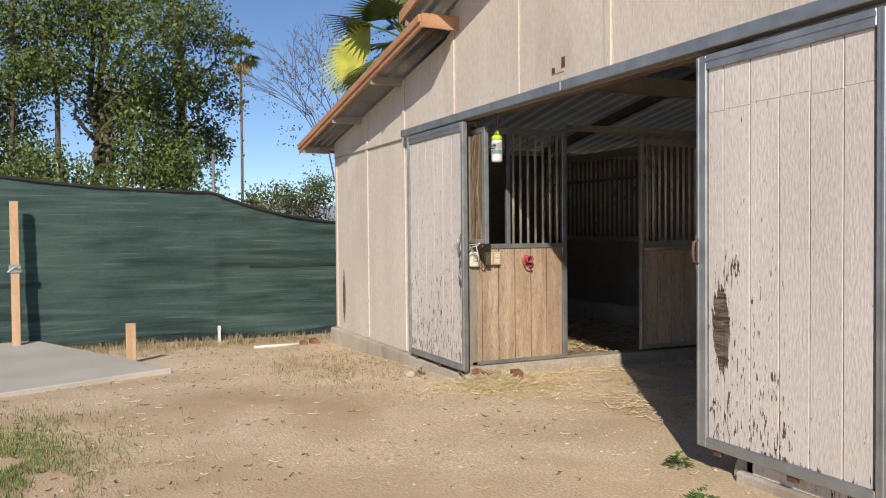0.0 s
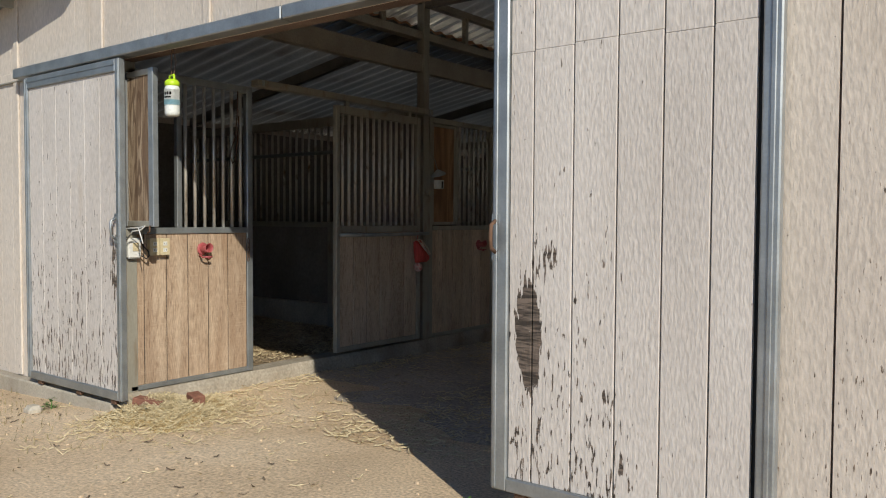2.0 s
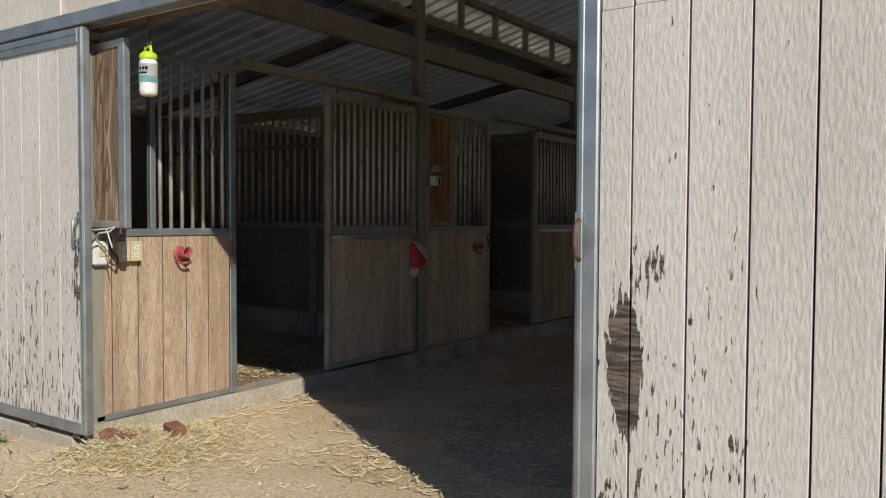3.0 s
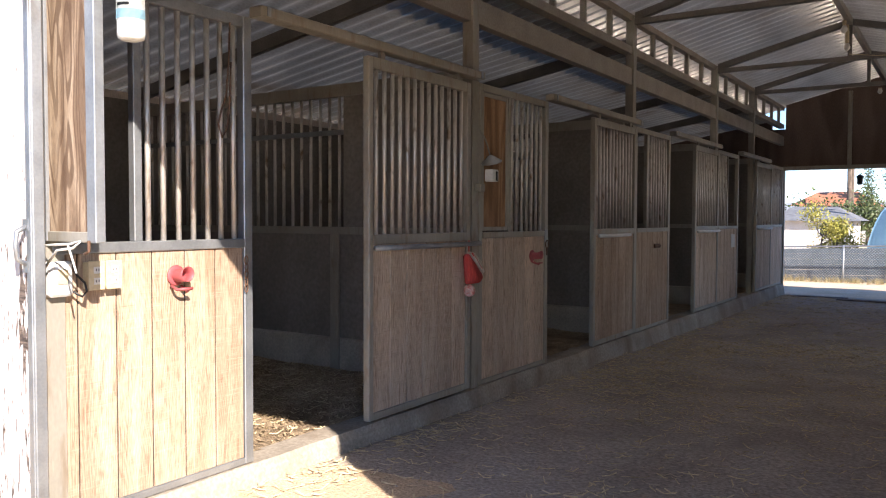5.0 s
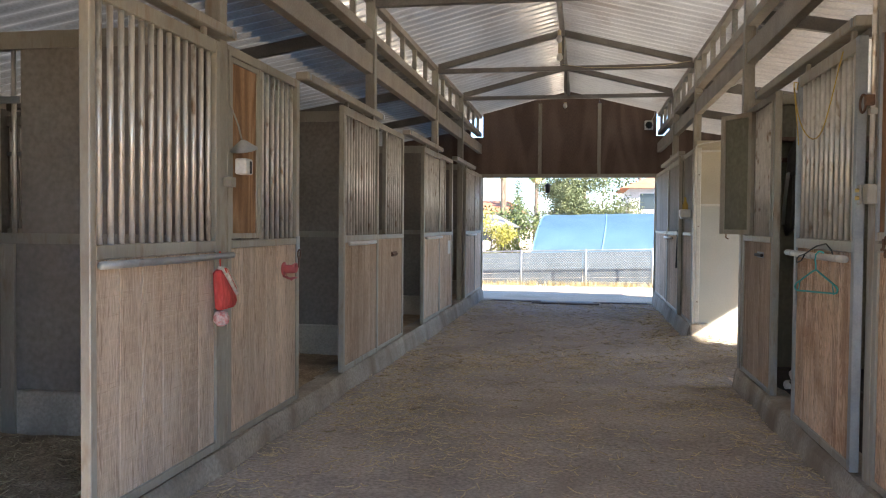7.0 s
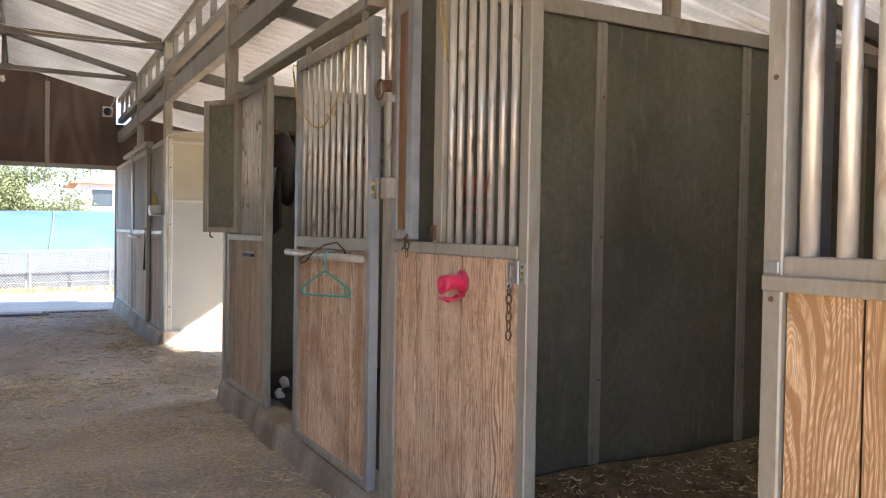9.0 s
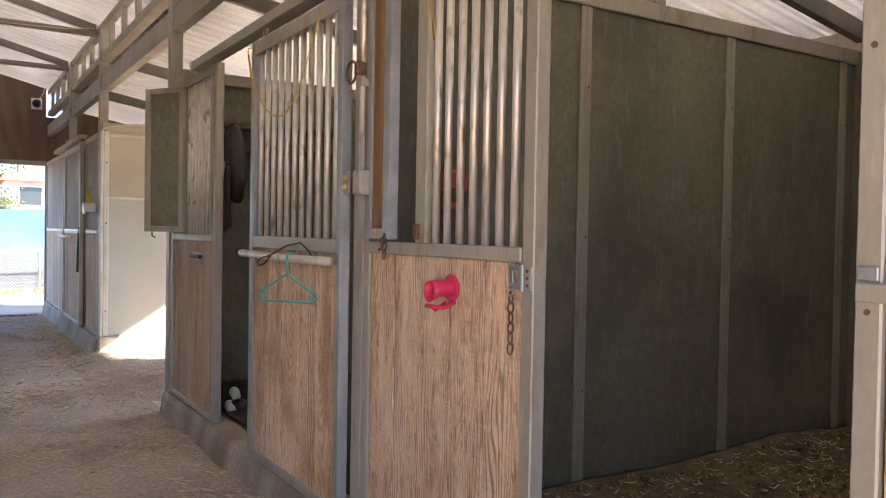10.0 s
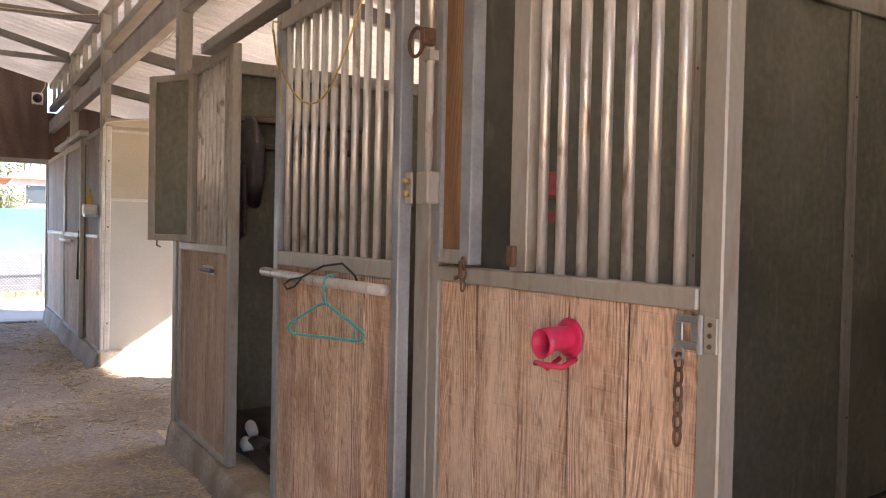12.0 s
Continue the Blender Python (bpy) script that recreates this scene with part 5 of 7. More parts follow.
part("bolt", tube([(0.018, 7.24, 0.98), (0.018, 7.44, 0.98)], 0.012, sides=8), RUST, lt)
lt = thing("bolt_latch", (W - 0.01, 5.70, 1.06), "black steel bolt latch on the stall boards", "latch")
part("plate", box(W + 0.004, W - 0.006, 5.60, 5.80, 1.055, 1.10), GALV, lt, bevel=0.002)
part("bolt", tube([(W - 0.02, 5.56, 1.078), (W - 0.02, 5.78, 1.078)], 0.013, sides=8), BLACKP, lt)
pp = solo("paper_notice", box(-0.0035, -0.0015, 10.86, 11.08, 0.86, 1.06), WHITEP, (-0.002, 10.97, 0.86), "white paper notice pinned to the stall boards", "notice")

# right sliding door: cord, hanger, wire, lock and conduit
yc = thing("baling_cord", (3.285, 3.95, 1.81), "yellow baling cord looped over the door bars", "cord")
pts = []
for k in range(17):
    t = k / 16
    y = 4.46 + (3.50 - 4.46) * t
    z = 2.17 + 0.02 * t - 0.38 * math.sin(math.pi * min(1, t * 1.02)) ** 0.8
    pts.append((W - 0.078 - 0.006 * math.sin(9 * t), y, z))
part("strand", tube(pts, 0.0035, sides=6), ROPE, yc, smooth=True)
part("strand", tube([(W - 0.08, 4.46, 2.17), (W - 0.085, 4.44, 2.20), (W - 0.07, 4.40, 2.19), (W - 0.085, 4.37, 2.14)], 0.0035, sides=6), ROPE, yc, smooth=True)
part("strand", tube([(W - 0.08, 4.46, 2.17), (W - 0.078, 4.38, 1.95), (W - 0.078, 4.33, 1.80)], 0.003, sides=6), ROPE, yc, smooth=True)
yc = thing("baling_cord", (3.33, 2.7, 1.9), "yellow cord hanging in front of the stall bars", "cord")
part("strand", tube([(W - 0.012, 2.79, 2.25), (W - 0.014, 2.76, 2.1), (W - 0.012, 2.70, 1.92), (W - 0.014, 2.72, 2.06), (W - 0.012, 2.73, 2.26)], 0.003, sides=6), ROPE, yc, smooth=True)

hg = thing("coat_hanger", (3.23, 3.767, 0.95), "teal plastic coat hanger on the blanket bar", "hanger")
turn = Matrix.Translation((3.23, 3.767, 0)) @ Matrix.Rotation(radians(14), 4, "Z")
def hang(pts):
    return [turn @ Vector(p) for p in pts]
part("frame", tube(hang([(0, 0.012, 1.058), (0, 0.04, 1.048), (0, 0.205, 0.972), (0, 0.222, 0.955), (0, 0.212, 0.938), (0, 0.19, 0.932), (0, -0.185, 0.946), (0, -0.208, 0.952), (0, -0.216, 0.968), (0, -0.200, 0.984), (0, -0.03, 1.050), (0, -0.012, 1.058)]), 0.0052, sides=8, close=True), TEAL, hg, smooth=True)
part("hook", tube(hang([(0, 0.0, 1.055), (0, 0.003, 1.09), (0, 0.01, 1.115), (0.0, 0.005, 1.145), (0.012, -0.006, 1.162), (0.03, -0.012, 1.158), (0.04, -0.012, 1.14)]), 0.0045, sides=8), TEAL, hg, smooth=True)
for k in (0.165, -0.165):
    part("strut", tube(hang([(0, k, 0.988), (0, k * 1.08, 0.938)]), 0.003, sides=6), TEAL, hg)
wl = thing("wire_loop", (W - 0.1, 3.8, 1.11), "dark wire loop resting over the blanket bar", "wire")
part("strand", tube([(W - 0.115, 4.18, 1.10), (W - 0.12, 4.10, 1.125), (W - 0.12, 3.98, 1.14), (W - 0.10, 3.82, 1.19), (W - 0.09, 3.68, 1.205), (W - 0.09, 3.58, 1.17), (W - 0.10, 3.50, 1.12)], 0.004, sides=6), BLACKP, wl, smooth=True)
part("strand", tube([(W - 0.115, 4.18, 1.10), (W - 0.125, 4.12, 1.085), (W - 0.12, 4.05, 1.10), (W - 0.12, 3.98, 1.135)], 0.004, sides=6), BLACKP, wl, smooth=True)

cd = thing("conduit", (W - 0.03, 3.235, 1.48), "grey electrical conduit with a small switch box", "conduit")
part("pipe", tube([(W - 0.03, 3.205, 1.50), (W - 0.03, 3.205, 3.0)], 0.012, sides=10), PIPE, cd, smooth=True)
part("box", box(W - 0.002, W - 0.055, 3.168, 3.236, 1.405, 1.50), FRAMEST, cd, bevel=0.004)
part("strap", box(W - 0.001, W - 0.046, 3.185, 3.225, 1.83, 1.86), FRAMEST, cd)
dl = thing("door_lock", (W - 0.062, 3.31, 1.39), "steel lock plate with two brass studs", "lock")
part("plate", box(W - 0.059, W - 0.066, 3.242, 3.285, 1.405, 1.50), FRAMEST, dl, bevel=0.002)
for z in (1.435, 1.472):
    part("stud", tube([(W - 0.066, 3.262, z), (W - 0.082, 3.262, z)], 0.010, sides=10), BRASS, dl, smooth=True)
rg = thing("tie_ring", (W - 0.06, 3.27, 1.88), "round iron tie ring on the door post", "ring")
part("ring", tube([(W - 0.066, 3.231 + 0.042 * math.cos(2 * math.pi * k / 18), 1.885 + 0.042 * math.sin(2 * math.pi * k / 18)) for k in range(18)], 0.006, sides=8, close=True), RUST, rg, smooth=True)
part("eye", box(W - 0.03, W - 0.072, 3.175, 3.20, 1.87, 1.92), RUST, rg, bevel=0.003)

# second right stall: tack room clutter behind the half-open door
tk = thing("saddle", (3.95, 6.2, 1.45), "dark leather saddle hung on the tack wall", "saddle")
LEATHER = surf("dark_leather", [(0.3, (0.022, 0.018, 0.016)), (0.7, (0.055, 0.045, 0.04))], scale=12, rough=0.45, bump=0.3)
bm = lathe([(0.02, -0.30), (0.12, -0.24), (0.16, -0.05), (0.14, 0.14), (0.06, 0.25), (0.02, 0.27)], (0, 0, 0), sides=16)
for v in bm.verts:
    v.co.x *= 0.6; v.co.z += 0.06 * math.cos(v.co.y * 18)
bm.transform(Matrix.Translation((3.95, 6.25, 1.72)))
part("seat", bm, LEATHER, tk, smooth=True)
part("flap", prism([(6.08, 1.28), (6.28, 1.22), (6.40, 1.36), (6.38, 1.7), (6.12, 1.72)], "x", 3.86, 3.89), LEATHER, tk, bevel=0.006)
part("rack", box(3.90, 4.0, 6.20, 6.565, 1.46, 1.50), GALV, tk)
for y in (6.14, 6.2):
    part("stirrup_strap", tube([(3.85, y, 1.75), (3.84, y + 0.04, 1.55), (3.84, y + 0.10, 1.32)], 0.008, sides=6), GALV, tk, smooth=True)
tk.location.x -= 0.2
for k, (x, y, z, a) in enumerate(((3.55, 5.62, 0.06, 0.4), (3.62, 5.75, 0.12, -0.3))):
    bm = tube([(x - 0.02, y - 0.11, z + 0.01), (x, y, z + 0.02), (x + 0.03, y + 0.10, z + 0.01)], [0.03, 0.036, 0.028], sides=10)
    solo("plastic_tube", bm, WHITEP, (x, y, z - 0.02), "white plastic container lying in the tack room", "container", "white containers", smooth=True)
for k in range(9):
    x, y = 3.62 + 0.11 * (k % 3) + random.uniform(-0.03, 0.03), 5.15 + 0.2 * (k // 3) + random.uniform(-0.05, 0.05)
    r = random.uniform(0.06, 0.11)
    bm = bmesh.new(); bmesh.ops.create_icosphere(bm, subdivisions=2, radius=r)
    for v in bm.verts:
        v.co *= 1 + 0.35 * noise.noise(v.co * 14 + Vector((k, 0, 0)))
        v.co.z *= 0.6
    bm.transform(Matrix.Translation((x, y, 0.06 + r * 0.4)))
    solo("tack_bundle", bm, LEATHER, (x, y, 0.05), "dark bundle of old tack on the stall floor", "tack", "tack bundles", smooth=True)

for z in (1.86, 2.04):
    sh = solo("shelf_plank", box(3.47, 4.7, 6.44, 6.555, z, z + 0.035), GABLE, (4.1, 6.5, z), "red-brown plank shelf on the tack room wall", "shelf", "tack shelves", bevel=0.004)

# pale cable looped over the white wall to the passage roof
cb = thing("looped_cable", (W + 0.05, 9.55, 1.75), "pale cable running down the steel wall edge", "cable")
part("cable", tube([(W - 0.012, 9.60, 1.58), (W - 0.014, 9.60, 2.0), (W - 0.01, 9.585, 2.24), (W + 0.03, 9.56, 2.32), (W + 0.12, 9.56, 2.345), (W + 0.5, 9.56, 2.40), (W + 0.9, 9.57, 2.384)], 0.008, sides=6), PALETRIM, cb, smooth=True)
cb = thing("sagging_cable", (W + 0.2, 8.2, 2.9), "thin pale cable sagging under the passage roof", "cable")
part("cable", tube([(W + 0.03, 9.66, 2.98), (W + 0.1, 9.0, 2.86), (W + 0.2, 8.0, 2.80), (W + 0.25, 7.2, 2.86), (W + 0.15, 6.6, 3.0)], 0.007, sides=6), PALETRIM, cb, smooth=True)

# ceiling fittings
for y, z in ((9.6, 3.70), (9.9, 3.53)):
    b_ = thing("aisle_bulb", (MID, y, z), "bare white bulb in a socket under the ridge", "bulb", "aisle bulbs")
    part("socket", lathe([(0.022, 0.05), (0.026, 0.10), (0.02, RIDGE - 0.1 - z)], (MID - 0.03, y, z), sides=10), IVORY, b_, smooth=True)
    part("bulb", lathe([(0.012, -0.045), (0.036, -0.02), (0.040, 0.01), (0.022, 0.05)], (MID - 0.03, y, z), sides=14), WHITEP, b_, smooth=True)
gl = thing("aisle_bulb", (1.61, Y1 - 0.05, 3.60), "bare white bulb on the end gable", "bulb", "aisle bulbs")
part("socket", box(1.58, 1.64, Y1 - 0.05, Y1 - 0.004, 3.66, 3.70), IVORY, gl)
part("bulb", lathe([(0.012, -0.05), (0.040, -0.02), (0.042, 0.01), (0.022, 0.05)], (1.61, Y1 - 0.06, 3.63), sides=14), WHITEP, gl, smooth=True)
sc_ = thing("dome_camera", (3.2, Y1 - 0.03, 3.24), "white dome security camera on the gable wall", "camera")
part("base", box(3.12, 3.28, Y1 - 0.03, Y1 - 0.003, 3.15, 3.33), WHITEP, sc_, bevel=0.008)
bm = bmesh.new(); bmesh.ops.create_uvsphere(bm, u_segments=16, v_segments=10, radius=0.068)
bm.transform(Matrix.Translation((3.2, Y1 - 0.045, 3.24)))
part("dome", bm, BLACKP, sc_, "black glass dome", smooth=True)
part("cable", tube([(3.25, Y1 - 0.02, 3.33), (3.30, Y1 - 0.02, 3.42), (3.31, Y1 - 0.02, 3.50)], 0.006, sides=6), WHITEP, sc_)
cb = thing("sagging_cable", (2.6, 9.9, 3.42), "thin pale cable sagging along the roof truss", "cable")
part("cable", tube([(MID, 9.9, 3.44), (2.0, 9.89, 3.385), (2.5, 9.89, 3.37), (3.0, 9.89, 3.39), (W - 0.02, 9.9, 3.44)], 0.004, sides=6), IVORY, cb, smooth=True)
sb = thing("spray_bottle", (W - 0.05, 9.9, 1.42), "yellow spray bottle and white box on the stall post", "bottle")
part("bracket", box(W - 0.002, W - 0.12, 9.8, 9.95, 1.40, 1.42), GALV, sb)
part("box", box(W - 0.01, W - 0.14, 9.76, 9.86, 1.42, 1.52), WHITEP, sb, bevel=0.01)
part("bottle", lathe([(0.03, 1.42), (0.035, 1.44), (0.035, 1.58), (0.014, 1.63), (0.014, 1.68)], (W - 0.06, 9.92, 0), sides=12), ROPE, sb, smooth=True)
ld = thing("lead_rope", (W - 0.08, 10.75, 0.8), "dark lead rope hanging on a stall front", "rope")
part("hook", box(W + 0.003, W - 0.07, 10.735, 10.765, 1.155, 1.185), RUST, ld)
part("rope", tube([(W - 0.05, 10.75, 1.25), (W - 0.06, 10.74, 1.0), (W - 0.06, 10.76, 0.85), (W - 0.07, 10.72, 0.72), (W - 0.06, 10.74, 0.9)], 0.014, sides=8), BLACKP, ld, smooth=True)

# wooden sill boards in the back doorway
for x0, x1, y, z in ((0.25, 1.2, 14.55, 0.02), (1.05, 2.3, 14.25, 0.035), (2.2, 3.2, 14.6, 0.02)):
    gz = ground_z((x0 + x1) / 2, y)
    solo("sill_plank", box(x0, x1, y - 0.09, y + 0.09, gz - 0.03, gz + z), GABLE, ((x0 + x1) / 2, y, gz - 0.03), "dark worn plank in the dirt at the back doorway", "plank", "sill planks", bevel=0.008)

# marks over the doorway: the ghost of a removed sign
sg = thing("sign_bracket", (1.58, -0.03, 2.52), "rusty leftover bracket over the barn doorway", "bracket")
part("strip", box(1.50, 1.54, -0.03, -0.0205, 2.50, 2.54), RUST, sg)
part("strip", box(1.63, 1.665, -0.03, -0.0205, 2.52, 2.60), RUST, sg)
part("board", box(1.51, 1.66, -0.026, -0.0205, 2.495, 2.60), SIDING, sg)


# ---- loose straw, twigs and pebbles ----
def scatter(name, spots, length, width, material, label, category, lift=0.006, tilt=0.35):
    """Many short flat blades as one mesh: each a bent strip of two quads. spots: (x, y, z)."""
    verts, faces = [], []
    for x, y, z in spots:
        a = random.uniform(0, 2 * math.pi)
        L, w = length * random.uniform(0.4, 1.3) / 2, width * random.uniform(0.6, 1.4) / 2
        dx, dy = math.cos(a), math.sin(a)
        e0, e1 = random.uniform(0, tilt) * L, random.uniform(0, tilt) * L
        bend = random.uniform(-0.3, 0.3) * L
        n = len(verts)
        for k, h in ((-1, e0), (0, 0.0), (1, e1)):
            bx_, by_ = (-dy * bend if k == 0 else 0), (dx * bend if k == 0 else 0)
            for s in (-1, 1):
                verts.append((x + dx * L * k - dy * w * s + bx_, y + dy * L * k + dx * w * s + by_, z + lift + h + 0.002 * s))
        faces += [(n, n + 2, n + 3, n + 1), (n + 2, n + 4, n + 5, n + 3)]
    me = bpy.data.meshes.new(name)
    me.from_pydata(verts, [], faces)
    me.materials.append(material)
    return tagged(new(name, me), label, category, kind="stuff")


rnd = random.Random(5)
spots = []
while len(spots) < 8500:
    x, y = rnd.uniform(0.05, W - 0.05), 0.4 + 14.3 * rnd.random() ** 1.0
    d = noise.noise(Vector((x * 0.8, y * 0.6, 9.0))) + 0.35 * noise.noise(Vector((x * 3, y * 3, 3.0)))
    if rnd.random() < 0.12 + 0.9 * max(0, d) + (0.15 if x < 0.4 or x > W - 0.4 else 0):
        spots.append((x, y, ground_z(x, y) + 0.004))
scatter("straw", spots, 0.095, 0.0055, STRAW, "loose hay strewn over the aisle floor", "hay")
spots = []
while len(spots) < 3800:
    r, a = abs(rnd.gauss(0, 0.45)), rnd.uniform(0, 6.28)
    x, y = 0.30 + 0.75 * r * math.cos(a), 0.12 + 0.75 * r * math.sin(a)
    if x > 0.05 + (0.04 if y > -0.2 else 0) and y < 1.6:
        spots.append((x, y, ground_z(x, y) + 0.05 * math.exp(-4 * r * r) * rnd.random()))
heap = [(rnd.uniform(W - 0.3, W + 2.0), rnd.uniform(7.0, 9.55)) for _ in range(1000)]
scatter("straw", [(x, y, max(passage_z(x, y), ground_z(x, y)) + 0.004) for x, y in heap], 0.10, 0.006, STRAW, "pale straw strewn in the side passage", "hay")
HAYMOUND = surf("matted_hay", [(0.2, (0.34, 0.23, 0.10)), (0.5, (0.58, 0.42, 0.20)), (0.8, (0.72, 0.56, 0.30))], scale=60, stretch=(1, 1, 2), detail=8, distort=1.5, rough=0.9, bump=0.9, dist=0.01, fine=200, fine_amt=0.5)
def mound(x, y):
    r = math.hypot((x - 0.28) / 0.52, (y - 0.10) / 0.46) + 0.35 * noise.noise(Vector((x * 5, y * 5, 1.0)))
    return ground_z(x, y) - 0.012 + 0.11 * max(0.0, 1 - r) ** 1.1 + 0.018 * noise.noise(Vector((x * 14, y * 14, 2.0))) * (1 if r < 1 else 0)
tagged(part("hay_mound", sheet(lambda x, y: (x, y, mound(x, y)), steps(0.045, 0.85, 44), steps(-0.35, 0.65, 54)), HAYMOUND, None, smooth=True), "matted heap of hay by the stall front", "hay", kind="stuff")
scatter("straw", [(x, y, max(z, mound(x, y) if x < 0.85 and -0.35 < y < 0.65 else z)) for x, y, z in spots], 0.08, 0.0022, STRAW, "heap of straw at the foot of the stall front", "hay", tilt=0.8)
spots = [(rnd.uniform(XL + 0.3, -0.18), rnd.uniform(0.3, 3.1)) for _ in range(3500)]
scatter("shavings", [(x, y, bedding_z(x, y)) for x, y in spots], 0.045, 0.012, BEDDING, "curled wood shavings in the stall", "bedding", tilt=0.9)
# shavings in the same shade-toned colour as the right stall floor
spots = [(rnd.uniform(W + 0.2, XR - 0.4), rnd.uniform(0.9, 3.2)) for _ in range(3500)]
scatter("shavings", [(x, y, bedding_z(x, y)) for x, y in spots], 0.045, 0.012, BEDDING_SHADED, "curled wood shavings in the stall", "bedding", tilt=0.9)
spots = [(rnd.uniform(XL + 0.3, -0.18), rnd.uniform(0.25, 3.1)) for _ in range(2600)]
scatter("straw", [(x, y, bedding_z(x, y) + 0.008) for x, y in spots], 0.07, 0.0045, STRAW, "pale straw strewn over the stall bedding", "hay", tilt=0.6)
spots = [(rnd.uniform(W + 0.2, XR - 0.4), rnd.uniform(0.9, 3.2)) for _ in range(1800)]
scatter("straw", [(x, y, bedding_z(x, y) + 0.008) for x, y in spots], 0.05, 0.004, STRAW, "pale straw strewn over the stall bedding", "hay", tilt=0.6)
TWIG = surf("dry_twig", [(0.3, (0.10, 0.07, 0.045)), (0.7, (0.20, 0.15, 0.10))], scale=30, rough=0.9, bump=0)
spots = []
while len(spots) < 1200:
    x, y = rnd.uniform(-5, 6.5), rnd.uniform(-6, -0.15)
    if rnd.random() < 0.25 + max(0, noise.noise(Vector((x * 0.7, y * 0.7, 1.0)))) + (0.6 if y > -0.9 and x < 0 else 0):
        spots.append((x, y, ground_z(x, y)))
scatter("twigs", spots, 0.05, 0.007, TWIG, "dry twigs and leaf bits on the yard", "litter", tilt=0.5)
spots = [(rnd.uniform(-4.5, 6), rnd.uniform(-5.5, 0.3)) for _ in range(900)]
scatter("straw", [(x, y, ground_z(x, y)) for x, y in spots], 0.06, 0.004, STRAW, "stray straw on the sandy yard", "hay")


def pebbles(n, area, size, material, label):
    bm = bmesh.new()
    for _ in range(n):
        x, y = rnd.uniform(*area[0]), rnd.uniform(*area[1])
        r = size * rnd.uniform(0.4, 1.5)
        m = Matrix.Translation((x, y, ground_z(x, y) + r * 0.2)) @ Matrix.Diagonal((r, r * rnd.uniform(0.6, 1.2), r * 0.6, 1))
        bmesh.ops.create_icosphere(bm, subdivisions=1, radius=1.0, matrix=m)
    return tagged(part("pebbles", bm, material, None), label, "pebbles", kind="stuff")


pebbles(900, ((-4, 6), (-5, 0.2)), 0.009, DIRT, "small clods and pebbles on the yard")
pebbles(700, ((0.1, W - 0.1), (0.5, 12.0)), 0.009, AISLE, "small dirt clods on the aisle floor")
for x0, y0, a, w, h in ((0.27, 0.0, 0.45, 0.20, 0.085), (0.37, 0.30, -0.2, 0.12, 0.08)):
    z = ground_z(x0, y0)
    z += 0.035
    m = Matrix.Translation((x0, y0, z)) @ Matrix.Rotation(a, 4, "Z") @ Matrix.Rotation(0.12, 4, "Y")
    solo("brick", box(-w / 2, w / 2, -0.045, 0.045, 0.0, h, m=m), BRICKM, (x0, y0, z), "chipped red brick lying in the straw", "brick", "loose bricks", bevel=0.006)

# ---- green tufts ----
GRASS = surf("grass_blades", [(0.3, (0.10, 0.16, 0.025)), (0.7, (0.20, 0.27, 0.06))], scale=8, rough=0.7, bump=0)
DRYGRASS = surf("dry_grass", [(0.3, (0.22, 0.18, 0.08)), (0.7, (0.38, 0.31, 0.16))], scale=8, rough=0.8, bump=0)
WEED = surf("weed_leaves", [(0.3, (0.05, 0.13, 0.02)), (0.7, (0.11, 0.24, 0.045))], scale=8, rough=0.6, bump=0)


def blades(name, spots, h, w, material, label):
    verts, faces = [], []
    for x, y in spots:
        a, hh = rnd.uniform(0, 6.28), h * rnd.uniform(0.4, 1.3)
        lx, ly = math.cos(a) * hh * rnd.uniform(0.1, 0.9), math.sin(a) * hh * rnd.uniform(0.1, 0.9)
        px, py = -math.sin(a) * w / 2, math.cos(a) * w / 2
        z, n = ground_z(x, y) - 0.005, len(verts)
        verts += [(x - px, y - py, z), (x + px, y + py, z), (x + lx * 0.45 + px * 0.8, y + ly * 0.45 + py * 0.8, z + hh * 0.7), (x + lx * 0.45 - px * 0.8, y + ly * 0.45 - py * 0.8, z + hh * 0.7), (x + lx, y + ly, z + hh)]
        faces += [(n, n + 1, n + 2, n + 3), (n + 3, n + 2, n + 4)]
    me = bpy.data.meshes.new(name)
    me.from_pydata(verts, [], faces)
    me.materials.append(material)
    return tagged(new(name, me), label, "grass", kind="stuff")


def patch(cx, cy, rx, ry, n):
    out = []
    while len(out) < n:
        x, y = rnd.gauss(cx, rx * 0.5), rnd.gauss(cy, ry * 0.5)
        if noise.noise(Vector((x * 3, y * 3, 5))) > -0.25:
            out.append((x, y))
    return out


blades("grass", patch(1.25, -4.0, 1.3, 0.75, 6500), 0.045, 0.006, GRASS, "short green grass at the yard's edge")
blades("dry_grass", patch(1.2, -3.9, 1.7, 1.1, 2500), 0.04, 0.005, DRYGRASS, "dry grass round the green patch")
blades("dry_grass", patch(-1.6, -0.9, 1.8, 0.7, 1500), 0.05, 0.005, DRYGRASS, "dry weeds along the barn wall")
blades("dry_grass", patch(-4.9, -2.5, 0.5, 3.5, 2200), 0.12, 0.007, DRYGRASS, "dry weeds at the foot of the fence")
blades("dry_grass", patch(2.0, 21.3, 9, 0.6, 3500), 0.14, 0.012, DRYGRASS, "dry grass along the back fence")


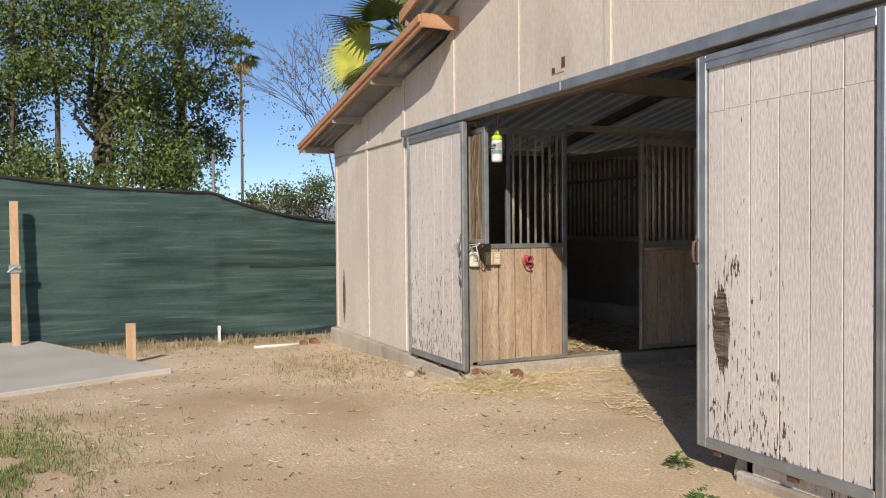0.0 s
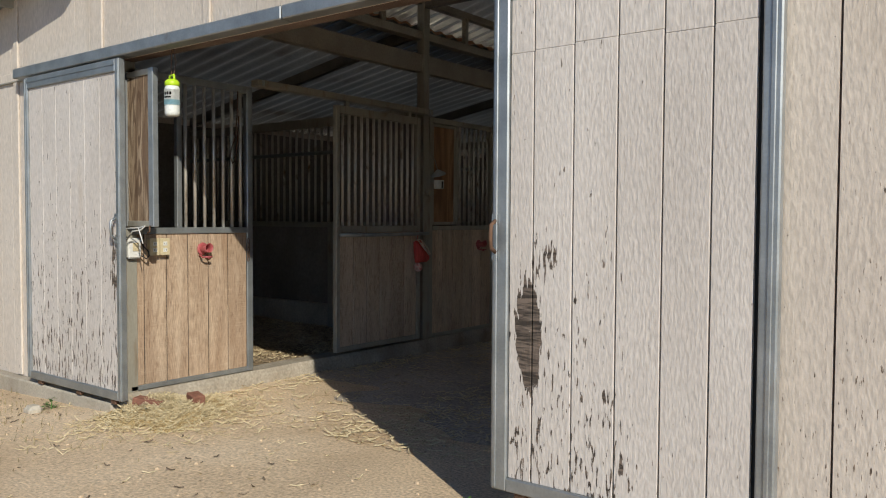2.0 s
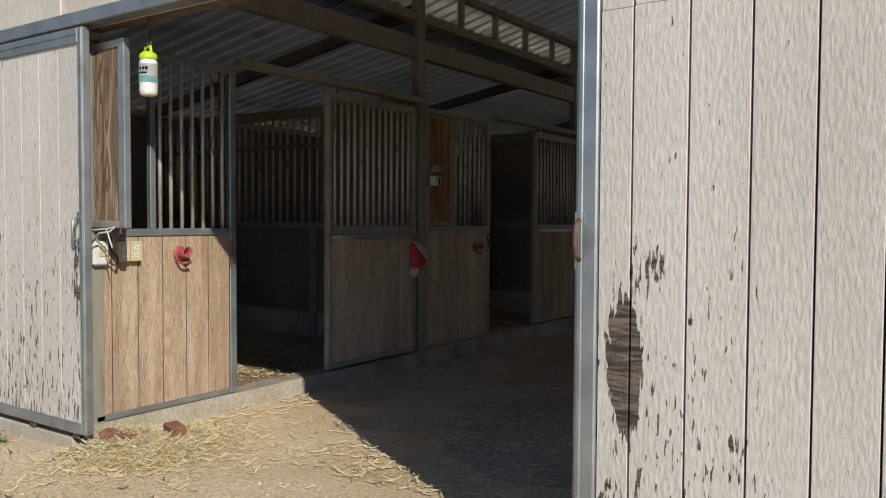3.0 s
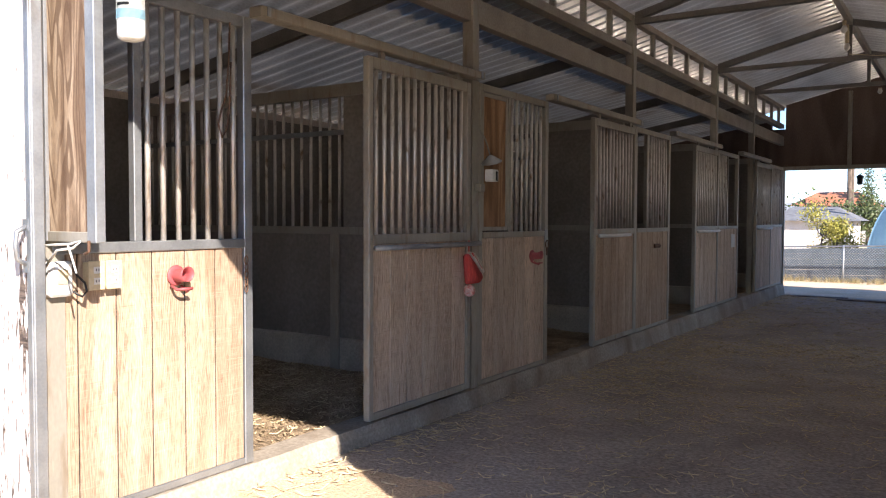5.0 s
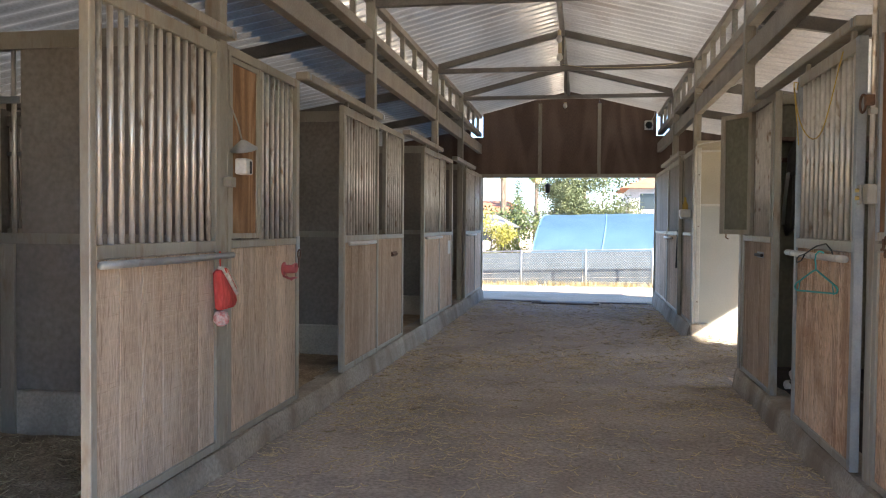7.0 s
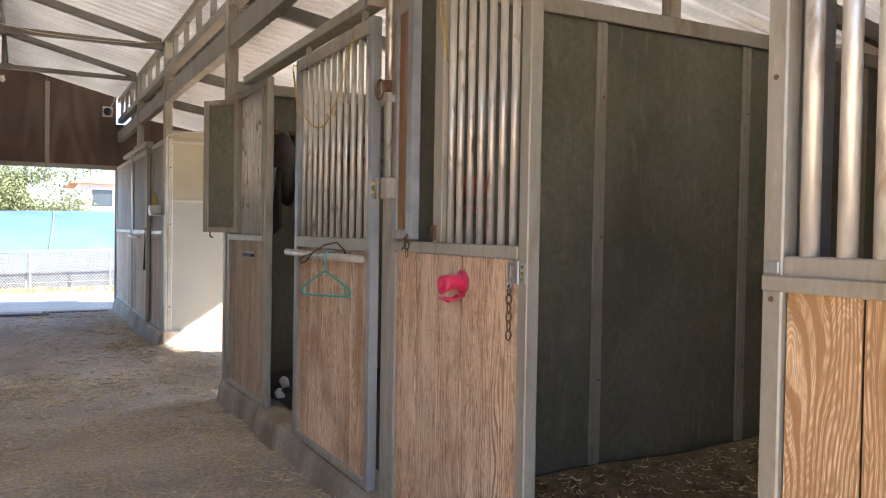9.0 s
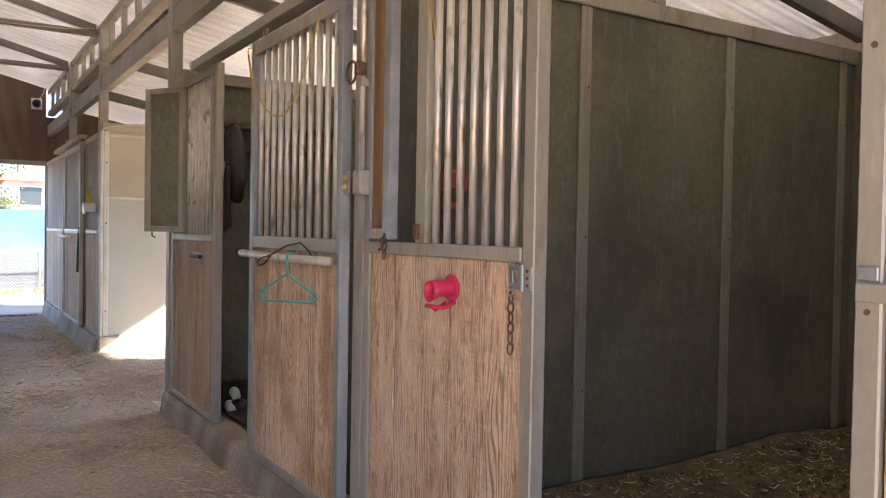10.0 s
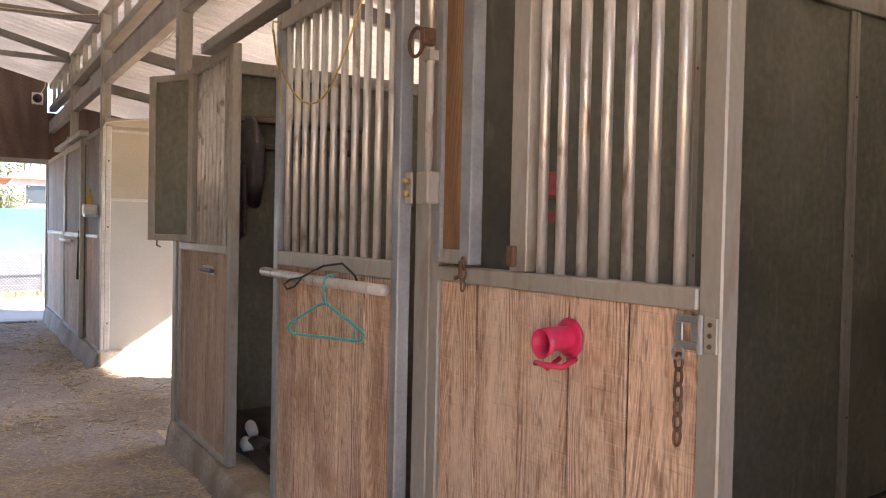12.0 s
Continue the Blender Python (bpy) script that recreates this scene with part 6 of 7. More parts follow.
def weed(x, y, r, n):
    verts, faces = [], []
    z = ground_z(x, y)
    for _ in range(n):
        a, d, h = rnd.uniform(0, 6.28), r * rnd.random() ** 0.7, rnd.uniform(0.01, 0.10)
        c = Vector((x + d * math.cos(a), y + d * math.sin(a), z + h * (1.2 - d / r)))
        u = Vector((math.cos(a), math.sin(a), rnd.uniform(-0.2, 0.6))).normalized() * rnd.uniform(0.012, 0.026)
        v = u.cross(Vector((0, 0, 1))).normalized() * u.length * 0.55
        k = len(verts)
        verts += [tuple(c - u), tuple(c + v), tuple(c + u), tuple(c - v)]
        faces.append((k, k + 1, k + 2, k + 3))
    me = bpy.data.meshes.new("leaves")
    me.from_pydata([tuple(Vector(p) - Vector((x, y, z))) for p in verts], [], faces)
    me.materials.append(WEED)
    e = thing("weed", (x, y, z), "small green weed sprouting beside the barn door", "weed", "green weeds")
    lv = new("leaves", me); lv.parent = e
    part("stem", tube([(x, y, z - 0.01), (x + 0.01, y, z + 0.05)], 0.004, sides=5), WEED, e)


for x, y, r, n in ((3.02, -0.14, 0.085, 80), (3.60, -0.50, 0.11, 70), (3.98, -0.5, 0.07, 40), (-0.55, -0.25, 0.06, 30)):
    weed(x, y, r, n)

# ---- yard: slab, fence, lumber ----
m = Matrix.Translation((-2.15, -2.42, 0)) @ Matrix.Rotation(radians(-156), 4, "Z")
sl = part("pavement", box(0, 6.0, 0, 9.0, -0.4, -0.10, m=m), surf("pale_slab", [(0.3, (0.46, 0.43, 0.38)), (0.7, (0.58, 0.55, 0.49))], scale=1.2, rough=0.9, bump=0.1, fine_amt=0.1), None, bevel=0.01)
tagged(sl, "smooth pale concrete slab in the yard", "slab", kind="structure")
FX = -5.2


def fence_top(y):
    if y < -1.48:
        return 1.91 + 0.17 * min(1.0, (-1.48 - y) / 2.7) - 0.05 * math.sin(math.pi * min(1, (-1.48 - y) / 2.7))
    t = min(1.0, (y + 1.48) / 2.4)
    return 1.91 - 0.47 * math.sin(t * math.pi / 2) ** 0.75 + 0.10 * max(0.0, (y - 1.0) / 3.0)


fn = thing("shade_fence", (FX, -1.48, -0.3), "green shade-cloth fence sagging between steel posts", "fence")


def cloth(y, k):
    lo = -0.16 + 0.03 * math.sin(y * 2.3) + 0.02 * noise.noise(Vector((y * 3, 0, 0)))
    z = lo + (fence_top(y) - lo) * k
    ripple = 0.05 * noise.noise(Vector((y * 0.9, k * 5, 2))) + 0.035 * noise.noise(Vector((y * 1.6, k * 17, 5)))
    fold = 0.035 * math.exp(-((y + 1.48) / 0.06) ** 2)
    return (FX + ripple + fold + 0.05 * math.sin(k * math.pi) * math.sin(y * 1.1), y, z)


part("cloth", sheet(cloth, steps(-8.5, 7.5, 200), steps(0, 1, 44), 0.004), CLOTH, fn, smooth=True)
part("pale_strip", sheet(lambda y, k: (0.012 + max(cloth(y, 0.47)[0], cloth(y, 0.5)[0], cloth(y, 0.56)[0]), y, 0.80 + 0.045 * k + 0.01 * math.sin(y * 3)), steps(-0.98, 0.6, 24), (0.0, 1.0), 0.003), STRIPCLOTH, fn, "paler strip in the cloth", smooth=True)
part("hem", tube([(FX + 0.01 + cloth(y, 1.0)[0] - FX, y, fence_top(y) - 0.01) for y in steps(-8.5, 7.5, 120)], 0.022, sides=6), DARKGAP, fn, smooth=True)
for y in (-7.5, -4.5, -1.48, 2.2, 5.5):
    part("post", tube([(FX - 0.07, y, -0.4), (FX - 0.07, y, fence_top(y) + (0.55 if y == -1.48 else 0.05))], 0.022, sides=10), GALV, fn, smooth=True)
for y in (-1.45,):
    part("stay", box(FX + 0.03, FX + 0.06, y - 0.02, y + 0.02, -0.4, -0.03), WHITEP, fn)
ps = thing("timber_post", (-4.88, -4.02, -0.2), "upright new lumber post with a steel bracket", "post")
part("post", box(-4.92, -4.84, -4.07, -3.97, -0.25, 1.74), NEWWOOD, ps, bevel=0.004)
part("bracket", box(-4.835, -4.82, -4.09, -3.95, 0.83, 0.93), GALV, ps, bevel=0.003)
part("bracket", tube([(-4.82, -4.10, 0.84), (-4.80, -4.02, 0.90), (-4.82, -3.94, 0.85)], 0.012, sides=6), GALV, ps)
solo("timber_stake", box(-3.42, -3.34, -2.80, -2.69, -0.30, 0.26), NEWWOOD, (-3.38, -2.75, -0.3), "short new lumber stake by the slab", "stake", bevel=0.006)
solo("rubble_brick", box(-4.35, -4.15, -0.35, -0.25, -0.27, -0.18), BRICKM, (-4.25, -0.3, -0.27), "broken brick at the barn corner", "brick", "loose bricks", bevel=0.01)
solo("rubble_brick", box(-4.30, -4.12, -0.50, -0.42, -0.27, -0.20), BRICKM, (-4.2, -0.46, -0.27), "broken brick at the barn corner", "brick", "loose bricks", bevel=0.01)
solo("white_pipe", tube([(-4.2, -1.15, -0.24), (-4.1, -0.55, -0.22)], 0.02, sides=8), WHITEP, (-4.15, -0.85, -0.26), "short white plastic pipe on the ground", "pipe", smooth=True)
solo("stone", box(-0.62, -0.5, -0.42, -0.32, -0.12, -0.05), CONC, (-0.56, -0.37, -0.12), "grey lump of concrete in the dirt", "stone", bevel=0.025)

# ---- plants ----
BARK = surf("bark", [(0.3, (0.10, 0.075, 0.055)), (0.7, (0.22, 0.17, 0.13))], scale=5, stretch=(2, 2, 0.4), rough=0.95, bump=0.8, dist=0.03)
def leafmat(name, dark, light):
    m = surf(name, [(0.3, dark), (0.7, light)], scale=1.2, rough=0.55, bump=0, fine=3, fine_amt=0.35)
    m.node_tree.nodes["Principled BSDF"].inputs["Transmission Weight"].default_value = 0.0
    return m
LEAF = leafmat("leaf_green", (0.05, 0.082, 0.018), (0.15, 0.20, 0.045))
LEAF_Y = leafmat("leaf_yellowish", (0.20, 0.21, 0.035), (0.42, 0.38, 0.08))
LEAF_YB = leafmat("leaf_bright_yellow", (0.42, 0.42, 0.05), (0.62, 0.60, 0.10))
LEAF_D = leafmat("leaf_dark", (0.055, 0.08, 0.025), (0.12, 0.16, 0.055))
LEAF_O = leafmat("leaf_olive", (0.07, 0.09, 0.035), (0.16, 0.18, 0.075))


def leaf_cloud(lumps, n, size, seed):
    """Leaves as pointed quads in drooping sprays, spread over the shells of several lumps: (centre, radii)."""
    g = np.random.default_rng(seed)
    wts = np.array([r[0] * r[1] * r[2] for _, r in lumps]) ** 0.66
    pick = g.choice(len(lumps), n, p=wts / wts.sum())
    cen, rad = np.array([c for c, _ in lumps]), np.array([r for _, r in lumps])
    sprays = g.normal(size=(n // 9 + 1, 3)); sprays /= np.linalg.norm(sprays, axis=1)[:, None]
    sprays *= (g.random((n // 9 + 1, 1)) ** 0.4)
    lump_of = pick[: n // 9 + 1]
    base = cen[lump_of] + rad[lump_of] * sprays
    which = g.integers(0, len(base), n)
    p = base[which] + g.normal(size=(n, 3)) * size * 1.5
    d = g.normal(size=(n, 3)); d[:, 2] -= 0.5; d /= np.linalg.norm(d, axis=1)[:, None]
    e = np.cross(d, g.normal(size=(n, 3))); e /= np.linalg.norm(e, axis=1)[:, None]
    L, w = size * g.uniform(0.6, 1.3, (n, 1)), size * g.uniform(0.18, 0.32, (n, 1))
    v = np.stack([p - d * L * 0.5, p + e * w, p + d * L * 0.5, p - e * w], 1).reshape(-1, 3)
    f = np.arange(4 * n).reshape(-1, 4)
    return v, f


def limb(a, b, r0, r1, wob, seed, bm):
    g = random.Random(seed)
    a, b = Vector(a), Vector(b)
    n = 6
    pts = [a.lerp(b, i / n) + Vector((g.uniform(-wob, wob), g.uniform(-wob, wob), 0)) * math.sin(math.pi * i / n) for i in range(n + 1)]
    tube(pts, [r0 + (r1 - r0) * i / n for i in range(n + 1)], bm, sides=7)


def tree(base, height, lumps, material, n, size, label, seed, trunk_r=0.14, stems=1, lean=0.0):
    """Trunk and limbs to each lump of a leafy crown."""
    t = thing("tree", base, label, "tree", "trees")
    g = random.Random(seed)
    b = Vector(base)
    top = b + Vector((lean, lean * 0.4, height))
    for s in range(stems):
        bm = bmesh.new()
        o = Vector((g.uniform(-0.6, 0.6), g.uniform(-0.6, 0.6), 0)) * (s > 0)
        limb(b + o, top + o * 1.6, trunk_r * (1 if s == 0 else 0.6), trunk_r * 0.25, 0.12 * height / 4, seed + s, bm)
        part("trunk", bm, BARK, t, smooth=True)
    for c, r in lumps[:10]:
        bm = bmesh.new()
        k = min(0.9, max(0.25, (c[2] - r[2] - b.z) / height))
        limb(b.lerp(top, k * 0.8), c, trunk_r * 0.35, 0.012, 0.2, seed + int(c[0] * 7), bm)
        part("limb", bm, BARK, t, smooth=True)
    v, f = leaf_cloud(lumps, n, size, seed)
    me = bpy.data.meshes.new("crown")
    me.from_pydata((v - np.array(base)).tolist(), [], f.tolist())
    me.materials.append(material)
    c = new("crown", me); c.parent = t
    return t


def lumpy(c, r, n, seed, flat=0.75):
    g = random.Random(seed)
    out = []
    for _ in range(n):
        a, h, d = g.uniform(0, 6.28), g.uniform(-1, 1), g.uniform(0.2, 0.85)
        q = (c[0] + r[0] * d * math.cos(a), c[1] + r[1] * d * math.sin(a), c[2] + r[2] * h * 0.8)
        k = g.uniform(0.22, 0.42)
        out.append((q, (r[0] * k, r[1] * k, max(r[0], r[1]) * k * flat)))
    return out


# the stand of trees behind the shade fence
tree((-11.2, -2.9, -0.3), 6.5, lumpy((-11.2, -2.6, 4.3), (2.1, 2.0, 2.4), 26, 1), LEAF, 22000, 0.10, "leafy green tree rising behind the shade fence", 3, 0.13, 3)
tree((-11.6, -5.2, -0.3), 6.5, lumpy((-11.5, -5.0, 4.2), (2.0, 1.6, 2.6), 24, 2), LEAF, 18000, 0.10, "leafy green tree rising behind the shade fence", 5, 0.12, 2)
tree((-12.6, -1.1, -0.3), 8.5, lumpy((-12.4, -0.75, 5.2), (1.0, 1.1, 3.0), 16, 4), LEAF_D, 7000, 0.10, "slender dark tree with a tall bare trunk", 7, 0.17, 1, 0.3)
tree((-13.5, -2.6, -0.3), 10.0, lumpy((-13.3, -2.5, 7.6), (2.4, 2.2, 1.6), 14, 6), LEAF_D, 8000, 0.11, "tall tree with a pale trunk behind the fence", 9, 0.16, 1, 0.4)
tree((-10.2, -2.1, -0.3), 3.2, lumpy((-10.2, -2.0, 2.3), (1.6, 1.9, 0.9), 12, 8), LEAF, 6500, 0.09, "yellow-green saplings behind the fence", 11, 0.05, 3)
tree((-10.6, -4.6, -0.3), 3.2, lumpy((-10.6, -4.7, 2.3), (1.5, 2.0, 0.8), 12, 9), LEAF, 7500, 0.09, "green shrub behind the fence", 12, 0.05, 3)
tree((-9.6, 1.1, -0.3), 2.6, lumpy((-9.6, 1.2, 1.5), (1.0, 1.05, 1.0), 20, 10), LEAF_D, 12000, 0.07, "dark evergreen shrub beside the barn", 13, 0.07, 3)
tree((-12.5, 0.6, -0.3), 2.0, lumpy((-12.5, 0.55, 1.5), (0.6, 0.7, 0.8), 8, 11), LEAF_O, 2200, 0.09, "grey-green olive shrub behind the fence", 14, 0.06, 2)

# leafless tree
bt = thing("bare_tree", (-17.5, 4.4, -0.3), "thin leafless tree with fine branches", "tree")
bm = bmesh.new()
def grow(p, d, L, r, depth, g):
    q = p + d * L
    tube([p, p.lerp(q, 0.5) + Vector((g.uniform(-1, 1), g.uniform(-1, 1), 0)) * L * 0.05, q], [r, r * 0.85, r * 0.7], bm, sides=5 if depth > 2 else 3)
    if depth:
        for _ in range(3 if depth > 1 else 4):
            e = (d + Vector((g.uniform(-1, 1), g.uniform(-1, 1), g.uniform(-0.4, 0.7))) * 0.75).normalized()
            grow(q, e, L * g.uniform(0.6, 0.85), r * 0.62, depth - 1, g)
grow(Vector((-17.5, 4.4, -0.3)), Vector((0.02, 0, 1)), 2.5, 0.055, 5, random.Random(21))
part("branch_work", bm, BARK, bt)
g = np.random.default_rng(2)
v, f = leaf_cloud([((-17.5, 4.2, 5.6), (2.2, 2.2, 2.2))], 700, 0.10, 77)
me = bpy.data.meshes.new("dry_leaves"); me.from_pydata((v - np.array((-17.5, 4.4, -0.3))).tolist(), [], f.tolist()); me.materials.append(TWIG)
dl_ = new("dry_leaves", me); dl_.parent = bt


def palm(base, height, r, n, fan, label, seed, trunk_r, skirt=True, yellow=False):
    p = thing("palm_tree", base, label, "palm", "palms")
    b = Vector(base)
    g = random.Random(seed)
    top = b + Vector((0.02 * height, 0, height))
    bm = bmesh.new()
    tube([b, b.lerp(top, 0.5) + Vector((0.1, 0, 0)), top], [trunk_r * 1.25, trunk_r, trunk_r * 0.9], bm, sides=10)
    part("trunk", bm, BARK, p, smooth=True)
    for i in range(n):
        a, el = g.uniform(0, 6.28), g.uniform(-0.9, 1.2)
        if skirt and i < n // 4:
            el = g.uniform(-1.5, -1.1)
        if yellow and i == n - 1:
            a, el = math.atan2(-0.92, -0.30), -0.25
        d = Vector((math.cos(a) * math.cos(el), math.sin(a) * math.cos(el), math.sin(el)))
        side = d.cross(Vector((0, 0, 1))).normalized()
        if yellow and i == n - 1:
            side = Vector((0.25, 0.2, 1)).normalized()
        verts, faces = [], []
        stem = r * 0.45
        for k in range(fan):
            t = -1.25 + 2.5 * k / (fan - 1)
            e = d * math.cos(t) + side * math.sin(t)
            o = top + d * stem
            L = r * 0.62 * (1 - 0.15 * abs(t))
            q = o + e * L + Vector((0, 0, -0.28 * L * (0.6 + abs(t) * 0.5))) * (0.3 if yellow and i == n - 1 else 1)
            mid_ = o.lerp(q, 0.55) + Vector((0, 0, 0.05 * L))
            w = (side * math.cos(t) - d * math.sin(t)) * (0.55 / fan) * r
            n0 = len(verts)
            verts += [tuple(o - b), tuple(mid_ + w - b), tuple(q - b), tuple(mid_ - w - b)]
            faces.append((n0, n0 + 1, n0 + 2, n0 + 3))
        me = bpy.data.meshes.new("frond")
        me.from_pydata(verts, [], faces)
        dead = skirt and i < n // 4
        me.materials.append(DRYGRASS if dead else (LEAF_YB if yellow and i == n - 1 else LEAF))
        fr_ = new("frond", me); fr_.parent = p
        part("stalk", tube([top, top + d * stem * 0.6 + Vector((0, 0, 0.02)), top + d * stem], 0.012 * r, sides=5), LEAF, fr_) if not dead else None
    return p


palm((-49.0, 7.2, -1.0), 14.5, 1.5, 26, 9, "tall thin fan palm far behind the trees", 31, 0.09)
palm((-51.0, 3.8, -1.0), 13.5, 1.4, 22, 9, "tall thin fan palm far behind the trees", 33, 0.09)
palm((-12.6, 4.6, -0.3), 6.5, 2.3, 34, 25, "fan palm with one yellow frond behind the barn", 32, 0.22, True, True)
palm((-5.0, 68.0, -2.0), 8.5, 1.2, 20, 9, "distant fan palm over the rooftops", 34, 0.2)
palm((-2.2, 70.0, -2.0), 8.2, 1.2, 20, 9, "distant fan palm over the rooftops", 35, 0.2)

# ---- behind the barn ----
FY = 21.5
cf = thing("chain_link_fence", (2.0, FY, -0.4), "galvanised chain-link fence along the back lot", "fence")
def fz(x):
    return -0.40 + 0.028 * (x - 0.0)
FH = 0.98
wires = bmesh.new()
x = -9.0
while x < 16.0:
    for s in (-1, 1):
        a, b = Vector((x, FY, fz(x))), Vector((x + s * FH, FY + 0.004 * s, fz(x) + FH))
        tube([a, b], 0.0033, wires, sides=3)
    x += 0.07
part("mesh", wires, GALV, cf, "woven wire mesh")
for x in [-8.6 + 1.78 * k for k in range(14)]:
    part("post", tube([(x, FY - 0.03, fz(x) - 0.2), (x, FY - 0.03, fz(x) + FH + 0.04)], 0.024, sides=8), GALV, cf, smooth=True)
part("top_rail", tube([(-9, FY - 0.03, fz(-9) + FH), (16, FY - 0.03, fz(16) + FH)], 0.018, sides=8), GALV, cf, smooth=True)
ROOFGREY = surf("grey_shingle", [(0.3, (0.13, 0.14, 0.15)), (0.7, (0.22, 0.23, 0.24))], scale=3, rough=0.9, bump=0.3)
SLATEGREY = surf("slate_boards", [(0.3, (0.085, 0.108, 0.125)), (0.7, (0.125, 0.152, 0.172))], scale=2, stretch=(3, 1, 1), rough=0.9, bump=0.2)
TARP = surf("blue_tarp", [(0.3, (0.12, 0.235, 0.33)), (0.7, (0.165, 0.295, 0.40))], scale=0.7, rough=0.45, bump=0.2, dist=0.05, fine_amt=0.1)
bf = thing("board_fence", (4.0, FY + 0.5, -0.5), "low slate-grey board fence behind the chain-link", "fence")
for k in range(7):
    for x0 in range(-10, 18, 4):
        za = fz(x0) - 0.10 + 0.145 * k
        part("board", prism([(x0 + 0.01, za), (x0 + 3.99, za + 0.112), (x0 + 3.99, za + 0.112 + 0.138), (x0 + 0.01, za + 0.138)], "y", FY + 0.5, FY + 0.54), SLATEGREY, bf)
ht = thing("hoop_shelter", (7.0, 34.0, -0.9), "long blue tarpaulin hoop shelter", "shelter")
def hoop(x, a):
    return (x + 0.35 * math.sin(a), 34.5 - 5.2 * math.cos(a), -0.3 + 2.12 * math.sin(a) ** 0.8 + 0.022 * (x - 2) + 0.008 * math.sin(x * 4.2))
part("cover", sheet(hoop, steps(0.0, 18.0, 90), steps(0.0, math.pi, 24), 0.02), TARP, ht, smooth=True)
for k in range(7):
    x = 0.02 + 2.6 * k
    part("hoop", tube([(hoop(x, a)[0], hoop(x, a)[1] - 0.02, hoop(x, a)[2] + 0.005) for a in steps(0, math.pi, 20)], 0.02, sides=6), TARP, ht, smooth=True)
part("end_wall", sheet(lambda k, a: (hoop(0.05, a)[0], 34.5 + (hoop(0.05, a)[1] - 34.5) * k, -0.3 + (hoop(0.05, a)[2] + 0.3) * k), (0.0, 1.0), steps(0.02, math.pi - 0.02, 20), 0.01), TARP, ht)

ROOFTILE = surf("orange_roof_tile", [(0.3, (0.42, 0.15, 0.075)), (0.7, (0.56, 0.24, 0.13))], scale=2, rough=0.8, bump=0.3)
STUCCO = surf("pale_stucco", [(0.3, (0.56, 0.55, 0.52)), (0.7, (0.66, 0.65, 0.62))], scale=2, rough=0.9, bump=0.1)
GLASSD = plain("dark_window", (0.03, 0.04, 0.05), 0.1)


def house(x0, x1, y0, y1, z0, eave, ridge, roofmat, label, wins):
    h = thing("house", ((x0 + x1) / 2, (y0 + y1) / 2, z0), label, "house", "far houses")
    part("wall", box(x0, x1, y0, y1, z0, eave), STUCCO, h)
    o = 0.5
    ym = (y0 + y1) / 2
    bm = bmesh.new()
    hip = (x1 - x0) * 0.22
    v = [bm.verts.new(p) for p in ((x0 - o, y0 - o, eave), (x1 + o, y0 - o, eave), (x1 + o, y1 + o, eave), (x0 - o, y1 + o, eave), (x0 + hip, ym, ridge), (x1 - hip, ym, ridge))]
    for f in ((0, 1, 5, 4), (1, 2, 5), (2, 3, 4, 5), (3, 0, 4), (3, 2, 1, 0)):
        bm.faces.new([v[i] for i in f])
    part("roof", bm, roofmat, h)
    for a, b, c, d in wins:
        w = part("window", box(a - 0.06, b + 0.06, y0 - 0.05, y0 - 0.005, c - 0.06, d + 0.06), WHITEP, h)
        part("pane", box(a, b, y0 - 0.06, y0 - 0.051, c, d), GLASSD, w)


house(4.6, 13.5, 46.0, 53.0, -2.0, 3.5, 4.6, ROOFTILE, "pale house with an orange tile roof beyond the lot", ((5.2, 6.2, 2.3, 3.2), (6.9, 8.0, 2.3, 3.2), (9.0, 10.4, 2.3, 3.2), (11.2, 12.3, 2.3, 3.2)))
house(-7.6, -3.0, 52.0, 58.0, -3.0, 1.2, 2.1, ROOFGREY, "white house with a grey shingle roof beyond the lot", ((-4.6, -3.9, 0.3, 0.9),))
house(-9.0, -3.5, 70.0, 76.0, -3.0, 2.4, 3.6, ROOFTILE, "far house with a red tile roof", ())
tree((1.2, 42.0, -2.0), 5.6, lumpy((1.3, 42.0, 2.8), (1.9, 1.8, 1.5), 16, 41), LEAF_O, 14000, 0.13, "broad grey-green tree beyond the lot", 43, 0.2, 2)
tree((-1.8, 33.0, -1.0), 2.2, lumpy((-1.6, 33.0, 0.7), (1.2, 1.0, 1.1), 12, 42), LEAF_Y, 4500, 0.11, "yellow-green shrub by the blue shelter", 44, 0.06, 2)
tree((-6.5, 38.0, -1.0), 3.2, lumpy((-6.2, 38.0, 1.2), (1.9, 1.4, 1.6), 12, 45), LEAF_O, 5500, 0.13, "pale green tree beyond the lot", 46, 0.1, 2)
tree((4.2, 44.0, -2.0), 3.4, lumpy((4.2, 44.0, 1.9), (2.2, 1.6, 0.8), 14, 47), LEAF_O, 6000, 0.13, "olive-green trees before the far house", 48, 0.12, 2)
tree((-4.0, 60.0, -2.0), 4.0, lumpy((-4.0, 60.0, 1.3), (5.0, 2.0, 1.0), 18, 49), LEAF_D, 4200, 0.28, "dark green far tree line", 50, 0.15, 2)
tree((9.0, 58.0, -2.0), 6.0, lumpy((9.0, 60.0, 4.5), (6.0, 2.0, 1.4), 18, 51), LEAF_D, 4200, 0.28, "dark green far tree line", 52, 0.15, 2)
cy = thing("cypress_tree", (-3.3, 66.0, -2.0), "narrow dark cypress beyond the rooftops", "tree", "trees")
part("trunk", tube([(-3.3, 66, -2), (-3.3, 66, 2)], [0.2, 0.1], sides=7), BARK, cy)
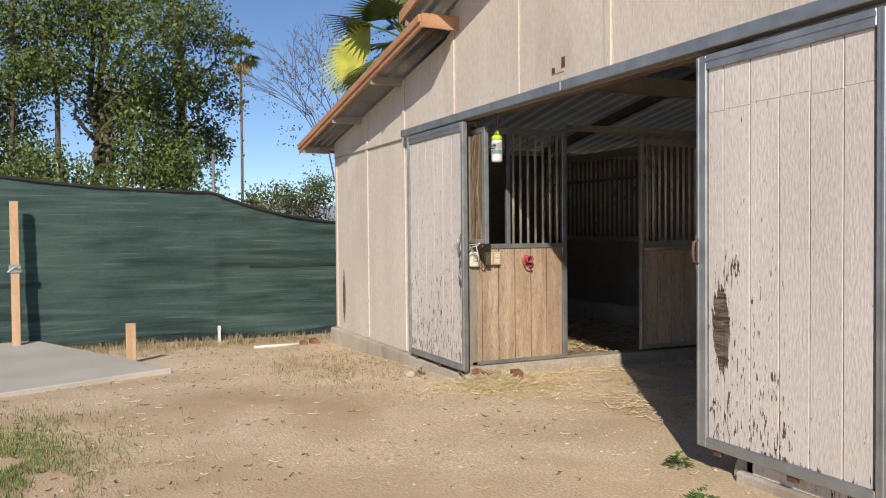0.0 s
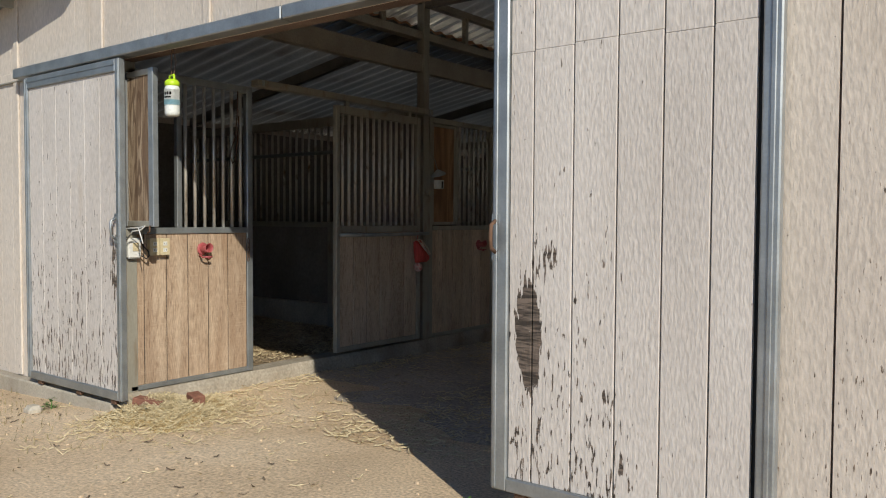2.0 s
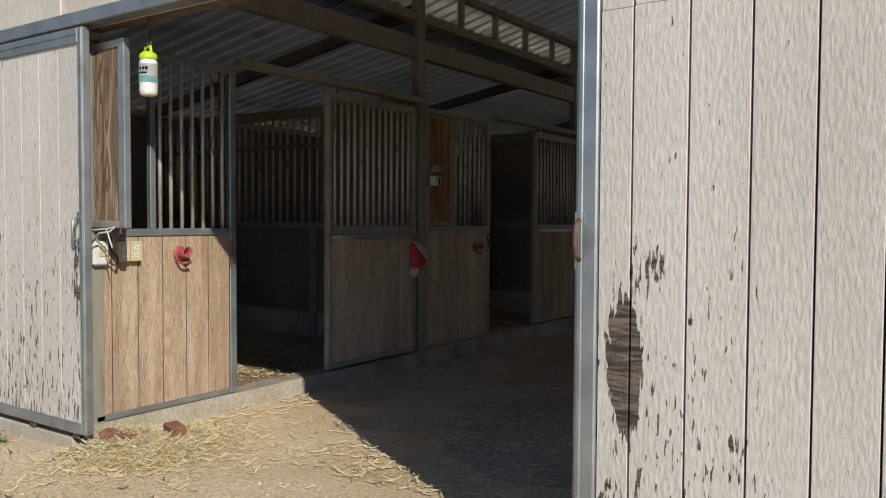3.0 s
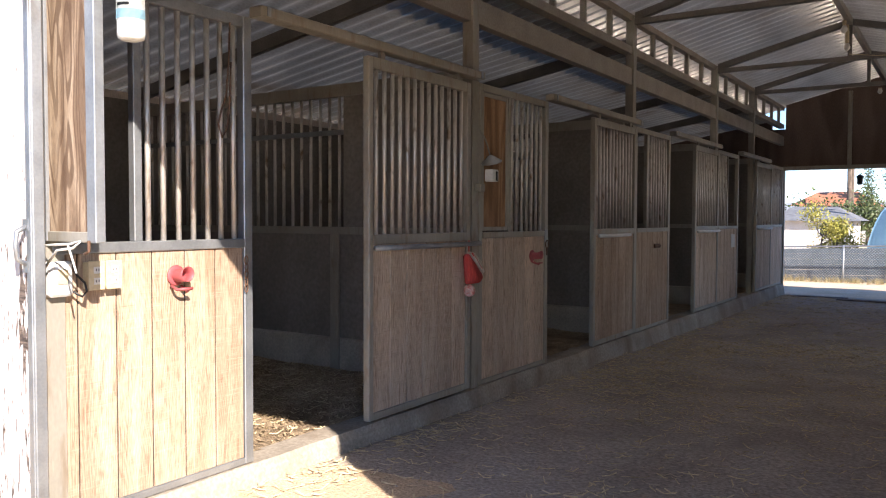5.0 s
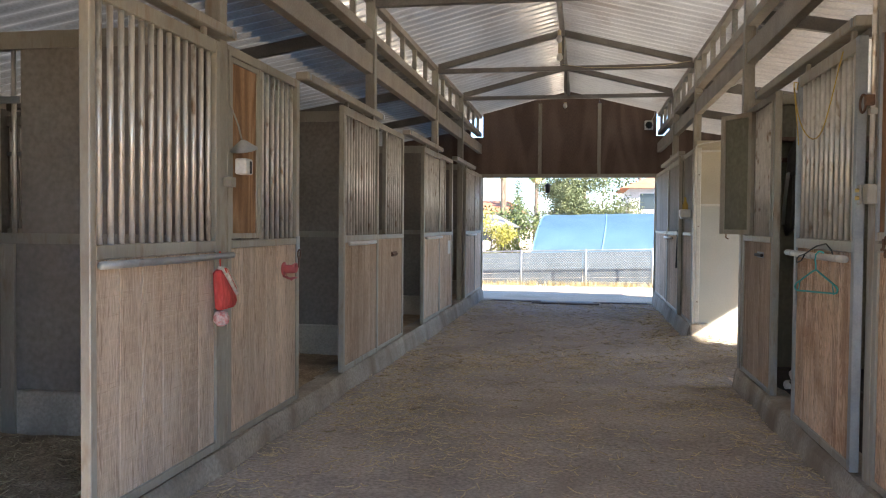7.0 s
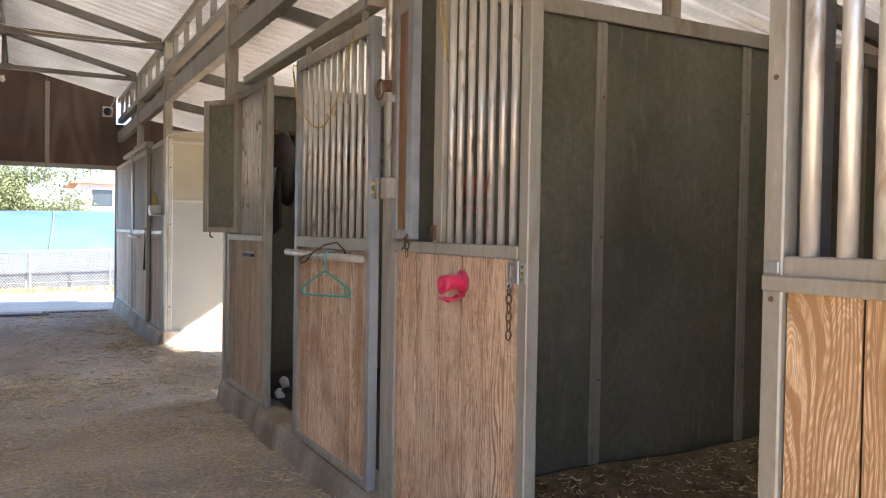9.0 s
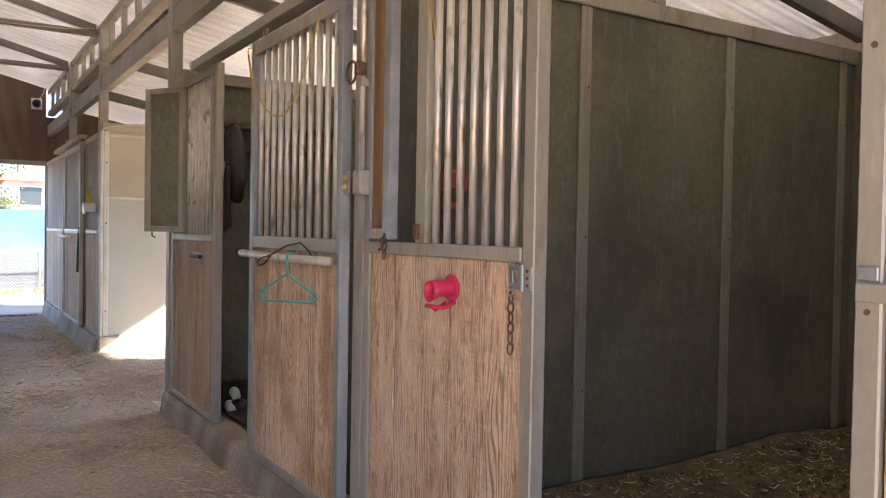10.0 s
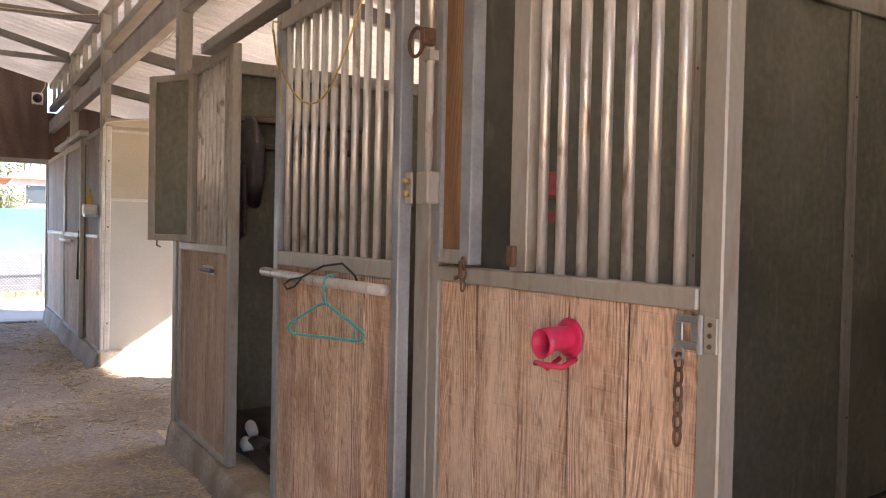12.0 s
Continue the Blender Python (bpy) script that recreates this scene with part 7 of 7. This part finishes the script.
v, f = leaf_cloud([((-3.3, 66, 1.2 + k * 0.75), (0.62 - 0.10 * k, 0.62 - 0.10 * k, 0.7)) for k in range(6)], 2600, 0.18, 99)
me = bpy.data.meshes.new("crown"); me.from_pydata((v - np.array((-3.3, 66.0, -2.0))).tolist(), [], f.tolist()); me.materials.append(LEAF_D)
cc = new("crown", me); cc.parent = cy
for x, y, h in ((2.1, 50.0, 7.2), (-4.6, 68.0, 6.5), (5.6, 52.0, 7.0)):
    up_ = thing("utility_pole", (x, y, -2.0), "wooden utility pole with a crossarm", "pole", "utility poles")
    part("pole", tube([(x, y, -2), (x, y, h)], [0.14, 0.10], sides=8), BARK, up_, smooth=True)
    part("crossarm", box(x - 0.9, x + 0.9, y - 0.06, y + 0.06, h - 0.5, h - 0.36), BARK, up_)
hg_ = thing("wind_chime", (1.28, 15.6, 1.9), "small dark bird feeder hanging behind the barn", "bird feeder")
part("body", lathe([(0.03, 0.0), (0.05, 0.02), (0.05, 0.13), (0.075, 0.15), (0.01, 0.20)], (1.28, 15.25, 1.95), sides=10), BLACKP, hg_, smooth=True)
part("wire", tube([(1.28, 15.25, 2.14), (1.28, 15.25, 3.88)], 0.004, sides=5), BLACKP, hg_)

# far hills
hl = part("backdrop", sheet(lambda x, k: (x, 1500 + 200 * k, -20 + (55 + 30 * noise.noise(Vector((x * 0.0016, 1, 0))) + 9 * noise.noise(Vector((x * 0.008, 2, 0)))) * k), steps(-2500, 2500, 120), (0, 1)), surf("hazy_hill", [(0.3, (0.26, 0.29, 0.34)), (0.7, (0.32, 0.35, 0.40))], scale=0.01, bump=0, fine_amt=0.05), None, smooth=True)
tagged(hl, "hazy far hills beyond the rooftops", "hills", kind="structure")
hl = part("backdrop", sheet(lambda y, k: (-1500 - 200 * k, y, -20 + (68 + 30 * noise.noise(Vector((y * 0.0016, 5, 0))) + 9 * noise.noise(Vector((y * 0.008, 7, 0)))) * k), steps(-2500, 2500, 120), (0, 1)), hl.data.materials[0], None, smooth=True)
tagged(hl, "hazy far hills beyond the trees", "hills", kind="structure")
